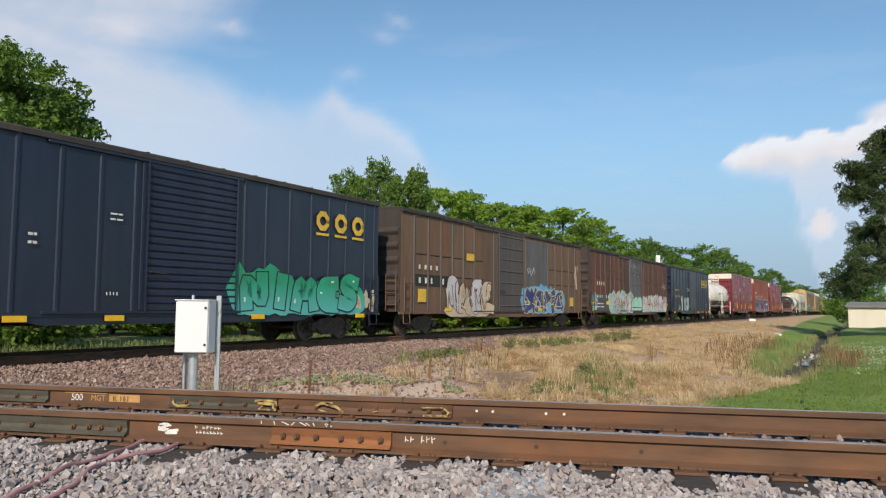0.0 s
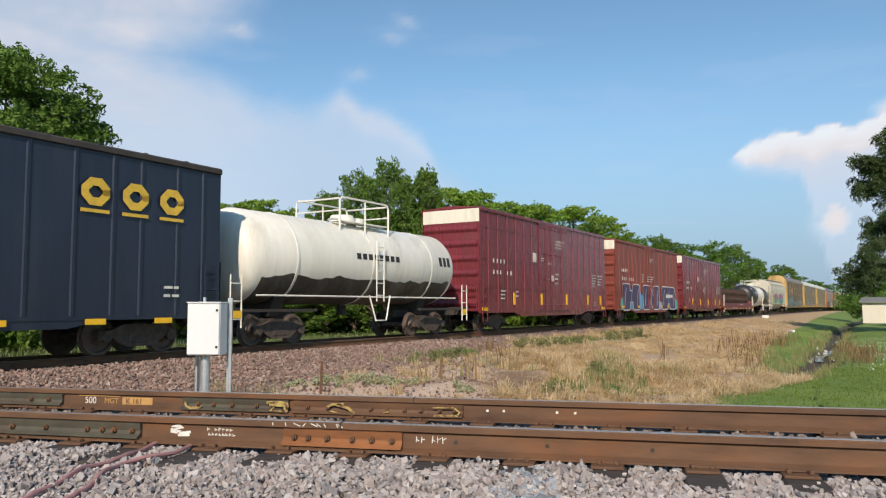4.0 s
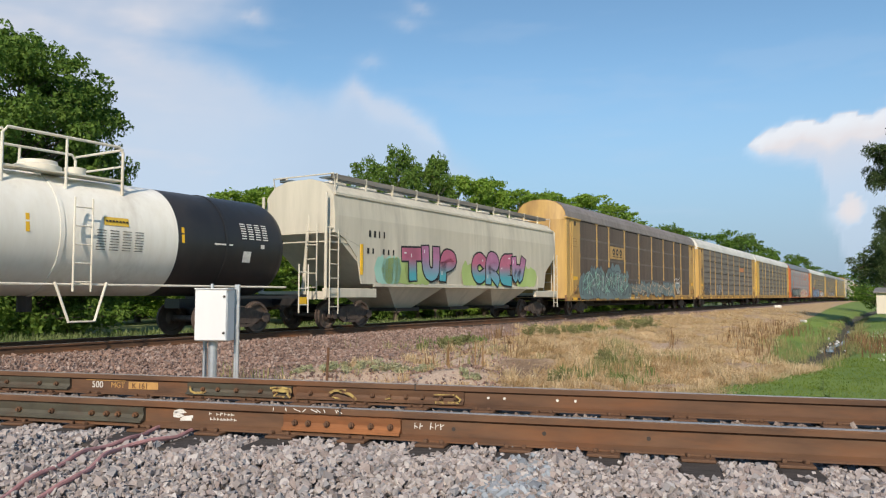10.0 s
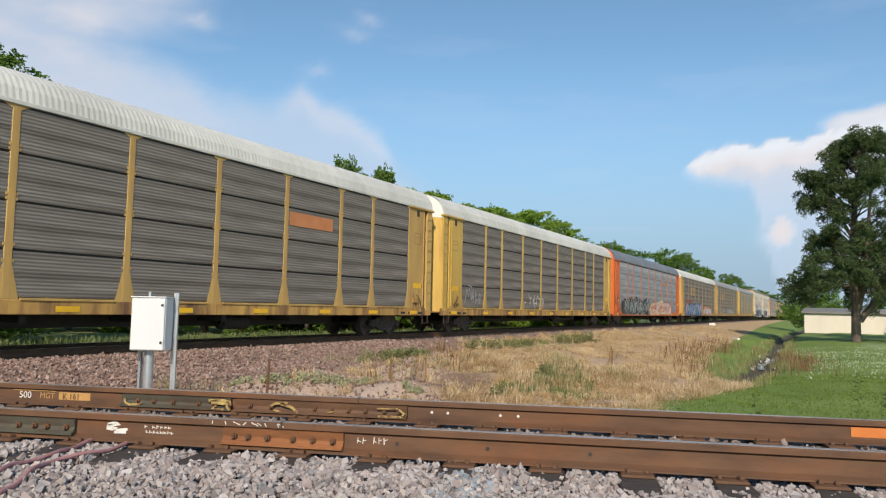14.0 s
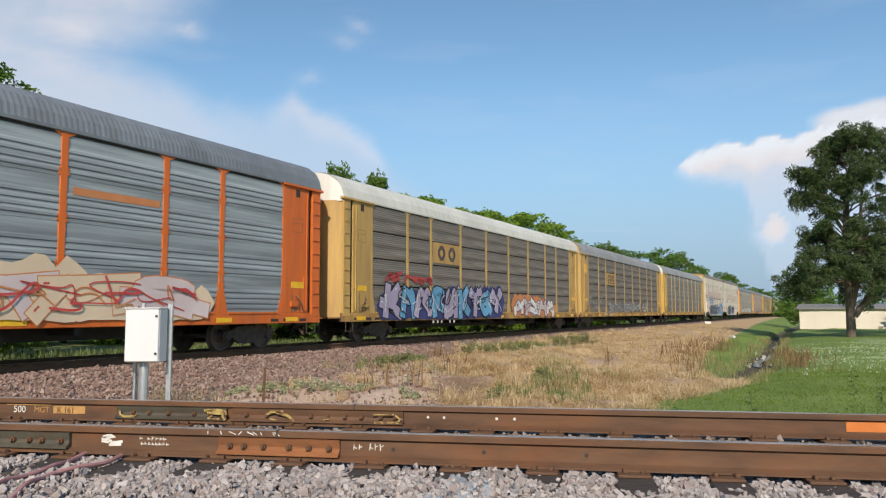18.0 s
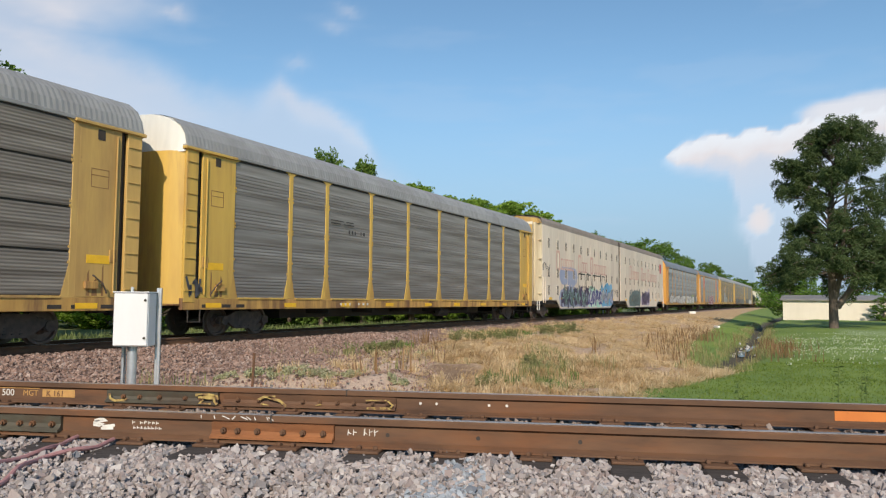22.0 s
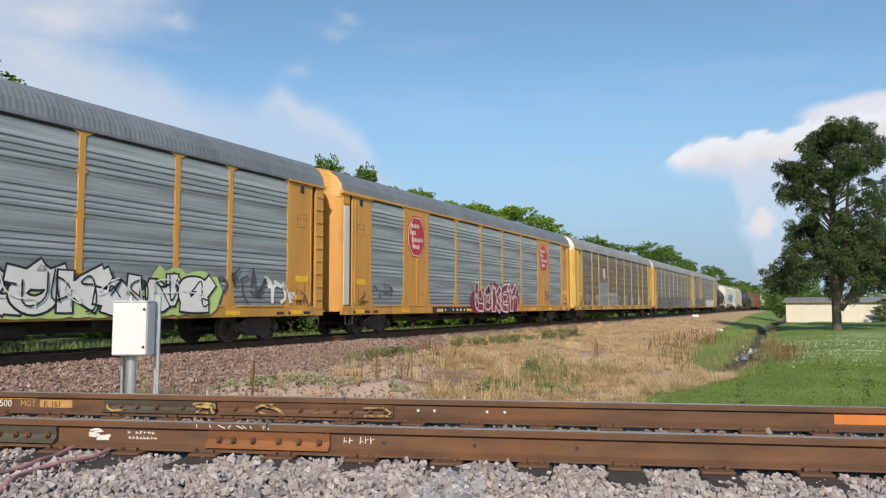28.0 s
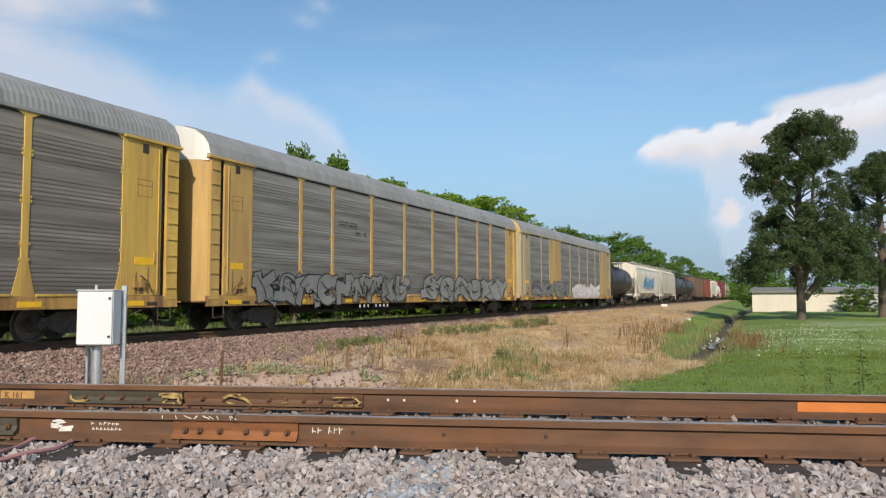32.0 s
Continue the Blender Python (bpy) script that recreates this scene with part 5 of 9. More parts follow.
        for x_, w_, z_ in ((12.62, 0.1, 1.75), (12.8, 0.16, 1.55), (13.02, 0.07, 1.9)):
            part("rust_streak", Geo().add([(s * (x_ - w_ / 2), -1.4925, 1.14), (s * (x_ + w_ / 2), -1.4925, 1.14), (s * (x_ + w_ * 0.2), -1.4925, z_), (s * (x_ - w_ * 0.3), -1.4925, z_ - 0.1)], [(0, 1, 2, 3)]).mesh("rust_streak", P_STAIN_GROOVE, fix=False), None, car)
        for x0_, x1_, z0_, z1_ in ((12.6, 12.615, 3.7, 4.15), (13.085, 13.1, 3.7, 4.15), (12.6, 13.1, 4.135, 4.15), (12.6, 13.1, 3.985, 4.0), (12.6, 13.1, 3.7, 3.715)):
            part("stencil_line", Geo().box(*sorted((s * x0_, s * x1_)), -1.495, -1.488, z0_, z1_), P_STAIN_GROOVE, car)
        for x_ in (11.6, 12.2, 13.0):
            part("sill_slot", Geo().box(*sorted((s * x_, s * (x_ + 0.35))), -1.497, -1.485, 0.84, 0.93), M_DARK, car)
        part("lock_rod", Geo().cyl((s * 13.3, -1.52, 1.2), (s * 13.3, -1.52, 5.0), 0.02, 6), frame, car)
        part("lock_plate", Geo().bbox(*sorted((s * 13.18, s * 13.4)), -1.515, -1.488, 1.95, 2.25, 0.006), sill, car)
        part("crossover_step", Geo().bbox(*sorted((s * 13.3, s * 14.3)), -1.44, -0.7, 0.90, 0.95, 0.008), sill, car)
        part("stirrup", Geo().tube([(s * 13.4, -1.47, 0.8), (s * 13.4, -1.47, 0.45), (s * 13.85, -1.47, 0.45), (s * 13.85, -1.47, 0.8)], 0.022), M_DARK, car)
    part("roof", rack_roof_mesh(roof), None, car)
    reflectors(car, [-12.9, -9.4, -6.2, -3.0, 0.4, 3.4, 6.6, 9.6, 12.6], 0.84, None, 0.6, 0.13, -1.495)
    # low wells, brake gear
    part("centre_sill", Geo().box(-8.5, 8.5, -0.35, 0.35, 0.45, 0.85), M_DARK, car)
    for x in (-7, -4, -1, 2, 5):
        part("cross_bearer", Geo().box(x, x + 0.15, -1.3, 1.3, 0.6, 0.82), M_DARK, car)
    part("brake_reservoir", Geo().lathe([(-0.6, 0.05), (-0.55, 0.2), (0.55, 0.2), (0.6, 0.05)], 12, "x", (3.0, -0.8, 0.55)), M_DARK, car, smooth=True)
    running_gear(car, half, 3.0, 14.65)
    return car


def sign_panel(car, x0, x1, z0, z1, back, ink, n=3):
    part("sign", Geo().box(x0, x1, -1.49, -1.478, z0, z1), back, car, "painted sign panel between posts")
    block_letters(car, x0 + 0.3, x1 - 0.3, z0 + 0.12, z1 - 0.12, n, ink, -1.494, n == 3)


def octagon_sign(car, x, z, r, y=-1.492, face=None):
    def ring(k):
        return [(x + r * k * math.cos(math.pi / 8 + a * math.pi / 4) * 0.98, z + r * k * math.sin(math.pi / 8 + a * math.pi / 4) * 1.12) for a in range(8)]
    part("sign", Geo().prism(ring(1.0), y - 0.004, y + 0.006, "y"), face or P_SIGN, car, "octagonal red sign with a white inner line")
    part("sign_line", Geo().prism(ring(0.93), y - 0.007, y, "y"), P_LETTER, car)
    part("sign_face", Geo().prism(ring(0.885), y - 0.010, y, "y"), face or P_SIGN, car)
    for k, (n, shift) in enumerate(((6, 0.0), (4, -0.05), (8, 0.12), (5, 0.2))):  # the company's name as plain blocks
        w = r * 1.15 / 8
        for i in range(n):
            a, tall = x - r * (0.62 - shift) + w * i * 1.05, 0.30 if i == 0 else 0.19
            part("lettering", Geo().box(a, a + w * 0.62, y - 0.014, y - 0.008, z + r * (0.42 - 0.34 * k), z + r * (0.42 + tall - 0.34 * k)), P_LETTER, car)


r1 = rack("car carrier with yellow frame and brown ribbed panels, teal graffiti", 214.15, P_YELLOW2, P_RACKBROWN, P_ROOFB, P_YELLOW2, "flute")
sign_panel(r1, -7.2, -4.65, 3.3, 4.05, P_YELLOW2, P_LETTERB)
graffiti(r1, "******", -12.0, -4.0, 0.85, 2.8, "slate", "dark", "slate", "mint", 41, fat=0.2, y=-1.53, rim=1.3)
graffiti(r1, "********", -3.6, 7.0, 0.9, 2.2, "slate", "dark", None, "cream", 42, fat=0.28, y=-1.53, rim=1.3)
scrawl(r1, -11.8, -4.3, 0.95, 2.7, "slate", 147, 16, 0.11, -1.52), scrawl(r1, -11.5, -4.5, 1.1, 2.6, "mint", 148, 12, 0.05, -1.575), scrawl(r1, -11.5, -4.5, 1.1, 2.6, "white", 141, 9, 0.03, -1.585), scrawl(r1, -3.4, 8.8, 1.0, 2.1, "cream", 142, 16, 0.03, -1.585)
bars(r1, -4.0, -1.6, 0.86, 1.02, 8, P_LETTER, 1, y=-1.545)
block_piece(r1, [(0, 0.8), (0.18, 1), (0.85, 1), (1, 0.75), (0.5, 0)], 7.45, 8.95, 1.25, 2.05, "slate", "white", -1.5, "teal diamond tag outlined in white"), scrawl(r1, 7.2, 9.1, 2.05, 2.5, "white", 143, 4, 0.035), scrawl(r1, 8.3, 9.3, 1.15, 1.5, "white", 146, 3, 0.03)
r2 = rack("car carrier with yellow frame, grey ribbed panels and white roof", 243.5, P_YELLOW2, P_GALVD, P_ROOFW, P_ROOFW, "rows")
part("patch", Geo().box(4.6, 6.9, -1.485, -1.474, 3.62, 4.05), SPRAY["orange"], r2, "faded orange patch on a panel")
graffiti(r2, "****", -12.0, -9.7, 1.2, 2.2, "dark", "grey", None, None, 43, fat=0.14), graffiti(r2, "***", -7.0, -5.0, 1.25, 2.3, "grey", "dark", None, None, 44, fat=0.19)
scrawl(r2, -13.2, -12.5, 2.2, 3.8, "dark", 45, 5, 0.05)
r3 = rack("car carrier with yellow frame and grey panels beneath a white roof", 272.7, P_YELLOW, P_GALVD, P_ROOFW, P_ROOFW, "rows")
scrawl(r3, -11.8, -10.0, 1.3, 2.2, "grey", 46, 5, 0.06), scrawl(r3, -4.2, -1.0, 1.2, 2.0, "white", 47, 6, 0.05)
r4 = rack("car carrier with orange frame and blue-grey ribbed panels", 301.8, P_ORANGE, P_GALVB, P_ROOFBLUE, P_ORANGE, "tall", ribs=0.15)
part("patch", Geo().box(4.7, 7.2, -1.485, -1.474, 3.8, 3.98), SPRAY["orange"], r4)
graffiti(r4, "**********", -11.2, -1.6, 0.88, 2.35, "black", "white", "black", "teal", 51, fat=0.32, y=-1.53, rim=1.18, second="dark")
graffiti(r4, "****", -1.0, 8.6, 0.9, 2.2, "cream", "orange", "cream", "red", 52, fat=0.3, y=-1.53, rim=1.15, second="rose")
scrawl(r4, -11.2, -1.8, 1.0, 2.3, "white", 144, 14, 0.035, -1.59), scrawl(r4, -0.8, 8.4, 1.0, 2.0, "red", 145, 6, 0.06, -1.57)
bars(r4, -6.2, -3.8, 0.86, 1.0, 8, P_LETTER, 1, y=-1.56), scrawl(r4, -14.0, -12.6, 1.6, 2.6, "dark", 53, 6, 0.06)
r5 = rack("car carrier with yellow frame, sign panel and pale roof, lilac graffiti", 331.3, P_YELLOW2, P_GALVD, P_ROOFW, P_ROOFW, "rows")
sign_panel(r5, -7.25, -4.6, 3.28, 4.18, P_YELLOW2, P_RACKBROWN, 2)
graffiti(r5, "*********", -11.4, 0.2, 0.82, 2.4, "lilac", "black", "navy", "white", 54, fat=0.32, second="blue", y=-1.53, rim=1.28)
graffiti(r5, "*****", 2.3, 8.6, 0.86, 2.05, "white", "purple", "orange", None, 55, fat=0.26, y=-1.53, rim=1.3, second="rose")
bars(r5, -7.4, -5.0, 0.62, 0.8, 6, P_LETTER), scrawl(r5, -11.5, -7.0, 2.3, 2.7, "red", 56, 5, 0.14)
r6 = rack("car carrier with yellow frame, sign panel and grey panels", 360.1, P_YELLOW2, P_GALVD, P_ROOFG, P_YELLOW2, "rows")
sign_panel(r6, -7.25, -4.6, 3.25, 4.15, P_YELLOW2, P_LETTERB)
graffiti(r6, "**** ****** **", -6.9, 6.8, 1.05, 2.0, "grey", "dark", None, "white", 57, fat=0.13)
scrawl(r6, -12.4, -8.2, 1.3, 2.4, "grey", 58, 4, 0.06), bars(r6, -8.0, -5.0, 0.86, 1.05, 9, P_LETTER, 1)
part("placard", Geo().box(-13.3, -12.6, -1.5, -1.488, 3.9, 4.5), P_REFL, r6, "small yellow placard")
r7 = rack("car carrier with yellow frame and tall grey ribbed panels", 389.75, P_YELLOW, P_GALV, P_ROOFG, P_ROOFW, "tall", ribs=0.09)
bars(r7, -7.2, -4.9, 3.75, 3.95, 7, P_LETTERB, 2), bars(r7, -6.1, -4.9, 3.45, 3.65, 6, P_LETTERB)
scrawl(r7, -14.0, -13.4, 1.1, 1.7, "dark", 59, 3, 0.08), bars(r7, -6.6, -4.5, 0.86, 1.0, 7, P_LETTER, 1, y=-1.5)
r8 = rack("car carrier with yellow frame, bluish panels and white block graffiti", 465.25, P_AMBER, P_GALVB, P_ROOFBLUE, P_AMBER, "tall", P_AMBER, ribs=0.15)
graffiti(r8, "*****", -11.5, -0.2, 0.82, 2.1, "white", "black", None, None, 61, fat=0.34, y=-1.53, rim=1.28), graffiti(r8, "******", 1.6, 8.6, 0.85, 2.1, "white", "black", "lime", None, 62, fat=0.32, y=-1.53, rim=1.3)
scrawl(r8, 9.0, 11.0, 1.2, 2.3, "dark", 63, 5, 0.08), scrawl(r8, 11.0, 12.6, 1.2, 2.0, "white", 64, 4, 0.12), bars(r8, -13.0, -9.0, 4.2, 4.7, 6, P_LETTERB, 1)
r9 = rack("car carrier with smooth yellow sign panels, red octagons and crimson graffiti", 494.6, P_AMBER, P_GALVB, P_ROOFBLUE, P_AMBER, "wide", P_AMBER, wide=(-8.4, 8.4), ribs=0.15)
part("end_stripe", Geo().bbox(-14.05, -13.7, -1.535, -1.50, 1.15, 4.75, 0.006), P_ROOFW, r9, "dirty white upright strip on the end pillar")
for x in (-8.4, 8.4):
    for k in (-1, 1):
        # pressed grooves as thin dark lines, their shade put into the colour
        part("panel_seam", Geo().box(x + k * 1.05 - 0.012, x + k * 1.05 + 0.012, -1.489, -1.48, 1.95, 5.15), P_STAIN_GROOVE, r9)
        part("panel_seam", Geo().prism([(x + k * 1.038, 1.95), (x + k * 1.062, 1.95), (x + k * 0.86, 1.14), (x + k * 0.836, 1.14)], -1.489, -1.48, "y"), P_STAIN_GROOVE, r9)
    for dx, z in ((-0.85, 3.05), (-0.15, 3.05), (0.2, 3.0), (0.75, 2.98), (-0.85, 2.35), (-0.1, 2.3), (0.3, 1.6), (0.6, 1.55)):
        part("rust_spot", Geo().box(x + dx - 0.05, x + dx + 0.05, -1.4885, -1.48, z - 0.018, z + 0.018), P_STAIN_GROOVE, r9)
octagon_sign(r9, -8.45, 4.05, 0.86), octagon_sign(r9, 8.45, 4.05, 0.86)
graffiti(r9, "LOKEY", -2.4, 3.3, 0.75, 2.3, "crimson", "white", "crimson", None, 65, fat=0.27, rim=1.5, y=-1.53)
scrawl(r9, -2.7, 3.5, 0.8, 2.35, "white", 165, 7, 0.035, -1.57), scrawl(r9, -2.5, 3.2, 0.85, 2.2, "rose", 166, 6, 0.06, -1.565)
part("number_plate", Geo().box(-6.95, -2.7, -1.497, -1.485, 0.80, 1.05), M_DARK, r9, "black plate behind white lettering")
bars(r9, -6.6, -2.9, 0.84, 1.0, 9, P_LETTER, 1, y=-1.5), scrawl(r9, -12.0, -10.4, 1.4, 2.0, "dark", 66, 5, 0.05), scrawl(r9, 8.6, 9.4, 1.4, 2.2, "dark", 67, 4, 0.05)
r10 = rack("car carrier with yellow frame, brownish grey panels and chalked white scrawls", 524.1, P_YELLOW, P_GALVD, P_ROOFG, P_ROOFW, "tall", ribs=0.088)
for xa, xb, zt in ((-7.33, -4.55, 2.95), (-4.35, -1.58, 2.15)):
    part("patch", corrugated(xa, xb, 1.14, zt, 0.09, 0.012, -1.476).mesh("patch", P_GALVB, False, False), None, r10, "bluish replacement panel")
octagon_sign(r10, -5.8, 3.65, 0.42, face=P_ROSE)
for k, (x, w) in enumerate(((-11.0, 1.5), (-8.3, 1.4), (-1.0, 1.9), (1.9, 1.3), (4.4, 1.2), (7.6, 1.0))):
    g, st = Geo(), [0]
    ribbon(g, [(x, 1.2), (x - 0.42, 1.7), (x - 0.3, 1.95), (x - 0.03, 1.75), (x + 0.25, 1.95), (x + 0.4, 1.65), (x, 1.2)], 0.035, -1.505, st)
    part("graffiti_tag", g.mesh("graffiti_tag", SPRAY["white"], fix=False), None, r10, "thin white spray-painted heart")
    scrawl(r10, x - w / 2, x + w / 2, 1.2, 2.1, "white" if k % 2 else "grey", 160 + k, 5, 0.03, -1.51)
bars(r10, -5.8, -3.2, 0.86, 1.02, 9, P_LETTER, 1, y=-1.5)
r11 = rack("car carrier with yellow-orange frame, grey panels and black outline graffiti", 553.5, P_YELLOW2, P_GALV, P_ROOFG, P_ROOFW, "tall", ribs=0.09)
graffiti(r11, "*********", -12.0, -1.4, 0.7, 2.05, "sheet", "black", None, None, 71, fat=0.27, rim=1.3, y=-1.53), graffiti(r11, "******", 0.3, 11.4, 0.72, 2.15, "sheet", "black", None, None, 72, fat=0.27, rim=1.3, y=-1.53)
bars(r11, -7.0, -4.9, 3.75, 3.95, 7, P_LETTERB, 2), bars(r11, -5.8, -4.9, 3.45, 3.65, 6, P_LETTERB), bars(r11, -5.6, -3.0, 0.6, 0.78, 8, P_LETTER, 1, y=-1.55)
r12 = rack("car carrier with faded yellow panels and pale graffiti", 582.6, P_FADED, P_GALV, P_ROOFG, P_YELLOW2, "wide", wide=(-5.9, 10.8), ribs=0.09)
graffiti(r12, "*****", -11.5, -2.5, 0.9, 2.2, "sheet", "dark", None, None, 73, fat=0.27, rim=1.3, y=-1.53), graffiti(r12, "***", -0.5, 8.5, 0.85, 2.1, "white", "grey", "rose", None, 74, fat=0.3, rim=1.3, y=-1.53)


# ---- the white two-unit carrier ----
def vent_mesh():
    if "vent" not in _shared:
        g = Geo()
        g.box(-0.2, 0.2, -0.012, 0.0, -0.31, 0.31, 0)
        for i in range(6):
            for j in range(9):
                x, z = -0.165 + i * 0.066 + (0.033 if j % 2 else 0) * 0.5, -0.27 + j * 0.0675
                g.box(x - 0.022, x + 0.022, -0.016, -0.011, z - 0.024, z + 0.024, 1)
        _shared["vent"] = g.mesh("vent", [P_KCS, M_DARK])
    return _shared["vent"]


def white_unit(label, c, half, vents, first):
    car = thing("auto_carrier_unit", label, "car carrier", "cars of the freight train")
    CARS.append((car, c))
    for s in (-1, 1):
        y0, y1 = sorted((s * 1.44, s * 1.50))
        part("side_wall", Geo().bbox(-half + (0.7 if first else 0), half, y0, y1, 1.15, 5.96, 0.012), P_KCS, car)
        low = -7.2 if first else -half + 2.2
        high = half - 2.2 if first else 7.4
        g = Geo().prism([(low, 1.152), (high, 1.152), (high - 0.9, 0.62), (low + 0.9, 0.62)], y0, y1, "y")
        part("side_skirt", g, P_KCS, car)
        part("skirt_rail", Geo().box(low + 0.9, high - 0.9, *sorted((s * 1.42, s * 1.53)), 0.56, 0.62), P_GALV, car)
    for x in [-half + 2.05 * k for k in range(1, int(half))]:
        if abs(x) < half:
            part("side_seam", Geo().box(x - 0.03, x + 0.03, -1.506, -1.498, 1.2, 5.9), P_KCS, car)
    for z in (4.85, 2.97, 1.81):
        for x in vents:
            part("vent", vent_mesh(), None, car, "perforated vent", m=pose(x, -1.5, z))
    arc = [(-1.505, 5.92), (-1.50, 6.20), (-1.42, 6.40), (-1.0, 6.54), (0, 6.60), (1.0, 6.54), (1.42, 6.40), (1.50, 6.20), (1.505, 5.92)]
    nr, m_ = int(2 * half / 0.16), len(arc)
    vs = []
    for k in range(2 * nr + 1):
        f = 1.0 if k % 2 else 0.985
        vs += [(max(-half + half * k / nr, -half + (0.6 if first else 0)), y * f, 5.92 + (z - 5.92) * f) for y, z in arc]
    part("roof", Geo().add(vs, [(k * m_ + j, (k + 1) * m_ + j, (k + 1) * m_ + j + 1, k * m_ + j + 1) for k in range(2 * nr) for j in range(m_ - 1)]).mesh("roof", P_ROOFB, False, False), None, car)
    for s in (-1, 1):
        inner = (s > 0) == first
        x0, x1 = sorted((s * (half - 0.02), s * (half - 0.1)))
        part("end_wall", Geo().box(x0, x1, -1.44 if inner else -1.08, 1.44 if inner else 1.08, 1.0, 6.08), M_DARK if inner else P_CREAM, car)
        part("roof_end", Geo().prism([(y * 0.96, max(6.09, 5.92 + (z - 5.92) * 0.96)) for y, z in arc], *(x0, x1) if inner else (x0 - s * 0.7, x1 - s * 0.7), "x"), M_DARK if inner else P_ROOFB, car)
        if inner:
            for k in range(5):
                part("diaphragm_fold", Geo().box(*sorted((s * (half + 0.02 + 0.05 * k), s * (half + 0.04 + 0.05 * k))), -1.3, 1.3, 1.0, 5.95), M_DARK, car)
        else:
            in_ = half - (0.7 if first else 0.02)
            for y_ in (-1, 1):
                part("corner_plate", Geo().prism([(s * in_, y_ * 1.48), (s * (in_ + 0.06), y_ * 1.48), (s * (in_ + 0.55), y_ * 1.2), (s * (in_ + 0.55), y_ * 1.1), (s * in_, y_ * 1.38)], 1.1, 6.05, "z"), P_CORNER, car, "cream slanted corner plate")
            for z in (1.5, 2.6, 3.7, 4.9):
                part("hinge_bracket", Geo().bbox(*sorted((s * (in_ + 0.08), s * (in_ + 0.34))), -1.50, -1.34, z, z + 0.09, 0.01), P_CORNER, car)
            part("end_hood", Geo().prism([(-1.45, 6.0), (1.45, 6.0), (1.3, 6.32), (0, 6.5), (-1.3, 6.32)], s * (in_ - 0.02), s * (in_ + 0.45), "x"), P_YELLOW2, car)
            part("end_door", Geo().bbox(*sorted((s * (half + 0.02), s * (half + 0.2))), -1.1, 1.1, 1.1, 5.9, 0.03), P_YELLOW2, car)
            ladder(car, s * (half - 0.95 if first else half - 0.4), -1.55, 1.0, 2.6, "x", 0.36, P_KCS)
            part("step", Geo().tube([(s * (half - 0.1), -1.5, 1.1), (s * (half - 0.1), -1.5, 0.55), (s * (half + 0.3), -1.5, 0.55), (s * (half + 0.3), -1.5, 1.1)], 0.025), P_LETTER, car)
    part("deck", Geo().box(-half, half, -1.35, 1.35, 0.9, 1.1), M_DARK, car)
    if first:
        bogie(car, -half + 2.0), bogie(car, half + 0.1)
        part("coupler", frame_mesh()["coupler"], None, car, m=pose(-half - 0.1, 0, 0, 0, 0, 180))
    else:
        bogie(car, half - 2.0)
        part("coupler", frame_mesh()["coupler"], None, car, m=pose(half + 0.1, 0, 0))
    reflectors(car, [-8.5, -6, -3, 0, 3, 6, 8.6], 1.2, None, 0.6, 0.14, -1.51)
    return car


k1 = white_unit("off-white two-unit car carrier section with pink lettering and bright graffiti", 416.0, 10.85, [-8.9 + 1.9 * i for i in range(11)], True)
k2 = white_unit("off-white rear section of the two-unit car carrier with purple graffiti", 438.25, 10.75, [-8.75 + 1.86 * i for i in range(10)], False)
def faded_block(car, x0, x1, z0, z1, w):
    """One letter of a faded company name, as a plain hollow block."""
    g = Geo()
    ribbon(g, [(x0, (z0 + z1) / 2), (x0, z0), (x1, z0), (x1, z1), (x0, z1), (x0, (z0 + z1) / 2)], w, -1.509, [0])
    part("lettering", g.mesh("lettering", P_PINK, fix=False), None, car)


for car, x0 in ((k1, -7.2), (k2, -6.8)):
    # a faded company name as plain blocks, the first of each word taller
    for a, w_, n in ((x0, 0.62, 6), (x0 + 5.3, 0.5, 4), (x0 + 8.6, 0.58, 8)):
        faded_block(car, a, a + 0.6, 3.25, 4.4, 0.17)
        for k in range(1, n):
            faded_block(car, a + 0.4 + w_ * k, a + 0.4 + w_ * k + 0.4, 3.28, 3.95, 0.11)
graffiti(k1, "*********", -6.2, 0.4, 0.68, 2.2, "purple", "black", "haze", "mint", 81, fat=0.3, rim=1.3, second="slate")
clouds(k1, ((0.2, 5.0, 0.64, 2.3, "mint"), (4.3, 8.7, 0.66, 2.65, "blue")), -1.5045)
graffiti(k1, "****", 0.6, 4.6, 0.7, 2.15, "navy", "white", None, "lilac", 82, fat=0.3, rim=1.3, y=-1.512), graffiti(k1, "****", 4.9, 8.5, 0.8, 2.1, "grey", "black", None, None, 83, fat=0.3, rim=1.2, second="haze", y=-1.512)
g = Geo()
blob(g, -6.6, -2.2, 2.2, 3.5, -1.504, random.Random(9), 0.15)
part("graffiti_cloud", g.mesh("graffiti_cloud", SPRAY["haze"], fix=False), None, k1)
for a, b in ((-2.1, 0.0), (0.1, 1.7), (1.9, 4.6), (4.8, 6.0)):
    g, st = Geo(), [0]
    ribbon(g, [(a, 2.2), (a + 0.1, 3.1), (b - 0.3, 3.1), (b, 2.3)], 0.09, -1.515, st)
    part("graffiti_tag", g.mesh("graffiti_tag", SPRAY["black"], fix=False), None, k1)
bars(k1, -1.2, 2.6, 2.0, 2.3, 9, P_LETTERB, 1, y=-1.545), scrawl(k1, -10.2, -8.6, 3.0, 3.6, "dark", 84, 4, 0.05), scrawl(k1, 8.6, 10.6, 1.7, 2.2, "dark", 85, 5, 0.04)
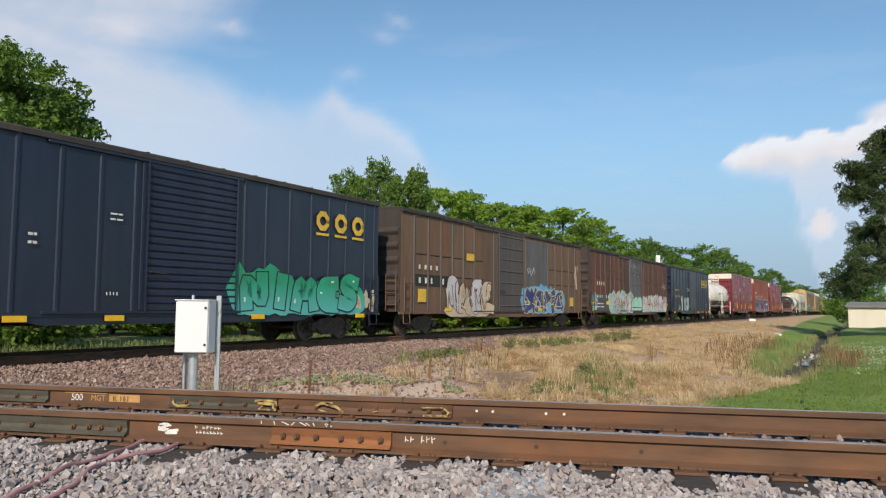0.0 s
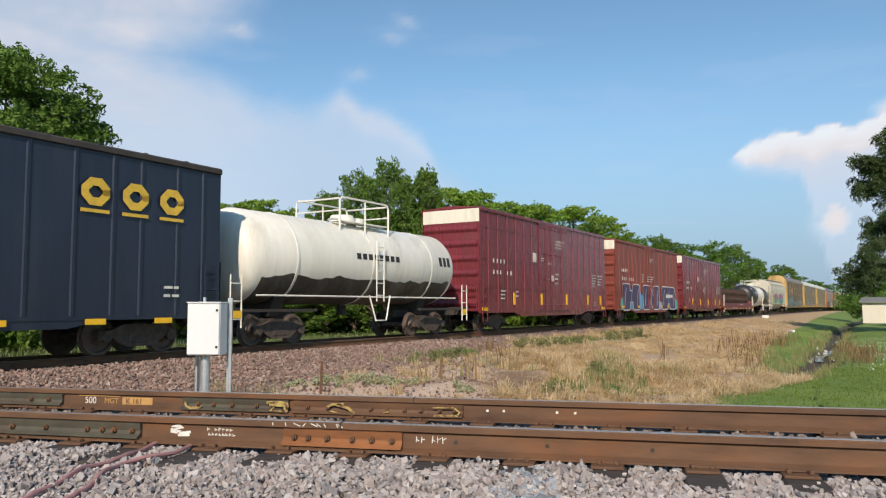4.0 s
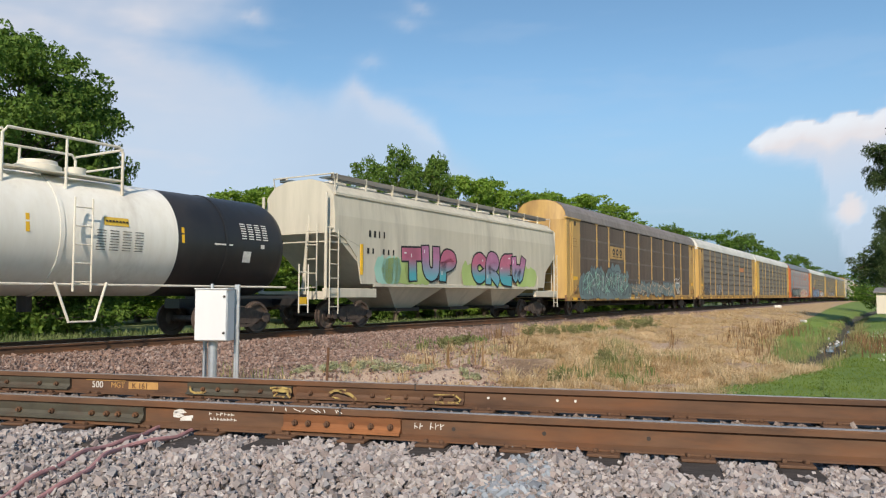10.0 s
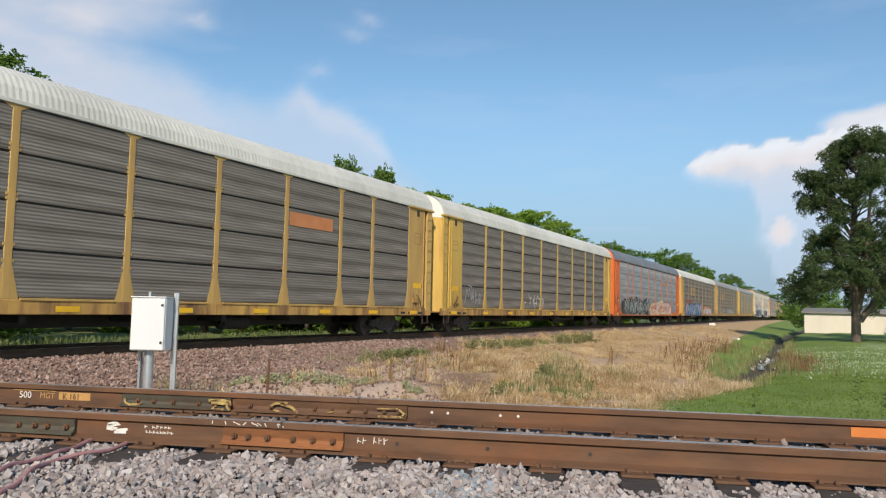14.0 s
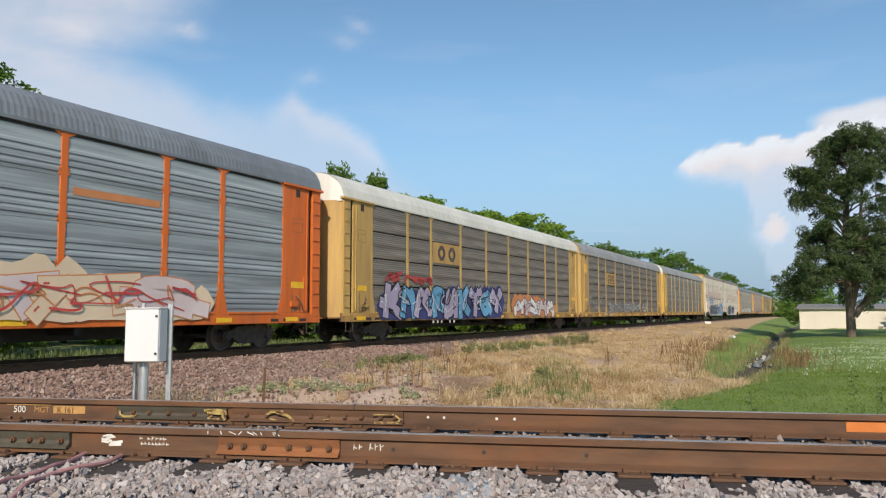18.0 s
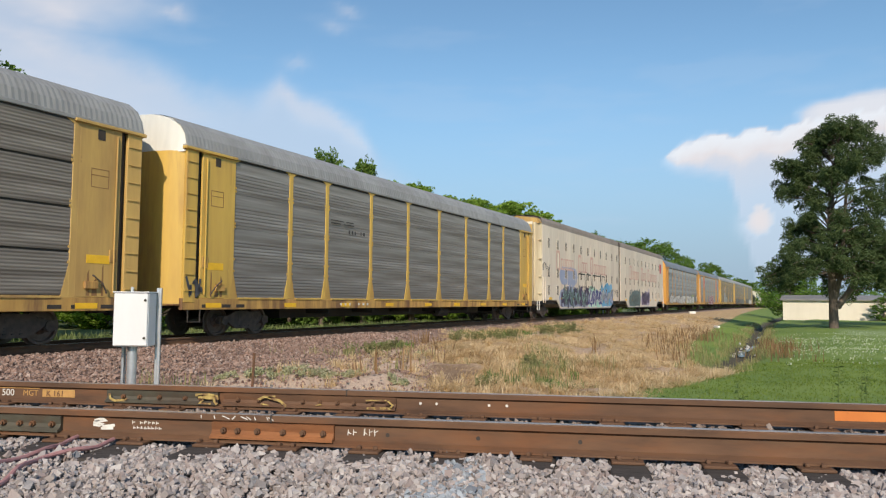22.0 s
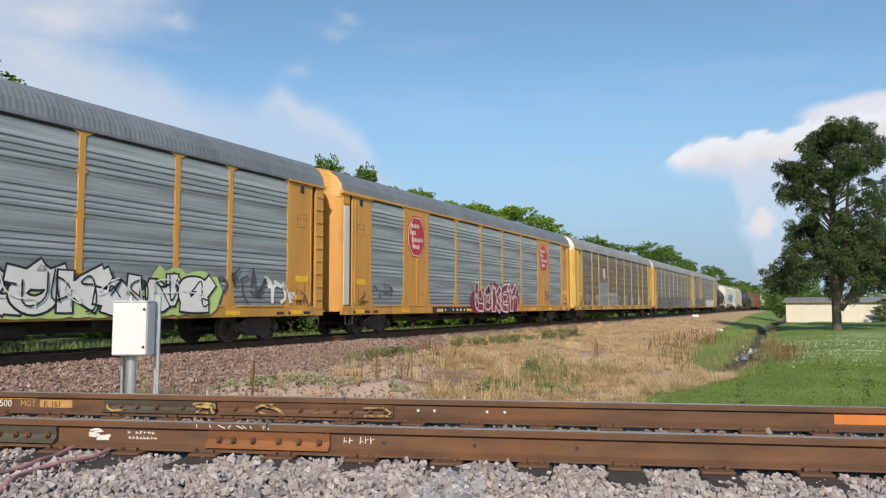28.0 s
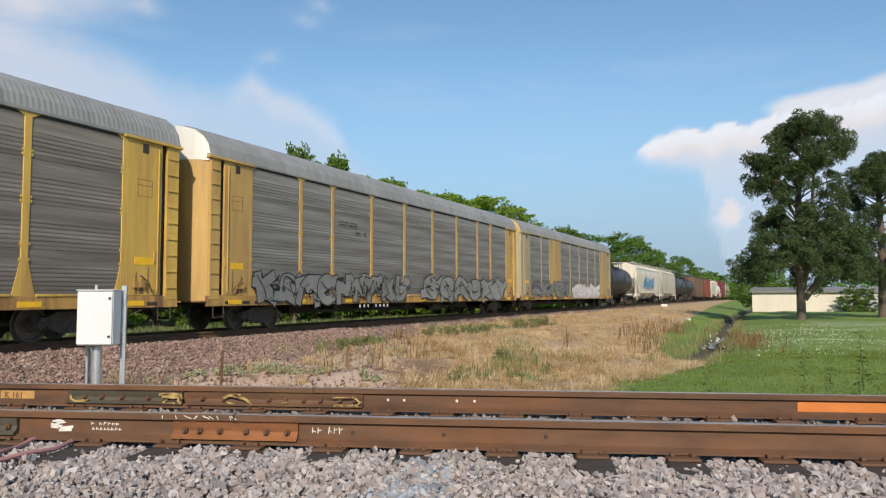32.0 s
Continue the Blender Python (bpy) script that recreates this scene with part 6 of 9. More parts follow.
graffiti(k2, "*****", -6.8, -2.6, 0.66, 2.3, "slate", "black", "slate", "grey", 86, fat=0.3, rim=1.25), graffiti(k2, "***", -1.3, 2.3, 0.75, 2.2, "purple", "black", "lilac", "lilac", 87, fat=0.3, rim=1.25)
part("sign", Geo().box(8.6, 9.5, -1.515, -1.505, 4.3, 5.3), P_SIGN, k2, "small red emblem")


# ---- tank cars, hoppers, flat car ----
def tank_car(label, u0, u1, r, zc, bands, rail_mat, coup=0.9, name="tank_car", ladder_at=0.0, platform=True):
    """bands: (fraction along, material) from the first end."""
    c, half = (u0 + u1) / 2, (u1 - u0) / 2
    car = thing(name, label, "tank car", "cars of the freight train")
    CARS.append((car, c))
    dome = [(0.0, 0.02), (0.02, 0.35), (0.08, 0.62), (0.18, 0.82), (0.32, 0.94), (0.5, 1.0)]
    left = [(-half + a * r * 0.9, b * r) for a, b in dome]
    right = [(half - a * r * 0.9, b * r) for a, b in reversed(dome)]
    cuts = [b[0] for b in bands] + [1.0]
    for (f0, m_), f1 in zip(bands, cuts[1:]):
        xa, xb = -half + 2 * half * f0, -half + 2 * half * f1
        prof = ([p for p in left] if f0 == 0 else [(xa, r)]) + ([p for p in right] if f1 == 1.0 else [(xb, r)])
        part("tank_shell", Geo().lathe(prof, 48, "x", (0, 0, zc)), m_, car, smooth=True)
    for f in (0.18, 0.5, 0.82):
        x = -half + 2 * half * f
        part("tank_band", Geo().lathe([(x - 0.05, r + 0.004), (x - 0.05, r + 0.018), (x + 0.05, r + 0.018), (x + 0.05, r + 0.004)], 48, "x", (0, 0, zc)), bands[min(len(bands) - 1, int(f * len(bands)))][1], car)
    part("manway", Geo().lathe([(0, 0.02), (0, 0.5), (0.22, 0.5), (0.26, 0.42), (0.34, 0.4), (0.36, 0.05)], 24, "z", (ladder_at, 0, zc + r - 0.05)), rail_mat, car, smooth=True)
    part("valve_housing", Geo().lathe([(0, 0.02), (0, 0.24), (0.3, 0.24), (0.34, 0.05)], 16, "z", (ladder_at + 0.9, 0, zc + r - 0.05)), rail_mat, car, smooth=True)
    if platform:
        x0, x1 = ladder_at - 1.3, ladder_at + 1.5
        top = zc + r
        for y in (-0.95, 0.95):
            part("platform_rail", Geo().tube([(x0, y, top - 0.4), (x0, y, top + 0.62), (x0 + 0.1, y, top + 0.75), (x1 - 0.1, y, top + 0.75), (x1, y, top + 0.62), (x1, y, top - 0.4)], 0.035, 8), rail_mat, car)
            part("rail_post", Geo().cyl(((x0 + x1) / 2, y, top - 0.4), ((x0 + x1) / 2, y, top + 0.75), 0.03, 6), rail_mat, car)
        for x in (x0, x1):
            part("platform_rail", Geo().tube([(x, -0.95, top + 0.3), (x, 0.95, top + 0.3)], 0.025, 6), rail_mat, car)
            part("platform_rail", Geo().tube([(x, -0.93, top + 0.7), (x, 0.93, top + 0.7)], 0.03, 6), rail_mat, car)
        part("platform", Geo().box(x0, x1, -0.95, -0.5, top - 0.06, top - 0.02), rail_mat, car)
    ladder(car, ladder_at + 0.2, -r - 0.12, zc - r + 0.1, zc + 0.75, "x", 0.42, rail_mat)
    part("step_frame", Geo().tube([(ladder_at - 0.4, -r - 0.1, zc - r + 0.3), (ladder_at - 0.1, -r - 0.15, zc - r - 0.55), (ladder_at + 0.5, -r - 0.15, zc - r - 0.55), (ladder_at + 0.8, -r - 0.1, zc - r + 0.3)], 0.03), rail_mat, car)
    part("hand_rail", Geo().cyl((-half + 0.4, -1.42, zc - r + 0.25), (half - 0.4, -1.42, zc - r + 0.25), 0.028, 6), rail_mat, car)
    under = bands[0][1] if bands[0][1] is P_TANKB else M_DARK
    for s in (-1, 1):
        part("saddle", Geo().prism([(-0.9, zc - r * 0.75), (0.9, zc - r * 0.75), (0.6, 0.85), (-0.6, 0.85)], s * (half - 1.95) - 0.25, s * (half - 1.95) + 0.25, "x"), under, car)
        part("stub_sill", Geo().box(*sorted((s * (half - 3.2), s * (half + 0.45))), -0.3, 0.3, 0.72, 0.98), under, car)
        part("end_sill", Geo().box(*sorted((s * (half + 0.2), s * (half + 0.5))), -1.42, 1.42, 0.78, 1.1), under, car)
        part("side_walk", Geo().box(*sorted((s * (half - 3.0), s * (half + 0.3))), -1.42, -1.30, 0.98, 1.06), under, car)
    for s in (-1, 1):
        ladder(car, s * (half + 0.36), -1.42, 0.55, 2.0, "x", 0.4, rail_mat, "end_ladder")
        part("reflector", Geo().box(*sorted((s * (half + 0.15), s * (half + 0.48))), -1.44, -1.43, 0.82, 1.02), P_REFL, car, "yellow reflector")
    part("outlet_valve", Geo().cyl((0, 0, zc - r - 0.35), (0, 0, zc - r + 0.05), 0.16, 12), M_DARK, car)
    running_gear(car, half, 1.75, half + coup)
    return car


def wrap_bars(car, x0, x1, ang0, ang1, n, r, zc, material):
    """Lettering bars lying on a tank's near side."""
    g = Geo()
    w = (x1 - x0) / n
    for i in range(n):
        a, b = x0 + w * (i + 0.15), x0 + w * (i + 0.85)
        pts = []
        for an in (ang0, ang1):
            pts.append((-(r + 0.012) * math.cos(an), zc + (r + 0.012) * math.sin(an)))
        (y0, z0), (y1, z1) = pts
        g.add([(a, y0, z0), (b, y0, z0), (b, y1, z1), (a, y1, z1)], [(0, 1, 2, 3)])
    part("lettering", g.mesh("lettering", material, fix=False), None, car)


def grime(car, half, r, zc, material, top, seed):
    """Darker colour over the lower half of a tank, with a ragged upper edge."""
    g, n = Geo(), 60
    vs = []
    for k in range(n + 1):
        x = -half + 0.75 + (2 * half - 1.5) * k / n
        t = top + 0.10 * noise.noise((x * 0.9, seed, 0)) + 0.06 * noise.noise((x * 3.1, seed, 4.0))
        vs += [(x, -(r + 0.004) * math.cos(a), zc + (r + 0.004) * math.sin(a)) for a in [t + (-1.5 - t) * j / 10 for j in range(11)]]
    g.add(vs, [(k * 11 + j, (k + 1) * 11 + j, (k + 1) * 11 + j + 1, k * 11 + j + 1) for k in range(n) for j in range(10)])
    part("grime", g.mesh("grime", material, True, False), None, car, "black-brown colour on the lower half")


tk1 = tank_car("white tank car with black-brown lower half", 77.7, 89.6, 1.42, 2.62, [(0, P_TANKW)], P_TANKW, 0.9)
grime(tk1, 5.95, 1.42, 2.62, paint("tank_lower_brown", (0.06, 0.048, 0.038), (0.10, 0.08, 0.062), (0.20, 0.165, 0.125), 0.8, 0.5, 0.75), -0.42, 3)
wrap_bars(tk1, -1.0, 1.6, 0.06, 0.2, 8, 1.42, 2.62, P_LETTERB)
wrap_bars(tk1, 4.3, 5.2, 0.05, 0.3, 3, 1.42, 2.62, P_LETTERB)
tk2 = tank_car("black tank car with a broad white band", 165.3, 179.6, 1.38, 2.43, [(0, P_TANKB), (0.33, P_TANKW), (0.71, P_TANKB)], P_CREAM, 0.85, ladder_at=0.2)
wrap_bars(tk2, -4.6, -2.75, 0.20, 0.34, 9, 1.38, 2.43, P_LETTER), wrap_bars(tk2, -4.5, -2.9, 0.08, 0.12, 11, 1.38, 2.43, P_LETTER), wrap_bars(tk2, -4.4, -3.0, 0.02, 0.05, 11, 1.38, 2.43, P_LETTER)
wrap_bars(tk2, -6.7, -5.5, 0.66, 0.76, 9, 1.38, 2.43, P_LETTER), wrap_bars(tk2, -6.7, -5.9, 0.56, 0.59, 6, 1.38, 2.43, P_LETTER)
for k in range(7):
    wrap_bars(tk2, 5.05, 6.1, 0.12 + 0.05 * k, 0.142 + 0.05 * k, 4, 1.38, 2.43, P_LETTER)
for k in range(8):
    wrap_bars(tk2, 0.75, 2.05, -0.25 + 0.045 * k, -0.238 + 0.045 * k, 4, 1.38, 2.43, P_LETTERB)
wrap_bars(tk2, 5.1, 5.5, -0.34, -0.12, 1, 1.38, 2.43, P_LETTER), wrap_bars(tk2, 5.75, 5.95, -0.05, 0.03, 1, 1.38, 2.43, P_LETTER), wrap_bars(tk2, 4.0, 4.9, -0.03, 0.0, 1, 1.38, 2.43, P_LETTER)
for x_ in (-2.6, -0.75, 3.15):
    wrap_bars(tk2, x_ - 0.06, x_ + 0.06, -0.04, 0.24, 1, 1.38, 2.43, P_REFL)
wrap_bars(tk2, 0.85, 1.75, 0.16, 0.30, 1, 1.38, 2.43, P_LETTERY), wrap_bars(tk2, 1.0, 1.6, 0.215, 0.245, 7, 1.395, 2.43, P_LETTERB)


def hopper_car(label, u0, u1, body, coup=0.9, graf=None, name="covered_hopper"):
    c, half = (u0 + u1) / 2, (u1 - u0) / 2
    car = thing(name, label, "hopper car", "cars of the freight train")
    CARS.append((car, c))
    z0, z1 = 1.45, 4.3
    # curved sides and roof as one section, cut back at the ends above the bogies
    sec = [(-1.44, z0), (-1.50, 2.4), (-1.50, 3.6), (-1.42, z1), (-1.10, 4.62), (-0.5, 4.80), (0.5, 4.80), (1.10, 4.62), (1.42, z1), (1.50, 3.6), (1.50, 2.4), (1.44, z0)]
    n = len(sec)
    xs = [-half + 0.35, -half + 2.5, half - 2.5, half - 0.35]
    g = Geo()
    vs = []
    for x in xs:
        cut = abs(x) > half - 1
        for y, z in sec:
            zz = z if not cut else max(z, 3.05)
            vs.append((x, y, zz))
    fs = [(k * n + i, (k + 1) * n + i, (k + 1) * n + i + 1, k * n + i + 1) for k in range(3) for i in range(n - 1)]
    fs += [(k * n, k * n + n - 1, (k + 1) * n + n - 1, (k + 1) * n) for k in range(3)]
    fs += [tuple(range(n)), tuple(range(3 * n, 4 * n))]
    g.add(vs, fs)
    part("hopper_body", g, body, car)
    for s in (-1, 1):
        part("side_sheet", Geo().prism([(s * (half - 2.5), z0), (s * (half - 1.7), z0), (s * (half - 1.5), 2.3), (s * (half - 0.9), 2.85), (s * (half - 0.4), 3.06), (s * (half - 2.5), 3.06)], -1.492, -1.46, "y"), body, car)
        part("slope_sheet", Geo().prism([(s * (half - 2.6), 1.4), (s * (half - 0.35), 3.1), (s * (half - 0.4), 3.18), (s * (half - 2.7), 1.5)], -1.4, 1.4, "y"), body, car)
        part("end_frame", Geo().box(*sorted((s * (half - 0.1), s * (half + 0.02))), -1.4, 1.4, 0.95, 1.2).cyl((s * (half - 0.1), -1.35, 1.1), (s * (half - 0.1), -1.35, 4.3), 0.05, 8).cyl(
            (s * (half - 0.1), 1.35, 1.1), (s * (half - 0.1), 1.35, 4.3), 0.05, 8).cyl((s * (half - 0.1), -0.4, 1.1), (s * (half - 0.4), -0.4, 3.7), 0.05, 8), body, car)
        ladder(car, s * (half - 0.32), -1.5, 0.5, 3.15, "x", 0.42, body)
        part("cage_rail", Geo().tube([(s * (half - 0.1), -1.35, 3.2), (s * (half - 0.5), -1.47, 3.18), (s * (half - 1.0), -1.48, 3.05)], 0.03), body, car)
        part("cage_rail", Geo().tube([(s * (half - 0.1), 1.35, 2.75), (s * (half - 0.1), -1.35, 2.75), (s * (half - 1.0), -1.48, 2.75)], 0.025), body, car)
        ladder(car, s * (half + 0.06), -0.9, 1.1, 3.3, "y", 0.44, body, "end_ladder")
        part("sill", Geo().bbox(*sorted((s * (half - 2.6), s * half)), -1.46, -1.3, 1.0, 1.3, 0.015), body, car)
        part("end_platform", Geo().box(*sorted((s * (half - 1.6), s * half)), -1.3, 1.3, 1.0, 1.06), M_DARK, car)
        part("roof_hand_rail", Geo().tube([(s * (half - 0.6), -1.3, 4.35), (s * (half - 0.5), -1.3, 4.95), (s * (half - 0.5), 1.3, 4.95), (s * (half - 0.6), 1.3, 4.35)], 0.025), body, car)
    part("side_sill", Geo().bbox(-half + 2.4, half - 2.4, -1.50, -1.42, 1.36, 1.5, 0.012), body, car)
    part("eave_rib", Geo().bbox(-half + 0.4, half - 0.4, -1.47, -1.38, 4.24, 4.34, 0.012), body, car)
    # chutes
    for x in (-half * 0.42, 0, half * 0.42):
        g = Geo()
        g.add([(x - 1.9, -1.4, 1.42), (x + 1.9, -1.4, 1.42), (x + 1.9, 1.4, 1.42), (x - 1.9, 1.4, 1.42), (x - 0.55, -0.75, 0.62), (x + 0.55, -0.75, 0.62), (x + 0.55, 0.75, 0.62), (x - 0.55, 0.75, 0.62)],
              [(0, 1, 5, 4), (1, 2, 6, 5), (2, 3, 7, 6), (3, 0, 4, 7), (4, 5, 6, 7)])
        ch = part("chute", g, body, car)
        part("outlet_gate", Geo().box(x - 0.75, x + 0.75, -0.95, 0.95, 0.5, 0.62), M_DARK, ch)
    # running boards, hatches
    for y in (-0.85, 0.85):
        rb = part("running_board", Geo().box(-half + 0.6, half - 0.6, y - 0.25, y + 0.25, 4.86, 4.9), M_STEEL, car)
        g = Geo()
        k = -half + 0.9
        while k < half - 0.6:
            g.box(k - 0.02, k + 0.02, y - 0.27 if y < 0 else y + 0.2, y - 0.2 if y < 0 else y + 0.27, 4.62, 5.02)
            k += 1.55
        part("board_bracket", g, body, rb)
        part("board_edge", Geo().box(-half + 0.6, half - 0.6, y - 0.262 if y < 0 else y + 0.25, y - 0.25 if y < 0 else y + 0.262, 4.84, 4.99), P_GALVD, rb)
    for k in range(9):
        x = -half + 2 + (2 * half - 4) * k / 8
        part("roof_hatch", Geo().bbox(x - 0.4, x + 0.4, -0.3, 0.3, 4.78, 4.93, 0.03), body, car)
    running_gear(car, half, 1.75, half + coup)
    return car


hop = hopper_car("pale grey covered hopper with pink and teal graffiti", 180.93, 198.9, P_HOPPER)
graffiti(hop, "TUP CREW", -4.9, 4.9, 1.45, 3.0, "pink_to_teal", "black", None, "white", 91, fat=0.37, second="lilac_to_pink", y=-1.509, rim=1.3)
for a, b, cn, sd in ((-6.6, -5.0, "mint", 1), (-6.2, -4.0, "lime", 2), (-4.8, -3.0, "lime", 5), (-0.8, 0.6, "lime", 3), (4.0, 6.4, "lime", 4), (0.4, 3.6, "lime", 6)):
    g = Geo()
    blob(g, a, b, 1.45, 2.5, -1.507, random.Random(sd), 0.4, 14)
    part("graffiti_cloud", g.mesh("graffiti_cloud", SPRAY[cn], fix=False), None, hop)
bars(hop, -6.95, -5.85, 2.95, 3.3, 4, P_LETTERB, seed=2), bars(hop, -7.05, -5.3, 2.4, 2.7, 6, P_LETTERB, seed=6)
part("reflector", Geo().box(-7.35, -7.22, -1.52, -1.5, 1.75, 2.75), P_REFL, hop, "upright yellow stripe")

# flat car with spare wheels
flat = thing("flat_car", "faded maroon flat car loaded with railway wheelsets", "flat car", "cars of the freight train")
FLAT_C = 155.0
CARS.append((flat, FLAT_C))
part("deck", Geo().bbox(-9.5, 9.5, -1.5, 1.5, 1.0, 1.14, 0.015), P_FLAT, flat)
part("side_sill", Geo().bbox(-9.5, 9.5, -1.50, -1.42, 0.72, 1.0, 0.012), P_FLAT, flat)
part("side_sill", Geo().bbox(-9.5, 9.5, 1.42, 1.50, 0.72, 1.0, 0.012), P_FLAT, flat)
for k in range(14):
    part("stake_pocket", Geo().bbox(-8.85 + k * 1.37, -8.65 + k * 1.37, -1.55, -1.49, 0.90, 1.04, 0.012), P_FLAT, flat)
part("load_rail", Geo().bbox(-8.7, 8.7, -1.36, -1.22, 1.14, 1.42, 0.012), P_FLAT, flat)
part("load_rail", Geo().bbox(-8.7, 8.7, 1.22, 1.36, 1.14, 1.42, 0.012), P_FLAT, flat)
for s in (-1, 1):
    ladder(flat, s * 9.25, -1.46, 0.5, 2.3, "x", 0.45, P_CREAM, "end_ladder")
    part("end_stop", Geo().bbox(*sorted((s * 8.75, s * 8.95)), -1.4, 1.4, 1.14, 1.75, 0.02), P_FLAT, flat)
    part("brake_stand", Geo().cyl((s * 9.3, 0.6, 1.1), (s * 9.3, 0.6, 2.0), 0.04, 8), P_CREAM, flat)
bars(flat, -5.0, -2.0, 0.78, 0.98, 9, P_LETTER), reflectors(flat, [-8.95, -6.4, -1.75, 0.15, 2.0, 4.2, 6.55, 9.2], 0.745, None, 0.42, 0.13, -1.512)
bars(flat, 1.2, 3.0, 1.2, 1.32, 9, P_LETTER, 1, y=-1.37), bars(flat, 6.6, 7.1, 0.8, 1.0, 3, P_LETTER, 2)
part("deck_edge", Geo().box(-9.5, 9.5, -1.52, -1.5, 1.03, 1.1), P_FLAT, flat)
under_gear(flat, 9.5, 0.62), running_gear(flat, 9.5, 1.9, 10.35)
M_SPARE = mat("rusty_wheel", (0.072, 0.042, 0.030), (0.045, 0.028, 0.021), 5.0, 0.8, 0.0, 0.002, (1, 1, 1), (0.09, 0.045, 0.028), 1.5)
spare = Geo()
spare.cyl((0, -0.95, 0), (0, 0.95, 0), 0.085, 10)
for s_ in (-1, 1):
    spare.lathe([(s_ * a, r) for a, r in [(0.62, 0.10), (0.64, 0.16), (0.70, 0.20), (0.70, 0.34), (0.665, 0.36), (0.665, 0.475), (0.695, 0.475), (0.705, WHEEL_R), (0.80, WHEEL_R - 0.01), (0.80, 0.40), (0.775, 0.385), (0.735, 0.33), (0.725, 0.20),
                                              (0.77, 0.14), (0.79, 0.09)]], 28, "y")
    spare.lathe([(s_ * 0.79, 0.085), (s_ * 0.875, 0.08), (s_ * 0.89, 0.065), (s_ * 0.89, 0.0)], 12, "y")
spare_mesh = spare.mesh("spare_wheelset", M_SPARE, True)
SPARES = []
for k in range(27):  # neighbours are shifted sideways, so that the wheels overlap
    SPARES.append((-8.05 + 0.62 * k, 0.22 if k % 2 else -0.26, 1.42 + WHEEL_R))
for k in range(26):
    SPARES.append((-8.05 + 0.62 * (k + 1), 0.20 if k % 2 else -0.24, 1.42 + WHEEL_R + 0.71))
for x, y, z in SPARES:
    w = thing("spare_wheelset", "rust-brown railway wheelset stacked on a flat car", "wheelset", "wheelsets on the flat car", geo=spare_mesh)
    LOADS.append((w, x, y, z))

# the far end of the train
tank_car("dirty black tank car", 597.9, 609.2, 1.5, 2.6, [(0, P_TANKB)], P_TANKB)
ht = hopper_car("off-white covered hopper with faded blue emblem", 611.2, 630.0, P_CREAM)
graffiti(ht, "****", -4, 4, 1.8, 3.4, "blue", "haze", None, None, 95, fat=0.3, y=-1.525)
hopper_car("cream painted steel covered hopper car", 631.8, 647.2, P_HOPPER)
for k, u in enumerate((648.9, 664.0)):
    tank_car("long dark tank car", u, u + 13.4, 1.5, 2.6, [(0, P_TANKB)], P_TANKB)
boxcar("brown steel box car far along the train", 679.5, 696.0, 4.75, P_BROWN, grid(-7.4, 7.4, 14), (-1.5, 1.5))
boxcar("reddish steel box car far along the train", 698.0, 714.4, 4.75, P_RED, grid(-7.4, 7.4, 14), (-1.5, 1.5))
hopper_car("pale covered hopper far along the train", 716.3, 734.0, P_CREAM)
tank_car("white tank car far along the train", 735.9, 748.5, 1.45, 2.6, [(0, P_TANKW)], P_TANKW)
boxcar("maroon steel box car far along the train", 750.4, 768.0, 5.2, P_MAROON, grid(-8, 8, 14), (-1.5, 1.5))
hopper_car("grey covered hopper far along the train", 770.0, 788.5, P_HOPPER)
tank_car("black tank car far along the train", 790.4, 803.5, 1.5, 2.6, [(0, P_TANKB)], P_TANKB)
boxcar("navy steel box car at the end of the train", 805.5, 822.0, 4.75, P_NAVY, grid(-7.4, 7.4, 14), (-1.5, 1.5))

# ---- near track: ties, plates, joint bars, marks ----
M_BARG = mat("joint_bar_greenish", (0.085, 0.078, 0.055), (0.055, 0.048, 0.036), 5.0, 0.7, 0, 0.001, (1, 1, 1), (0.075, 0.035, 0.018), 2.0)
M_BARO = mat("joint_bar_orange_rust", (0.29, 0.115, 0.042), (0.18, 0.072, 0.03), 5.0, 0.85, 0, 0.001, (0.5, 1, 2), (0.11, 0.05, 0.025), 2.0)
M_ORANGE = mat("orange_mark_paint", (0.62, 0.20, 0.04), (0.52, 0.16, 0.035), 4.0, 0.6, 0, 0, (1, 1, 1), (0.2, 0.08, 0.03), 3.0, 0.6, 0.8)
M_CHALK = mat("white_mark_paint", (0.74, 0.72, 0.68), (0.6, 0.57, 0.52), 20.0, 0.8)
M_YMARK = mat("yellow_mark_paint", (0.52, 0.40, 0.13), (0.36, 0.24, 0.08), 14.0, 0.75, 0, 0, (1, 1, 1), (0.15, 0.08, 0.04), 16.0, 0.44, 0.58)
M_TAN = mat("tan_plate_paint", (0.52, 0.30, 0.10), (0.42, 0.23, 0.08), 12.0, 0.7, 0, 0, (1, 1, 1), (0.2, 0.1, 0.04), 8.0, 0.55, 0.75)

tie_mesh = Geo().bbox(-0.115, 0.115, -0.62, 2.13, -0.40, -0.200, 0.012).mesh("tie", M_TIE)
plate_mesh = Geo().bbox(-0.10, 0.10, -0.17, 0.17, -0.199, -0.180, 0.005).mesh("tie_plate", M_RAIL)
spike_mesh = Geo().bbox(-0.014, 0.014, -0.02, 0.02, -0.182, -0.157, 0.005).mesh("spike", M_RAIL)
rng = random.Random(4)
tie_xs = [0.38 + 0.548 * k for k in range(-34, 30)]
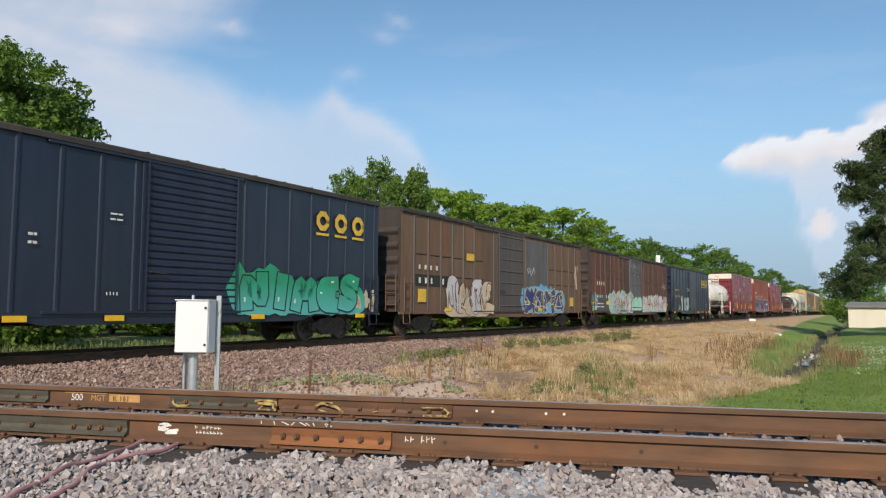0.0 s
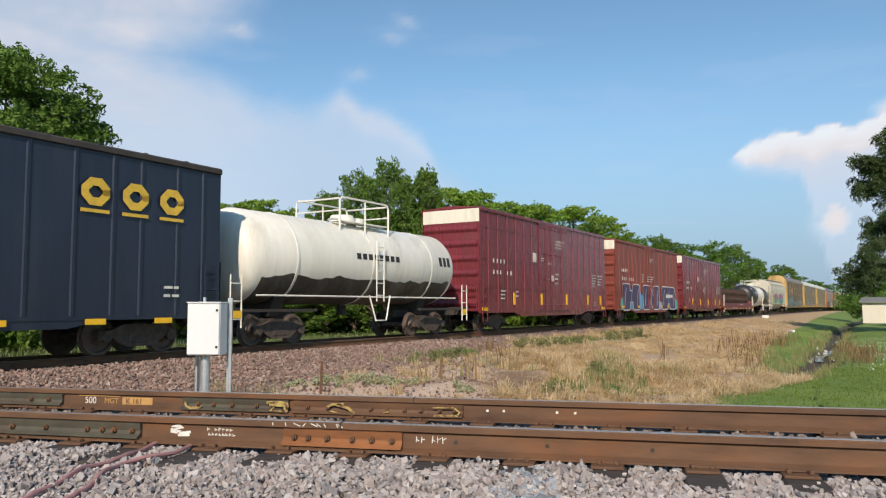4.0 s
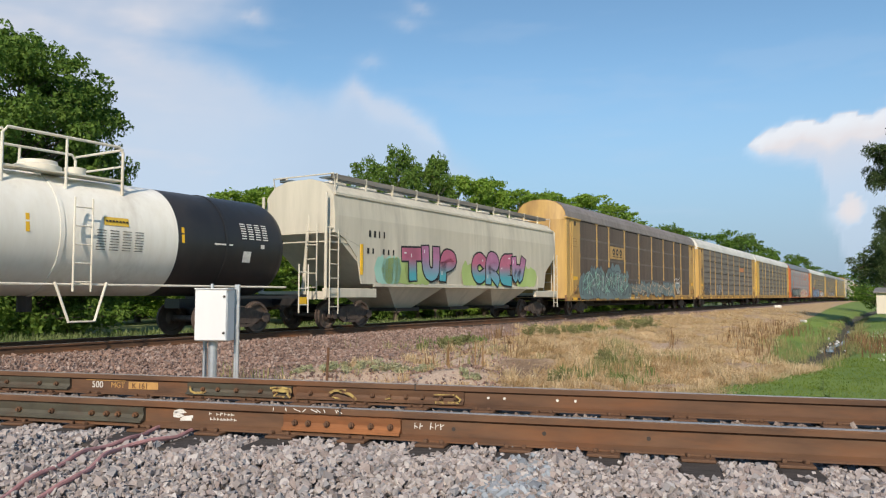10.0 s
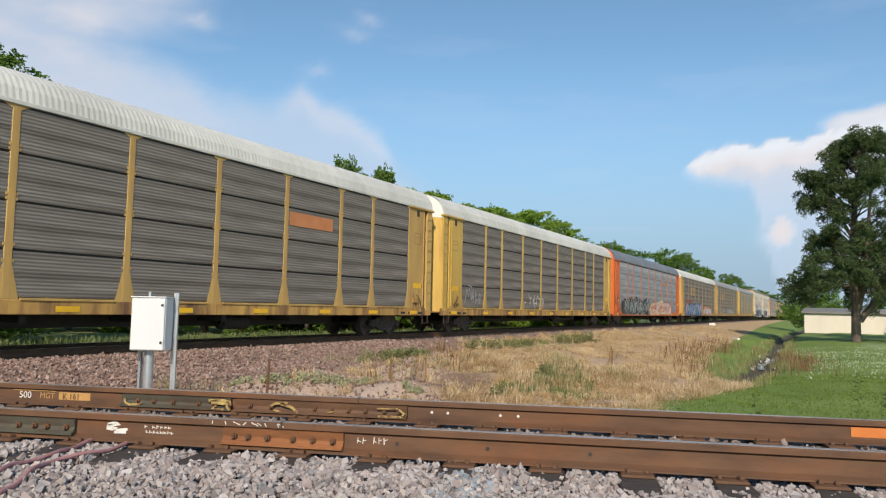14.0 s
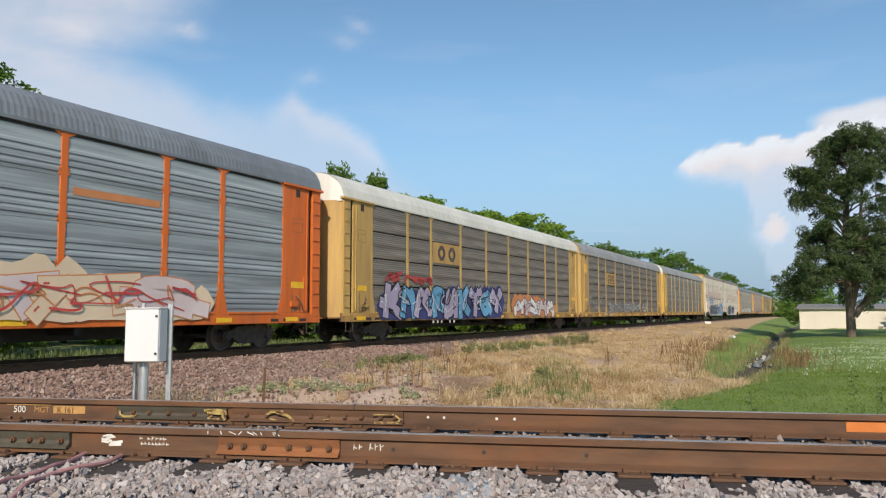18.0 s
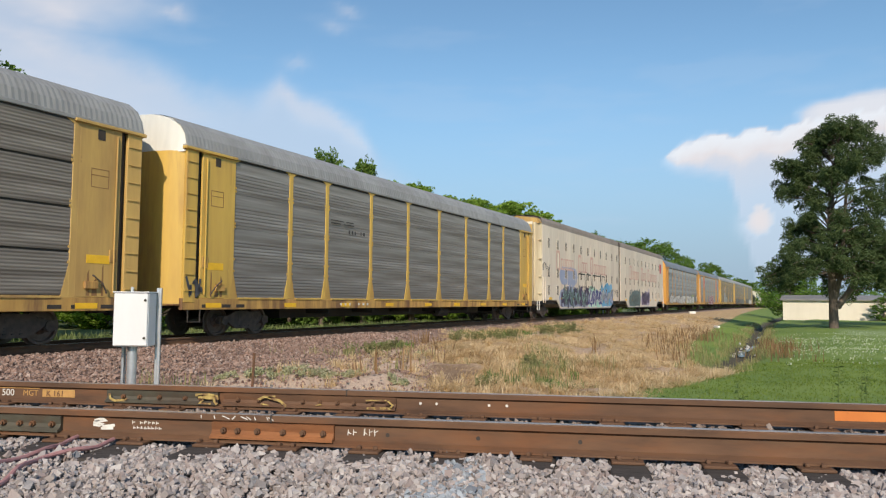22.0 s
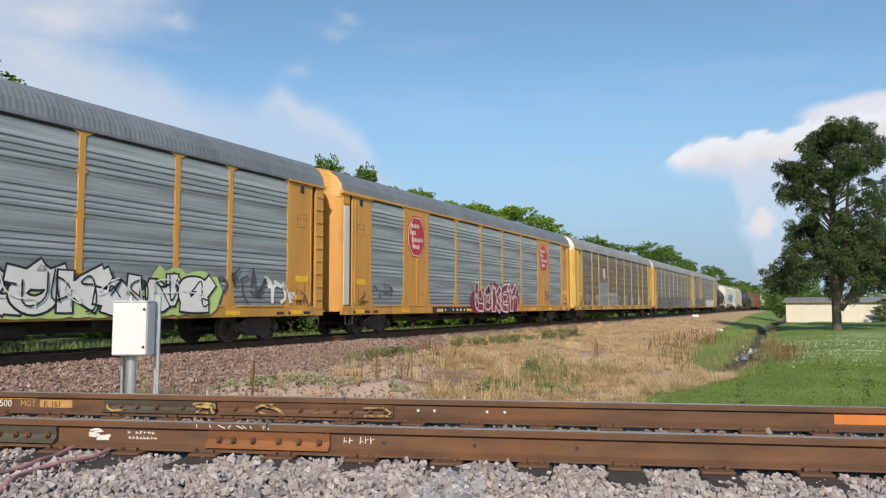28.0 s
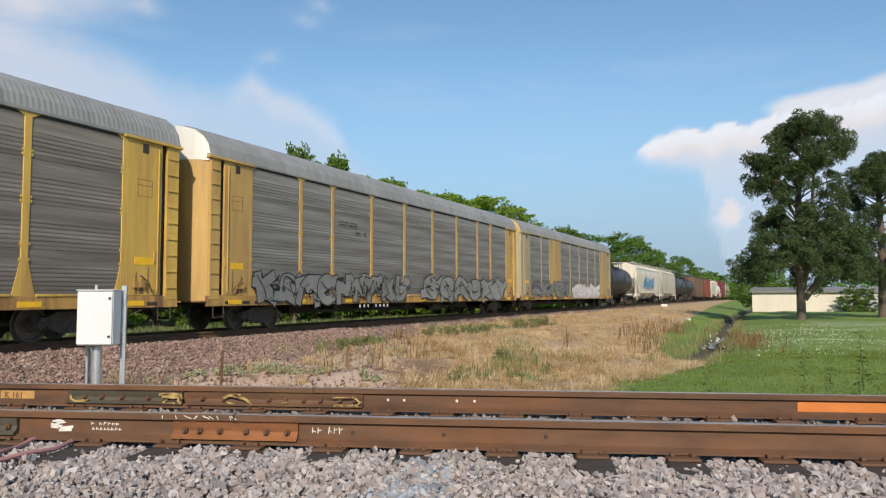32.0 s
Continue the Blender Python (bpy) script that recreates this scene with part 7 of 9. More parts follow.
for x in tie_xs:
    dz = near_z(x)
    t = part("tie", tie_mesh, None, near_track, m=pose(x, 0, dz - rng.uniform(0, 0.012), 0, 0, rng.uniform(-1.2, 1.2)))
    for y in (0.0, 1.51):
        p = part("tie_plate", plate_mesh, None, t, m=pose(rng.uniform(-0.015, 0.015), y, 0))
        if -7 < x < 5:
            for sx, sy in ((-0.06, -0.095), (0.05, -0.10), (0.06, 0.095)):
                part("spike", spike_mesh, None, t, m=pose(sx + rng.uniform(-0.01, 0.01), y + sy, 0, 0, 0, rng.uniform(-20, 20)))


def joint_bar(parent, x0, x1, y, material, bolts, label, z0=-0.158, z1=-0.05):
    g = Geo().prism([(y - 0.012, z1), (y - 0.046, z1 - 0.004), (y - 0.042, z1 - 0.03), (y - 0.036, -0.105), (y - 0.046, z0 + 0.03), (y - 0.075, z0 + 0.012), (y - 0.075, z0), (y - 0.012, z0 + 0.008)], x0, x1, "x")
    b = part("joint_bar", g, material, parent, label)
    for x in bolts:
        part("bolt", Geo().cyl((x, y - 0.03, -0.105), (x, y - 0.062, -0.105), 0.021, 6).cyl((x, y - 0.06, -0.105), (x, y - 0.078, -0.105), 0.012, 6), M_RAIL, b)


joint_bar(near_rail, -5.2, -3.5, 0.0, M_BARG, [-4.9, -4.6, -4.3, -3.94, -3.81, -3.71, -3.56], "greenish bolted joint bar")
joint_bar(near_rail, -2.37, -1.51, 0.0, M_BARO, [-2.28, -2.18, -2.04, -1.86, -1.72, -1.58], "orange rusty joint bar")
joint_bar(far_rail, -4.12, -3.04, 1.51, M_BARG, [-3.95, -3.79, -3.6, -3.35, -3.2], "greenish bolted joint bar")
joint_bar(far_rail, -2.99, -1.42, 1.51, M_RAIL, [-2.85, -2.65, -2.25, -2.1, -1.94, -1.79, -1.62, -1.49], "rusty bolted joint bar")
joint_bar(far_rail, -6.6, -5.45, 1.51, M_BARG, [-6.4, -6.2, -5.8, -5.6], "greenish bolted joint bar")
for r, x, y in ((far_rail, -1.86, 1.51), (near_rail, -1.95, 0.0)):
    part("joint_gap", Geo().box(x - 0.006, x + 0.006, y - 0.038, y + 0.034, -0.048, 0.0035), M_DARK, r)
for x, y, r in [(v, 1.51, far_rail) for v in (-1.21, -1.07, -0.62, -0.47)]:
    part("chalk_dot", Geo().cyl((x, y - 0.0105, -0.095), (x, y - 0.014, -0.095), 0.012, 8), M_CHALK, r)
for x in (-1.15, -0.55, 0.1):
    part("web_hole", Geo().cyl((x, -0.0105, -0.105), (x, -0.013, -0.105), 0.014, 10), M_DARK, near_rail)


def painted(parent, x0, x1, y, z0, z1, material, name="paint_mark"):
    return part(name, Geo().box(x0, x1, y - 0.0145, y - 0.0115, z0, z1), material, parent)


painted(far_rail, -5.28, -4.82, 1.51, -0.064, -0.058, M_TAN), painted(far_rail, -4.79, -4.46, 1.51, -0.135, -0.066, M_TAN, "tan_paint_patch")
painted(far_rail, 2.12, 3.2, 1.51, -0.135, -0.06, M_ORANGE, "orange_paint_patch")


def lettering_on(parent, text, x, y, z, size, material, name="stencil"):
    cu = bpy.data.curves.new(name, "FONT")
    cu.body, cu.size, cu.extrude = text, size, 0.001
    ob = new(name, cu)
    deps = bpy.context.evaluated_depsgraph_get()
    me = bpy.data.meshes.new_from_object(ob.evaluated_get(deps))
    bpy.data.objects.remove(ob)
    me.materials.clear()
    me.materials.append(material)
    return part(name, me, None, parent, "white stencilled words on the web" if material is M_CHALK else "", m=pose(x, y, z, 90, 0, 0))


lettering_on(far_rail, "500", -5.21, 1.4945, -0.132, 0.088, M_CHALK)
lettering_on(far_rail, "MGT", -4.99, 1.4945, -0.128, 0.075, M_TAN)
lettering_on(far_rail, "K 161", -4.75, 1.4915, -0.128, 0.075, M_RAIL)
rng_m = random.Random(12)


def chalk(parent, strokes, y, w, material, name="chalk_mark", label=""):
    g, st = Geo(), [0]
    for pts in strokes:
        ribbon(g, pts, w * rng_m.uniform(0.8, 1.25), y, st)
    part(name, g.mesh(name, material, fix=False), None, parent, label)


def small_script(parent, x0, x1, z0, z1, y, n, w, material):
    """Chalked writing too worn to read."""
    for k in range(n):
        x, d = x0 + (x1 - x0) * k / n, (x1 - x0) / n * 0.55
        if rng_m.random() < 0.15:
            continue
        zt = z1 - rng_m.uniform(0, 0.3) * (z1 - z0)
        chalk(parent, [[(x, z0), (x + d * rng_m.uniform(-0.2, 0.3), zt)], [(x, (z0 + zt) / 2), (x + d, (z0 + zt) / 2 + rng_m.uniform(-0.3, 0.3) * (z1 - z0))]], y, w, material, "chalk_stroke")


small_script(near_rail, -1.42, -1.2, -0.112, -0.068, -0.0125, 6, 0.0055, M_CHALK)
small_script(near_rail, -2.97, -2.73, -0.088, -0.068, -0.0125, 8, 0.0055, M_CHALK)
small_script(near_rail, -2.96, -2.74, -0.122, -0.104, -0.0125, 8, 0.0055, M_CHALK)
chalk(near_rail, [[(-3.25, -0.075), (-3.20, -0.06), (-3.17, -0.075), (-3.25, -0.085)], [(-3.26, -0.09), (-3.19, -0.098), (-3.22, -0.11), (-3.26, -0.105)], [(-3.19, -0.115), (-3.11, -0.105)], [(-3.2, -0.128), (-3.12, -0.125)]], -0.0125, 0.017, M_CHALK)
for k in range(9):
    x = rng_m.uniform(-2.6, -1.9)
    chalk(near_rail, [[(x, -0.012), (x + rng_m.uniform(-0.02, 0.05), -0.03)]], -0.0375, 0.006, M_CHALK, "chalk_stroke")
for pts, w in (([(-4.07, -0.085), (-4.06, -0.125), (-4.02, -0.14), (-3.94, -0.135)], 0.018), ([(-3.93, -0.14), (-3.9, -0.12)], 0.014), ([(-3.23, -0.07), (-3.12, -0.063), (-3.04, -0.075), (-3.03, -0.10)], 0.02), ([(-3.2, -0.085), (-3.06, -0.092)], 0.028),
               ([(-3.17, -0.115), (-3.2, -0.14), (-3.1, -0.145)], 0.018), ([(-3.06, -0.118), (-3.04, -0.142)], 0.022), ([(-2.66, -0.10), (-2.6, -0.07), (-2.5, -0.065)], 0.022), ([(-2.55, -0.075), (-2.45, -0.10), (-2.4, -0.14)], 0.03),
               ([(-2.62, -0.13), (-2.55, -0.142)], 0.015), ([(-1.68, -0.075), (-1.5, -0.07)], 0.013), ([(-1.66, -0.142), (-1.46, -0.138)], 0.016), ([(-1.48, -0.08), (-1.44, -0.11), (-1.46, -0.135)], 0.014), ([(-2.12, -0.13), (-2.08, -0.12)], 0.012)):
    chalk(far_rail, [pts], 1.51 - 0.0775, w * 0.95, M_YMARK, "yellow_mark")

# main track ties
mt_mesh = Geo().bbox(-0.115, 0.115, -1.3, 1.3, -0.38, -0.19, 0.012).mesh("tie", M_TIE)
for k in range(-30, 200):
    s = k * 0.55
    part("tie", mt_mesh, None, main_track, m=Matrix.Translation(on_line(s, 0, rail_z(s))) @ pose(0, 0, 0, 0, 0, 90 - math.degrees(HEAD) + rng.uniform(-1, 1)))

# hoses on the ballast
M_HOSE = mat("faded_pink_hose", (0.42, 0.22, 0.21), (0.30, 0.15, 0.15), 9.0, 0.7)
for pts in ([(-3.0, -2.1), (-3.08, -1.72), (-3.15, -1.41), (-3.22, -0.97), (-3.24, -0.61), (-3.29, -0.24), (-3.3, -0.1)], [(-2.87, -2.1), (-2.89, -1.67), (-2.9, -1.45), (-3.03, -1.05), (-3.11, -0.73), (-3.01, -0.38), (-3.0, -0.12)]):
    fine = []
    for a, b in zip(pts, pts[1:]):
        for k in range(6):
            f = k / 6
            x, y = a[0] + (b[0] - a[0]) * f, a[1] + (b[1] - a[1]) * f
            fine.append((x + 0.012 * math.sin(y * 9), y, ground_z(x, y) + 0.07 + 0.008 * math.sin(y * 14 + x)))
    thing("air_hose", "faded pink rubber hose lying on the ballast", "hose", "hoses by the track", geo=Geo().tube(fine, 0.0145, 8), material=M_HOSE, smooth=True)

# white cabinet on posts
cab = thing("signal_cabinet", "white metal equipment cabinet on a post beside the track", "cabinet", m=pose(-5.93, 4.9, 0.126, 0, 0, 10))
part("body", Geo().bbox(-0.24, 0.24, -0.15, 0.15, 0.0, 0.745, 0.012), M_WHITE, cab)
door = part("door", Geo().bbox(-0.233, 0.233, -0.175, -0.15, 0.012, 0.733, 0.008), M_WHITE, cab)
for z in (0.12, 0.64):
    part("lock", Geo().cyl((0.20, -0.175, z), (0.20, -0.19, z), 0.018, 10), M_DARK, door)
part("drip_cap", Geo().bbox(-0.25, 0.25, -0.18, 0.16, 0.743, 0.76, 0.005), M_WHITE, cab)
part("post", Geo().cyl((-0.03, 0.02, -0.75), (-0.03, 0.02, 0.0), 0.065, 16), M_STEEL, cab, smooth=True)
for x, top in ((-0.12, 0.83), (-0.20, 0.6), (0.25, 0.82), (0.285, 0.82)):
    part("strut", Geo().bbox(x - 0.018, x + 0.018, 0.16, 0.20, -0.8, top, 0.004), M_STEEL, cab)
for z in (0.2, 0.6):
    part("bracket", Geo().box(-0.25, 0.30, 0.15, 0.162, z - 0.02, z + 0.02), M_STEEL, cab)
part("conduit", Geo().cyl((-0.2, 0.12, -0.75), (-0.2, 0.12, 0.0), 0.02, 8), M_STEEL, cab)

# old post stub, white pipe mouth and scraps
thing("marker_stake", "thin rusty steel stake in the ballast", "stake", geo=Geo().cyl((-4.64, 6.0, -0.75), (-4.62, 6.02, -0.02), 0.022, 6), material=M_RAIL)

# ---- stones ----
def rock():
    """A rough block of 8 corners and 12 triangles."""
    v = np.array([(x, y, z) for x in (-1, 1) for y in (-1, 1) for z in (-1, 1)], float) * 0.72
    f = np.array([(0, 1, 3), (0, 3, 2), (4, 6, 7), (4, 7, 5), (0, 4, 5), (0, 5, 1), (2, 3, 7), (2, 7, 6), (0, 2, 6), (0, 6, 4), (1, 5, 7), (1, 7, 3)])
    return v, f


def big_mesh(name, verts, faces, material, smooth=False):
    """Verts (n, 3) and faces (m, k), as one mesh."""
    me = bpy.data.meshes.new(name)
    m, k = faces.shape
    me.vertices.add(len(verts))
    me.vertices.foreach_set("co", np.ascontiguousarray(verts, dtype=np.float32).ravel())
    me.loops.add(m * k)
    me.loops.foreach_set("vertex_index", np.ascontiguousarray(faces, dtype=np.int32).ravel())
    me.polygons.add(m)
    me.polygons.foreach_set("loop_start", np.arange(m, dtype=np.int32) * k)
    me.polygons.foreach_set("use_smooth", np.full(m, smooth, dtype=bool))
    me.materials.append(material)
    me.update(calc_edges=True)
    return me


def island_mat(name, colours, rough=0.9, bump=0.0, translucent=0.0, hue=0.0):
    """Each loose piece takes its own colour between those given."""
    m = bpy.data.materials.new(name)
    m.use_nodes = True
    nt, nodes = m.node_tree, m.node_tree.nodes
    bs = nodes["Principled BSDF"]
    ge = nodes.new("ShaderNodeNewGeometry")
    cr = nodes.new("ShaderNodeValToRGB")
    el = cr.color_ramp.elements
    while len(el) < len(colours):
        el.new(0.5)
    for i, c in enumerate(colours):
        el[i].position, el[i].color = i / (len(colours) - 1), (*c, 1)
    nt.links.new(ge.outputs["Random Per Island"], cr.inputs[0])
    nt.links.new(cr.outputs[0], bs.inputs["Base Color"])
    bs.inputs["Roughness"].default_value = rough
    bs.inputs["Specular IOR Level"].default_value = 0.25
    if translucent:
        tr, mx = nodes.new("ShaderNodeBsdfTranslucent"), nodes.new("ShaderNodeMixShader")
        nt.links.new(cr.outputs[0], tr.inputs[0])
        mx.inputs[0].default_value = translucent
        nt.links.new(bs.outputs[0], mx.inputs[1])
        nt.links.new(tr.outputs[0], mx.inputs[2])
        nt.links.new(mx.outputs[0], nodes["Material Output"].inputs[0])
    if bump:
        tc, n, b = nodes.new("ShaderNodeTexCoord"), nodes.new("ShaderNodeTexNoise"), nodes.new("ShaderNodeBump")
        n.inputs["Scale"].default_value = 90
        nt.links.new(tc.outputs["Object"], n.inputs[0])
        b.inputs["Distance"].default_value = bump
        nt.links.new(n.outputs[0], b.inputs["Height"])
        nt.links.new(b.outputs[0], bs.inputs["Normal"])
    return m


def rot_random(n, r):
    q = r.normal(size=(n, 4))
    q /= np.linalg.norm(q, axis=1)[:, None]
    w, x, y, z = q.T
    return np.stack([np.stack([1 - 2 * (y * y + z * z), 2 * (x * y - z * w), 2 * (x * z + y * w)], -1), np.stack([2 * (x * y + z * w), 1 - 2 * (x * x + z * z), 2 * (y * z - x * w)], -1),
                     np.stack([2 * (x * z - y * w), 2 * (y * z + x * w), 1 - 2 * (x * x + y * y)], -1)], 1)


def stones(name, label, spots, size, material, seed, sink=0.25):
    """Crushed stone: sharp little blocks, each its own shape."""
    r = np.random.RandomState(seed)
    v0, f0 = rock()
    n = len(spots)
    v = v0[None] + r.uniform(-0.42, 0.30, (n, 8, 3)) * np.sign(v0)[None]
    v = v * r.uniform(0.6, 1.25, (n, 1, 3))
    v = np.einsum("nij,nkj->nki", rot_random(n, r), v)
    s = size * np.exp(r.normal(0, 0.26, (n, 1, 1)))
    v = v * s + spots[:, None, :] + np.array([0, 0, 1.0]) * s * (0.6 - sink)
    f = (f0[None] + 8 * np.arange(n)[:, None, None]).reshape(-1, 3)
    return tagged(new(name, big_mesh(name, v.reshape(-1, 3), f, material)), label, "ballast", kind="stuff")


def spread(n, x0, x1, y0, y1, seed, keep=None, z=0.0):
    r = np.random.RandomState(seed)
    pts = []
    for x, y in zip(r.uniform(x0, x1, n), r.uniform(y0, y1, n)):
        if keep is None or keep(x, y, r):
            pts.append((x, y, ground_z(x, y) + z + (0 if z == 0 else r.uniform(-0.01, 0.02))))
    return np.array(pts)


M_STONE = island_mat("grey_ballast_stone", [(0.183, 0.162, 0.156), (0.312, 0.275, 0.264), (0.399, 0.366, 0.356), (0.270, 0.216, 0.200), (0.474, 0.437, 0.420), (0.356, 0.297, 0.270), (0.227, 0.227, 0.237)], 0.9, 0.003)
M_PSTONE = island_mat("pink_ballast_stone", [(0.129, 0.086, 0.071), (0.258, 0.168, 0.133), (0.344, 0.241, 0.198), (0.206, 0.129, 0.103), (0.396, 0.310, 0.267), (0.095, 0.065, 0.056), (0.284, 0.194, 0.155)], 0.92, 0.003)


def patch_points(cx, cy, rx, ry, n, seed):
    r = np.random.RandomState(seed)
    return np.array([(x, y, ground_z(x, y) + 0.03 + r.uniform(0, 0.02)) for x, y in zip(r.normal(cx, rx, n), r.normal(cy, ry, n))])


def not_tie(x, y, r):
    d = abs((x - 0.38 + 0.274) % 0.548 - 0.274)
    edge = -0.30 - 0.22 * smooth01(-1.5, 0.5, x) + 0.34 * noise.noise((x * 2.1, 4.0, 0))
    edge -= 0.55 * math.exp(-((x + 3.15) / 0.6) ** 2)
    if d < 0.125 and (y > edge or y > 0.75):
        return r.random_sample() < 0.05
    return abs(y) > 0.085 and abs(y - 1.51) > 0.085


def heaped(pts, seed):
    """Stones lie in shallow heaps, one over another."""
    r = np.random.RandomState(seed)
    for p in pts:
        h = 0.024 + 0.035 * noise.noise((p[0] * 1.4, p[1] * 1.9, 2.0))
        if p[1] < -0.3:
            h += 0.016 * min(1.0, (-0.3 - p[1]) * 1.5)
        p[2] += max(0.0, h) * r.random_sample() ** 0.6
    return pts


stones("ballast_stones", "crushed grey and pinkish stone between and before the rails", heaped(np.concatenate([spread(46000, -6.6, 4.2, -2.2, -0.07, 1, not_tie, 0.004), spread(3800, -8.5, 6, 1.58, 3.2, 3, not_tie, 0.004)]), 21), 0.0158, M_STONE, 5)

M_RSTONE = island_mat("rust_stained_stone", [(0.16, 0.125, 0.105), (0.24, 0.19, 0.16), (0.32, 0.27, 0.24), (0.20, 0.145, 0.115), (0.12, 0.095, 0.08)], 0.9, 0.003)
stones("ballast_stones", "small rust-stained stone between the rails", spread(11000, -7.0, 4.5, 0.08, 1.45, 2, not_tie, -0.002), 0.0145, M_RSTONE, 15)
M_BSTONE = island_mat("blue_grey_stone", [(0.20, 0.22, 0.25), (0.28, 0.31, 0.34), (0.36, 0.39, 0.43), (0.16, 0.17, 0.19)], 0.85, 0.003)
blue = patch_points(-0.62, -0.95, 0.10, 0.30, 420, 16)
stones("ballast_stones", "patch of bluish grey crushed stone before the rail", blue, 0.0155, M_BSTONE, 17)


def pink_keep(x, y, r):
    s, q = sq(x, y)
    lim = pink_limit(s)
    if lim < q < 12.5 and 4.2 < y < 19 and -2 < s and r.random_sample() < 0.3 * gravel_at(x, y):
        return True
    return 0.95 < q < lim + r.uniform(-1.2, 0.6) and y > 2.2 and not abs(q - 0.755) < 0.12


stones("bank_stones", "pinkish crushed stone on the shoulder of the main track", np.concatenate([spread(52000, -13, -1, 2.2, 24, 6, pink_keep, 0.01), spread(9000, -8, 10, 20, 60, 7, pink_keep, 0.01)]), 0.026, M_PSTONE, 8)

# ---- grass ----
def blades(name, label, spots, h0, h1, w, material, seed, lean=0.5, per=5, cat="grass", spread_r=0.10, comb=None):
    """Tufts of bent blades."""
    r = np.random.RandomState(seed)
    n = len(spots) * per
    base = np.repeat(spots, per, 0) + np.c_[r.normal(0, spread_r, (n, 2)), np.zeros(n)]
    a = r.uniform(0, 2 * np.pi, n)
    if comb is not None:  # laid over one way, swirling a little
        swirl = np.repeat(np.array([noise.noise((p[0] * 0.5, p[1] * 0.4, 11.0)) for p in spots]), per)
        a = comb + 2.2 * swirl + r.normal(0, 0.55, n)
    d = np.stack([np.cos(a), np.sin(a), 0 * a], -1)
    side = np.stack([-np.sin(a), np.cos(a), 0 * a], -1) * (w * r.uniform(0.7, 1.3, n))[:, None]
    h = r.uniform(h0, h1, n)[:, None]
    ln = (r.uniform(0.1, 1, n) * lean)[:, None]
    up = np.array([0, 0, 1.0])
    mid, tip = base + up * h * 0.6 + d * h * ln * 0.35, base + up * h * (1 - 0.3 * ln) + d * h * ln
    v = np.stack([base - side, base + side, mid + side * 0.7, mid - side * 0.7, tip], 1).reshape(-1, 3)
    k = 5 * np.arange(n)[:, None]
    f = np.concatenate([k + [0, 1, 2], k + [0, 2, 3], k + [3, 2, 4]])
    return tagged(new(name, big_mesh(name, v, f, material)), label, cat, kind="stuff")


M_DRY = island_mat("dry_grass", [(0.602, 0.439, 0.241), (0.516, 0.361, 0.181), (0.671, 0.516, 0.301), (0.43, 0.284, 0.138), (0.585, 0.421, 0.224)], 0.9, 0, 0.3)
M_STRAW = island_mat("bleached_straw", [(0.706, 0.554, 0.344), (0.756, 0.613, 0.403), (0.638, 0.479, 0.277), (0.554, 0.395, 0.21)], 0.9, 0, 0.3)
M_BROWNDRY = island_mat("brown_dead_grass", [(0.40, 0.26, 0.13), (0.30, 0.19, 0.09), (0.52, 0.36, 0.19), (0.22, 0.135, 0.065)], 0.9, 0, 0.2)
M_LAWN = island_mat("lawn_grass", [(0.118, 0.182, 0.026), (0.162, 0.232, 0.036), (0.205, 0.265, 0.054), (0.135, 0.198, 0.03)], 0.8, 0, 0.35)
M_WEED = island_mat("weed_green", [(0.085, 0.14, 0.035), (0.14, 0.205, 0.055), (0.20, 0.26, 0.085), (0.11, 0.165, 0.05)], 0.8, 0, 0.3)
M_OLIVE = island_mat("fading_grass", [(0.22, 0.25, 0.09), (0.30, 0.29, 0.12), (0.40, 0.34, 0.17), (0.17, 0.20, 0.07)], 0.85, 0, 0.3)
M_ROUGH = island_mat("rough_grass", [(0.10, 0.15, 0.045), (0.17, 0.215, 0.075), (0.21, 0.24, 0.10), (0.12, 0.17, 0.05)], 0.85, 0, 0.2)
M_STALK = island_mat("brown_stalk", [(0.15, 0.085, 0.04), (0.25, 0.155, 0.075), (0.11, 0.065, 0.035)], 0.9)


def bare(x, y):
    """Patches of bare soil on the bank."""
    return noise.noise((x * 0.55, y * 0.4, 7.0)) + 0.4 * noise.noise((x * 1.9, y * 1.5, 8.0))


def dry_keep(x, y, r):
    s, q = sq(x, y)
    if s > 16 and q > green_edge(s) + r.uniform(-0.3, 0.2):
        return False
    if bare(x, y) > 0.22 and r.random_sample() < 0.85:
        return False
    if r.random_sample() < max(1.15 * max(soil_at(x, y), sand_at(x, y)), 0.86 * gravel_at(x, y)):
        return False
    return pink_limit(s) - 0.5 * r.random_sample() < q < lawn_edge(s) + 0.3 * r.random_sample() and y > 3.0


dry_spots = np.concatenate([spread(17000, -6, 7, 3.0, 18, 11, dry_keep), spread(11000, -6, 12, 16, 46, 12, dry_keep), spread(4000, 0, 22, 44, 80, 14, dry_keep)])
def clump_of(p):
    """Grass lies in clumps: 0 brown and thin, 1 tan, 2 bleached and thick."""
    v = noise.noise((p[0] * 1.5, p[1] * 0.95, 1.0)) + 0.55 * noise.noise((p[0] * 3.7, p[1] * 2.3, 2.0))
    return 0 if v < -0.24 else 2 if v > 0.06 else 1


kinds = np.array([clump_of(p) for p in dry_spots])
blades("brown_grass", "brown dead grass in the hollows of the bank", dry_spots[kinds == 0], 0.03, 0.08, 0.0065, M_BROWNDRY, 12, 2.4, 8, spread_r=0.12, comb=-0.45)
blades("dry_grass", "tan dried grass lying on the bank", dry_spots[kinds == 1], 0.05, 0.125, 0.0065, M_DRY, 13, 2.7, 9, spread_r=0.13, comb=-0.45)
tussocks = dry_spots[(kinds > 0) & (np.arange(len(kinds)) % 11 == 0)]
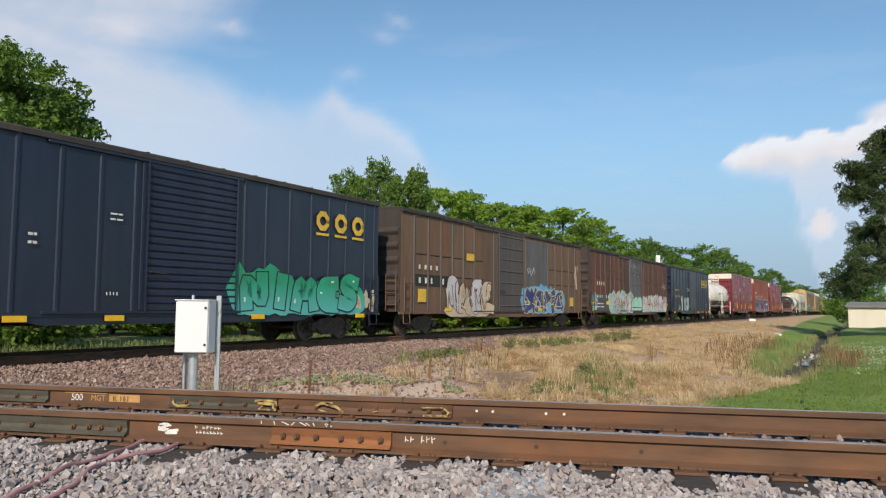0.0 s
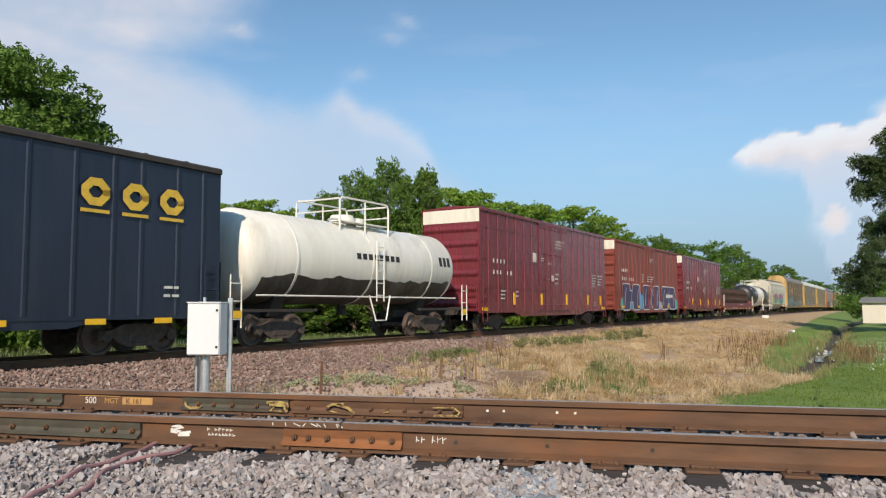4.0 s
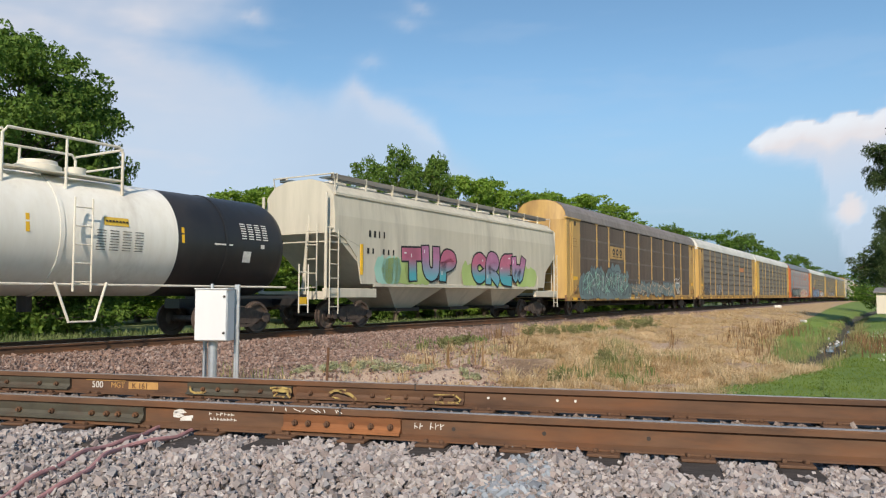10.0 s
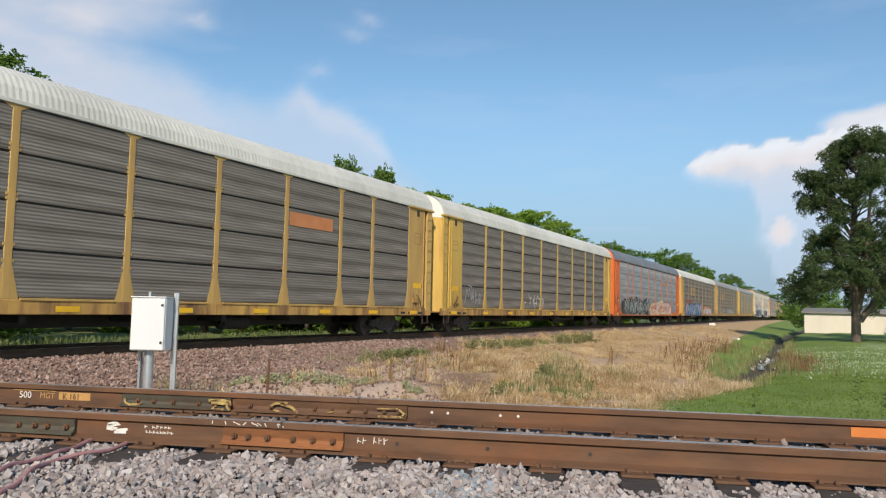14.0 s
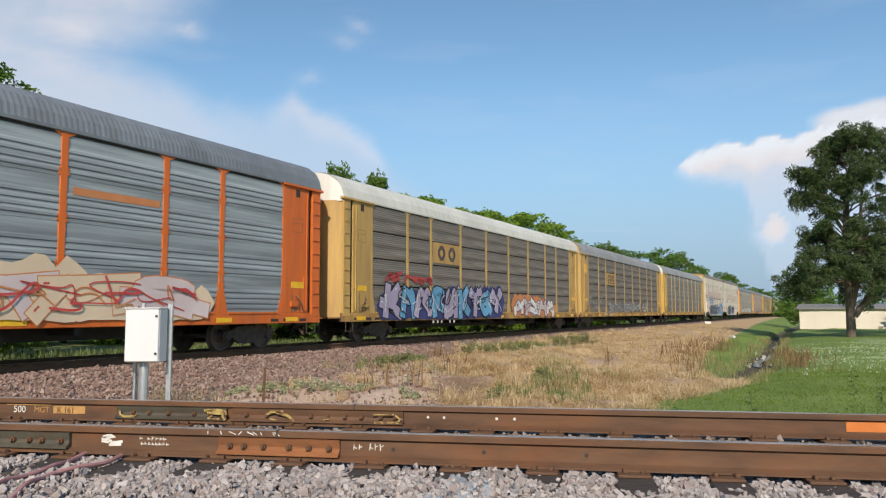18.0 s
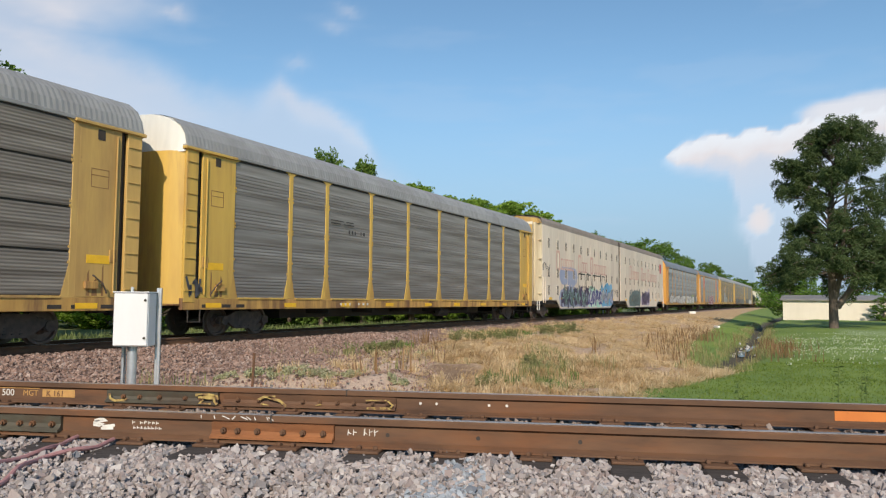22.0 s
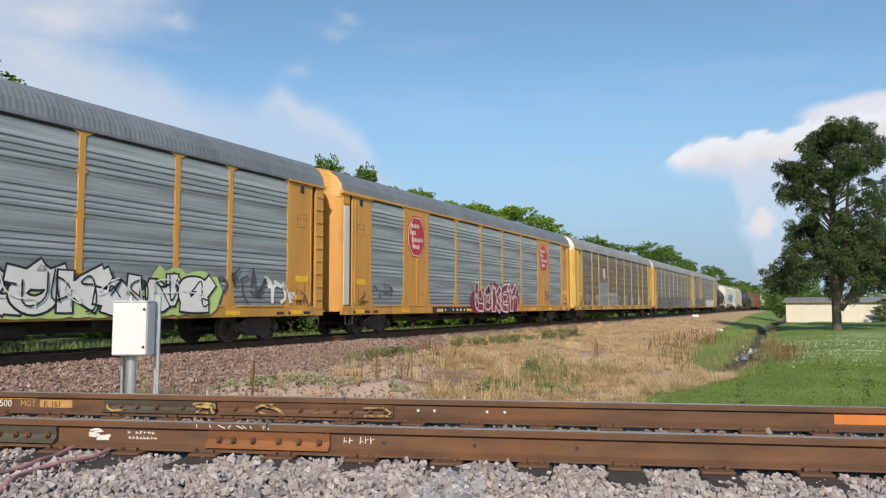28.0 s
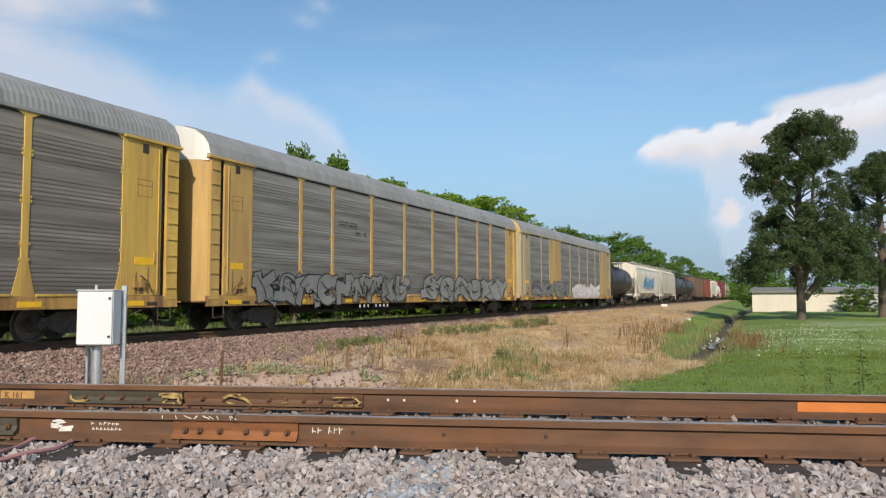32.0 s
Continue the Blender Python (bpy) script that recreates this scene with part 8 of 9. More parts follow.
blades("grass_tussocks", "drooping tussocks of dry grass on the bank", tussocks[::2], 0.14, 0.34, 0.0055, M_STRAW, 35, 1.7, 46, spread_r=0.075)
blades("grass_tussocks", "low brownish tussocks of dry grass on the bank", tussocks[1::2], 0.10, 0.26, 0.0055, M_DRY, 36, 1.7, 40, spread_r=0.075)
blades("bleached_grass", "thick pale straw lying on the bank", dry_spots[kinds == 2], 0.07, 0.18, 0.0055, M_STRAW, 29, 2.5, 10, spread_r=0.11, comb=-0.45)


def lawn_keep(x, y, r):
    s, q = sq(x, y)
    return (q > lawn_edge(s) + 0.35 * noise.noise((s * 0.6, 1, 0)) - 0.1 and (s < 22 or abs(q - ditch_q(s)) > 0.7) or (s > 20 and green_edge(s) + 0.3 * noise.noise((s * 0.3, 0, 0)) < q < ditch_q(s) - 0.7)) and y > 3.2


blades("lawn_grass", "mown green lawn grass", np.concatenate([spread(13000, -1, 15, 3.2, 20, 14, lawn_keep), spread(4000, 3, 26, 18, 60, 15, lawn_keep)]), 0.018, 0.05, 0.009, M_LAWN, 16, 1.2, 6, spread_r=0.15)
M_CLOVER = island_mat("clover_flower", [(0.46, 0.50, 0.36), (0.32, 0.40, 0.19), (0.54, 0.56, 0.45), (0.24, 0.33, 0.12)], 0.8, 0, 0.2)


def clover_keep(x, y, r):
    s, q = sq(x, y)
    return q > lawn_edge(s) + 1.2 and noise.noise((x * 0.22, y * 0.22, 4.0)) + 0.35 * noise.noise((x * 0.9, y * 0.9, 6.0)) > r.uniform(-0.35, 0.3)


blades("white_clover", "white clover flowering in the lawn", spread(5200, 6, 24, 18, 44, 71, clover_keep), 0.035, 0.075, 0.022, M_CLOVER, 72, 0.6, 2, cat="clover", spread_r=0.25)


def patch(cx, cy, rx, ry, n, seed):
    r = np.random.RandomState(seed)
    pts = np.c_[r.normal(cx, rx, n), r.normal(cy, ry, n)]
    return np.array([(x, y, ground_z(x, y)) for x, y in pts])


green = [(-5.2, 17.4, 0.42, 0.22, 60), (-3.2, 27.2, 0.7, 0.5, 40), (-2.0, 29.5, 0.6, 0.6, 40), (-1.3, 10.9, 0.16, 0.25, 22), (-0.3, 35.6, 0.5, 0.7, 90), (-0.32, 10.9, 0.30, 0.6, 95), (-0.55, 14.5, 0.2, 0.9, 24), (-2.0, 25.5, 1.2, 0.5, 20)]
blades("green_weeds", "green weeds among the dry grass", np.concatenate([patch(*g_, 20 + i) for i, g_ in enumerate(green)]), 0.08, 0.30, 0.011, M_WEED, 17, 0.9, 7, spread_r=0.09)
olive = [(-0.4, 12.6, 0.35, 0.9, 70), (-0.55, 16.4, 0.3, 1.6, 45), (0.8, 14.0, 0.3, 0.8, 16), (-4.9, 9.8, 0.7, 0.5, 8), (-5.6, 14.6, 0.9, 0.4, 20), (4.9, 22.6, 0.4, 2.0, 60), (-6.4, 7.6, 0.7, 0.6, 10), (-3.0, 13.0, 0.8, 0.8, 10)]
blades("fading_weeds", "yellowing green weeds on the bank", np.concatenate([patch(*g_, 90 + i) for i, g_ in enumerate(olive)]), 0.12, 0.42, 0.008, M_OLIVE, 27, 0.9, 7, spread_r=0.12)
r_ = np.random.RandomState(31)
blades("far_side_grass", "rough green grass beyond the main track", np.array([(p.x, p.y, ground_z(p.x, p.y)) for p in (on_line(s_, -q_) for s_, q_ in zip(r_.uniform(-4, 70, 6000), r_.uniform(3.0, 9, 6000)))]), 0.15, 0.5, 0.02, M_ROUGH, 18, 0.5, 5, spread_r=0.2)
ditch_side = []
for s_ in r_.uniform(17, 75, 700):
    p = on_line(s_, ditch_q(s_) + r_.choice((-1, 1)) * r_.uniform(0.45, 0.95))
    ditch_side.append((p.x, p.y, ground_z(p.x, p.y)))
blades("ditch_grass", "dark rank grass hanging over the ditch", np.array(ditch_side), 0.12, 0.36, 0.012, M_OLIVE, 28, 0.9, 6, spread_r=0.12)
cats = [(4.6, 27.5, 0.3, 2.2, 26), (3.6, 24.0, 0.3, 1.5, 12), (7.6, 38, 0.6, 1.6, 26), (6.5, 33.0, 0.35, 1.2, 30), (3.6, 20.2, 0.15, 1.2, 14), (8.6, 27.4, 0.35, 1.8, 34), (7.4, 23.0, 0.3, 1.6, 26), (-4.4, 19.2, 0.15, 0.3, 6), (-2.5, 14.6, 0.5, 0.8, 5)]
blades("cattails", "brown dead cattails beside the ditch", np.concatenate([patch(*g_, 50 + i) for i, g_ in enumerate(cats)]), 0.25, 0.75, 0.011, M_STALK, 19, 0.7, 5, spread_r=0.2)
dock = [(-4.3, 19.0, 0.12, 0.2, 4), (1.2, 20.5, 0.3, 0.5, 3), (-3.6, 10.8, 0.3, 0.3, 4)]
blades("dock_stalks", "dark dry dock stalks on the bank", np.concatenate([patch(*g_, 61 + i) for i, g_ in enumerate(dock)]), 0.3, 0.7, 0.016, M_STALK, 20, 0.35, 4, spread_r=0.09)


def tall_weed(x, y, h, seed, label):
    r = random.Random(seed)
    ob = thing("tall_weed", label, "weed", "tall weeds by the lawn")
    z = ground_z(x, y)
    ob.matrix_basis = pose(x, y, z)
    top = (r.uniform(-0.05, 0.05), r.uniform(-0.05, 0.05), h)
    part("stem", Geo().cyl((0, 0, -0.05), top, 0.012, 6, 0.004), M_WEED, ob)
    g = Geo()
    for k in range(int(h * 46)):
        f = r.uniform(0.12, 1)
        a, l = r.uniform(0, 6.28), r.uniform(0.07, 0.17) * (1.2 - 0.6 * f)
        c, s_ = math.cos(a), math.sin(a)
        p = (top[0] * f, top[1] * f, h * f)
        w = l * 0.2
        g.add([p, (p[0] + c * l * 0.5 - s_ * w, p[1] + s_ * l * 0.5 + c * w, p[2] + l * 0.25), (p[0] + c * l, p[1] + s_ * l, p[2] + l * r.uniform(-0.2, 0.4)), (p[0] + c * l * 0.5 + s_ * w, p[1] + s_ * l * 0.5 - c * w, p[2] + l * 0.25)], [(0, 1, 2, 3)])
    part("leaves", g, M_WEED, ob)


for i, (x, y, h) in enumerate(((4.15, 7.4, 0.85), (5.0, 7.3, 1.12), (4.85, 7.1, 0.9), (4.6, 7.5, 0.7), (5.6, 7.6, 0.95), (3.8, 6.6, 0.5), (2.6, 7.0, 0.62), (2.75, 7.2, 0.4), (5.9, 7.0, 0.6), (4.3, 6.9, 0.6), (1.6, 7.2, 0.42), (5.25, 6.9, 0.7))):
    tall_weed(x, y, h, i, "tall leafy green weed at the lawn's edge")

# water and stones in the ditch, scraps
M_WATER = mat("ditch_water", (0.03, 0.035, 0.03), (0.02, 0.022, 0.02), 2.0, 0.08, 0)
pts = [on_line(s_, ditch_q(s_)) for s_ in np.arange(16, 90, 1.0)]
g = Geo()
for k, (a, b) in enumerate(zip(pts, pts[1:])):
    if not (k < 3 or 12 < k < 22 or 30 < k < 36):
        continue  # elsewhere the ditch is only wet mud
    o = Vector((0.13, -0.04, 0))
    g.add([(a.x - o.x, a.y - o.y, -1.37), (a.x + o.x, a.y + o.y, -1.37), (b.x + o.x, b.y + o.y, -1.37), (b.x - o.x, b.y - o.y, -1.37)], [(0, 1, 2, 3)])
thing("ditch_water", "thin dark water in the ditch", "water", kind="structure", geo=g, material=M_WATER)
r_ = np.random.RandomState(77)
ds = []
for s_ in list(r_.uniform(27, 38, 14)) + [17.5, 18.2]:
    p = on_line(s_, ditch_q(s_) + r_.normal(0, 0.3))
    ds.append((p.x, p.y, ground_z(p.x, p.y)))
stones("ditch_stones", "pale rubble lying in the ditch", np.array(ds), 0.085, island_mat("pale_rubble", [(0.55, 0.54, 0.52), (0.4, 0.39, 0.37), (0.72, 0.71, 0.70)], 0.8), 9)
for i, (s_, q_, w_) in enumerate(((93, 3.4, 0.38), (52, 10.6, 0.1))):
    p = on_line(s_, q_)
    thing("white_block", "white concrete block lying in the grass", "block", geo=Geo().bbox(-w_, w_, -0.3, 0.3, 0, 0.5 * w_ + 0.12, 0.04), material=M_CHALK, m=pose(p.x, p.y, ground_z(p.x, p.y) - 0.02, 0, 0, 20 * i))

# ---- trees ----
M_BARK = mat("bark", (0.16, 0.125, 0.10), (0.085, 0.065, 0.05), 7.0, 0.95, 0, 0.02, (2, 2, 0.4))
M_LEAF = island_mat("leaf_mid_green", [(0.079, 0.157, 0.023), (0.138, 0.248, 0.04), (0.197, 0.322, 0.055), (0.104, 0.197, 0.031)], 0.6, 0, 0.45)
M_LEAF2 = island_mat("leaf_light_green", [(0.168, 0.281, 0.031), (0.228, 0.359, 0.048), (0.299, 0.419, 0.071), (0.191, 0.306, 0.04)], 0.6, 0, 0.5)
M_NEEDLE = island_mat("dark_conifer_green", [(0.034, 0.062, 0.021), (0.062, 0.096, 0.033), (0.10, 0.136, 0.05), (0.045, 0.076, 0.026)], 0.65, 0, 0.2)


def leaf_cloud(clumps, n, size, seed, droop=0.0, aspect=0.55):
    """Leaves on and in clumps. clumps: (x, y, z, r, flat)."""
    r = np.random.RandomState(seed)
    c = np.array([k[:3] for k in clumps])
    rad = np.array([k[3] for k in clumps])
    flat = np.array([k[4] for k in clumps])
    w = rad ** 2
    i = r.choice(len(c), n, p=w / w.sum())
    d = r.normal(size=(n, 3))
    d /= np.linalg.norm(d, axis=1)[:, None]
    d[:, 2] = np.where((d[:, 2] < -0.3) & (r.random_sample(n) < 0.6), -d[:, 2], d[:, 2])
    p = c[i] + d * (rad[i] * r.uniform(0.55, 1.12, n) ** 0.7)[:, None] * np.stack([np.ones(n), np.ones(n), flat[i]], -1)
    nrm = d * 0.7 + r.normal(0, 0.6, (n, 3)) + np.array([0, 0, 0.35])
    nrm /= np.linalg.norm(nrm, axis=1)[:, None]
    a = np.cross(nrm, r.normal(size=(n, 3)))
    a /= np.linalg.norm(a, axis=1)[:, None] + 1e-9
    b = np.cross(nrm, a)
    s = (size * r.uniform(0.6, 1.35, n))[:, None]
    fold = nrm * s * 0.12
    v = np.stack([p - a * s, p - b * s * aspect + fold, p + a * s - np.array([0, 0, droop]) * s, p + b * s * aspect + fold], 1).reshape(-1, 3)
    k = 4 * np.arange(n)[:, None]
    return v, k + np.array([0, 1, 2, 3])


M_SAGE = island_mat("pale_weed_green", [(0.38, 0.40, 0.23), (0.48, 0.46, 0.31), (0.27, 0.30, 0.14), (0.56, 0.50, 0.36)], 0.85, 0, 0.25)
M_BUSH = island_mat("dusty_weed_green", [(0.14, 0.16, 0.06), (0.21, 0.22, 0.09), (0.30, 0.27, 0.14), (0.11, 0.14, 0.05)], 0.85, 0, 0.25)


def weed_clump(x, y, w, h, seed, material, label):
    """A low leafy weed: short stems and many small leaves."""
    r = random.Random(seed)
    ob = thing("weed_clump", label, "weed", "leafy weeds on the bank", m=pose(x, y, ground_z(x, y)))
    lumps, g = [], Geo()
    for k in range(14):
        a, d = r.uniform(0, 6.28), w * 0.5 * math.sqrt(r.random())
        zt = h * r.uniform(0.35, 0.9) * (1.1 - 0.6 * d / w)
        p = (math.cos(a) * d, math.sin(a) * d * 0.8)
        dz = ground_z(x + p[0], y + p[1]) - ground_z(x, y)
        g.cyl((p[0] * 0.7, p[1] * 0.7, dz - 0.04), (p[0], p[1], dz + zt), 0.006, 4, 0.003, False)
        lumps += [(p[0], p[1], dz + zt * f, w * 0.11, 0.8) for f in (0.35, 0.7, 1.0)]
    v, f = leaf_cloud(lumps, int(520 + 700 * w * h), 0.034, seed, 0.2, 0.4)
    part("stem", g, material, ob), part("leaves", big_mesh("leaves", v, f, material), None, ob)


for k, (x, y, w, h) in enumerate(((-5.15, 15.4, 0.42, 0.42), (-4.85, 15.7, 0.3, 0.3), (-4.6, 15.95, 0.42, 0.4), (-5.75, 15.2, 0.3, 0.22), (-3.7, 22.0, 0.8, 0.45), (-3.1, 22.9, 0.7, 0.35), (-2.5, 24.6, 0.7, 0.4), (-1.9, 26.0, 0.7, 0.3),
                                  (-0.5, 28.9, 0.9, 0.55), (0.1, 29.2, 1.0, 0.7), (0.7, 29.6, 0.8, 0.55), (-0.55, 13.2, 0.6, 0.4), (-0.75, 14.2, 0.6, 0.35), (-1.4, 9.8, 0.45, 0.3))):
    weed_clump(x, y, w, h, 300 + k, M_BUSH, "bushy dusty green weed among dry grass")
for k, (x, y, w, h) in enumerate(((-4.7, 9.6, 0.8, 0.16), (-4.3, 9.9, 0.6, 0.16), (-5.1, 9.3, 0.6, 0.13), (-4.9, 10.3, 0.6, 0.12), (-5.7, 8.8, 0.7, 0.12), (-6.2, 8.5, 0.5, 0.1), (-3.1, 9.3, 0.4, 0.14), (-6.0, 9.6, 0.5, 0.1), (-3.55, 14.6, 0.5, 0.18))):
    weed_clump(x, y, w, h, 340 + k, M_SAGE, "low pale green weed on sandy ground")


def tree_parts(seed, height, width, trunk_r, leaves, leaf, shape, base=0.18, flat=0.8, shoots=60, lumps=150):
    """Trunk with limbs, and a crown of many small clumps inside an uneven outline. shape: (height, reach) from 0 to 1."""
    r = random.Random(seed)
    g = Geo()
    n, pts = 7, [(0, 0, -0.3)]
    for k in range(1, n + 1):
        f = k / n
        pts.append((r.uniform(-0.1, 0.1) * f * width * 0.2, r.uniform(-0.1, 0.1) * f * width * 0.2, height * 0.9 * f))
    for k in range(n):
        g.cyl(pts[k], pts[k + 1], trunk_r * (1 - k / (n + 0.6)), 9, trunk_r * (1 - (k + 1) / (n + 0.6)), False)

    def reach_at(f, a):
        bulge = 0.86 + 0.42 * noise.noise((math.cos(a) * 1.3 + seed * 7.1, math.sin(a) * 1.3, f * 4.2)) + 0.2 * noise.noise((math.cos(a) * 3, math.sin(a) * 3 + seed, f * 9))
        return width * 0.5 * float(np.interp(f, [p[0] for p in shape], [p[1] for p in shape])) * min(1.06, bulge)

    clumps = []
    for k in range(lumps):
        f, a = base + (0.97 - base) * r.random() ** 0.85, r.uniform(0, 2 * math.pi)
        inner = k % 4 == 0
        reach = reach_at(f, a) * (r.uniform(0.15, 0.6) if inner else r.uniform(0.66, 0.98))
        tip = Vector((math.cos(a) * reach, math.sin(a) * reach, height * f))
        cr = width * (r.uniform(0.075, 0.11) if inner else r.uniform(0.042, 0.078)) * (1.15 - 0.4 * f)
        clumps.append((*tip, cr, flat))
        if not inner:
            out = Vector((math.cos(a), math.sin(a), r.uniform(0.1, 0.9)))
            tw = tip + out * cr * 0.9
            clumps.append((*tw, cr * 0.55, flat))
            root = Vector((0, 0, max(0.05 * height, height * f - reach * 0.6)))
            mid = root.lerp(tip, 0.55) + Vector((0, 0, 0.02 * height))
            lr = trunk_r * 0.22 * (1.15 - f)
            g.cyl(root, mid, lr, 5, lr * 0.6, False), g.cyl(mid, tw, lr * 0.6, 4, lr * 0.15, False)
    for k in range(shoots):  # young upright shoots that break the outline
        f, a = r.uniform(0.35, 0.985), r.uniform(0, 2 * math.pi)
        reach = reach_at(f, a) * r.uniform(0.75, 1.02)
        lift = height * r.uniform(0.0, 0.025)
        clumps.append((math.cos(a) * reach, math.sin(a) * reach, height * f + lift, width * r.uniform(0.013, 0.024), r.uniform(1.8, 3.2)))
    for k in range(3):
        clumps.append((r.uniform(-0.1, 0.1) * width, r.uniform(-0.1, 0.1) * width, height * r.uniform(0.955, 0.975), width * 0.024, 1.8))
    v, f = leaf_cloud(clumps, leaves, leaf, seed + 100)
    return g, v, f


M_LEAFD = island_mat("leaf_dark_green", [(0.074, 0.14, 0.022), (0.121, 0.207, 0.036), (0.174, 0.269, 0.049), (0.093, 0.166, 0.028)], 0.6, 0, 0.4)
ROUND = [(0, 0.5), (0.15, 0.85), (0.4, 1.0), (0.65, 0.92), (0.82, 0.66), (0.93, 0.36), (1.0, 0.08)]
BROAD = [(0, 0.7), (0.3, 0.95), (0.6, 1.0), (0.78, 0.9), (0.9, 0.62), (1.0, 0.2)]
TALL = [(0, 0.6), (0.2, 0.9), (0.45, 1.0), (0.7, 0.72), (0.85, 0.42), (1.0, 0.06)]
COLUMN = [(0, 0.7), (0.15, 0.95), (0.5, 1.0), (0.72, 0.88), (0.86, 0.66), (0.95, 0.4), (1.0, 0.12)]
TREE_KINDS = []
for seed, shape, leaf_m, base, nl, leaf, flat, shoots in ((1, COLUMN, M_LEAFD, 0.05, 24000, 0.098, 0.95, 130), (2, BROAD, M_LEAF2, 0.05, 20000, 0.105, 0.55, 30), (3, TALL, M_LEAFD, 0.05, 18000, 0.098, 1.0, 90), (4, ROUND, M_LEAF2, 0.05, 20000, 0.105, 0.6, 40), (5, ROUND, M_LEAF, 0.05, 18000, 0.11, 0.7, 40), (6, COLUMN, M_LEAFD, 0.03, 62000, 0.082, 0.85, 150)):
    g, v, f = tree_parts(seed, 10.0, 6.0 if shape is TALL else 8.0, 0.24, nl, leaf, shape, base, flat, shoots, 260 if seed == 6 else 150)
    TREE_KINDS.append((g.mesh("trunk", M_BARK, True), big_mesh("crown", v, f, leaf_m)))
SHRUB_KINDS = []
for seed, leaf_m in ((11, M_LEAF), (12, M_LEAF2), (13, M_LEAFD)):
    g, v, f = tree_parts(seed, 10.0, 8.0, 0.2, 6000, 0.19, ROUND, 0.03, 0.75, 20, 70)
    SHRUB_KINDS.append((g.mesh("stem", M_BARK, True), big_mesh("foliage", v, f, leaf_m)))


def from_eye(bearing, dist):
    b = radians(bearing)
    return dist * math.sin(b), -4.92 + dist * math.cos(b)


def tree(bearing, dist, top, wide, kind, label, turn=0):
    """top: how high it stands over the eye's level, in degrees; wide: metres."""
    x, y = from_eye(bearing, dist)
    z = ground_z(x, y)
    h = 0.77 + dist * math.tan(radians(top)) - z
    ob = thing("tree", label, "tree", "trees along the railway", m=pose(x, y, z, 0, 0, turn))
    w0 = 8.0 if kind != 2 else 6.0
    ob.scale = (wide / w0, wide / w0, h / 10.0)
    part("trunk", TREE_KINDS[kind][0], None, ob), part("crown", TREE_KINDS[kind][1], None, ob)


tree(-44.3, 31, 16.8, 8.4, 5, "tall leafy green tree behind the train", 30)
tree(-40.7, 33, 14.6, 5.0, 5, "leafy green tree behind the train", 200)
NEAR_TREES = [(-36.5, 50, 5.8, 7, 4), (-33, 48, 6.6, 7, 3), (-30.2, 46, 7.7, 8.5, 3), (-27.6, 47, 8.1, 8, 1), (-24.9, 50, 6.6, 6, 4), (-22.7, 47, 8.9, 4.2, 2), (-20.3, 50, 10.2, 5.4, 0), (-18.0, 49, 11.1, 6, 0), (-14.9, 50, 11.0, 4.6, 2), (-16.4, 51, 9.6, 5.5, 4), (-13.2, 54, 9.2, 8.5, 1), (-11.2, 57, 9.0, 9, 3), (-8.7, 60, 8.1, 9.5, 1)]
FAR_TREES = [(-6.3, 62, 7.9, 9.5, 3), (-3.7, 66, 7.7, 9.5, 1), (-1.7, 70, 6.8, 9, 3), (0.3, 82, 5.5, 10, 4), (2.2, 98, 5.2, 10, 0), (4.2, 104, 4.7, 10, 4), (6.0, 110, 4.8, 11, 4), (7.6, 120, 4.4, 11, 0), (9.0, 135, 3.5, 11, 4), (10.6, 165, 2.9, 10, 0), (11.6, 195, 2.2, 12, 4), (12.6, 240, 1.8, 14, 0), (13.4, 300, 1.6, 16, 4)]
for i, (b, d, tp, w, k) in enumerate(NEAR_TREES + FAR_TREES):
    if b > 0:  # stay clear of the track
        clear = 27 / (0.2957 * math.cos(radians(b)) - 0.9553 * math.sin(radians(b)))
        if clear > d:
            d, w = clear, w * clear / d
    tree(b, d, tp, w, k, "green broadleaf tree beyond the railway" if k in (0, 4) else "light green bushy tree beyond the railway", i * 67)


# shrubs under the trees
def shrub(x, y, h, w, k, turn):
    z = ground_z(x, y)
    ob = thing("shrub", "dense green shrub under the trackside trees", "shrub", "shrubs along the railway", m=pose(x, y, z - 0.3, 0, 0, turn))
    ob.scale = (w / 8.0, w / 8.0, h / 10.0)
    part("stem", SHRUB_KINDS[k][0], None, ob), part("foliage", SHRUB_KINDS[k][1], None, ob)


r_ = random.Random(8)
for k in range(34):
    s_ = 8 + k * 3.3
    p = on_line(s_, -r_.uniform(13, 18) - (6 if s_ < 25 else 0))
    shrub(p.x, p.y, r_.uniform(3.0, 5.0), r_.uniform(5, 7), r_.choice((0, 1, 2)), r_.uniform(0, 360))


# a second, darker row filling the gaps
for k in range(26):
    b_ = -38 + k * 1.62
    d_ = float(np.interp(b_, [-38, -13, 0, 4.5], [58, 62, 92, 122])) + r_.uniform(0, 5)
    h_ = d_ * math.tan(radians(float(np.interp(b_, [-38, -30, -22, -16, -9, -2, 4.5], [5.0, 6.4, 7.6, 8.8, 7.4, 5.8, 4.2])))) * r_.uniform(0.82, 0.98) + 1.6
    x_, y_ = from_eye(b_, d_)
    shrub(x_, y_, h_, r_.uniform(8, 10.5), r_.choice((0, 2, 2, 1)), r_.uniform(0, 360))


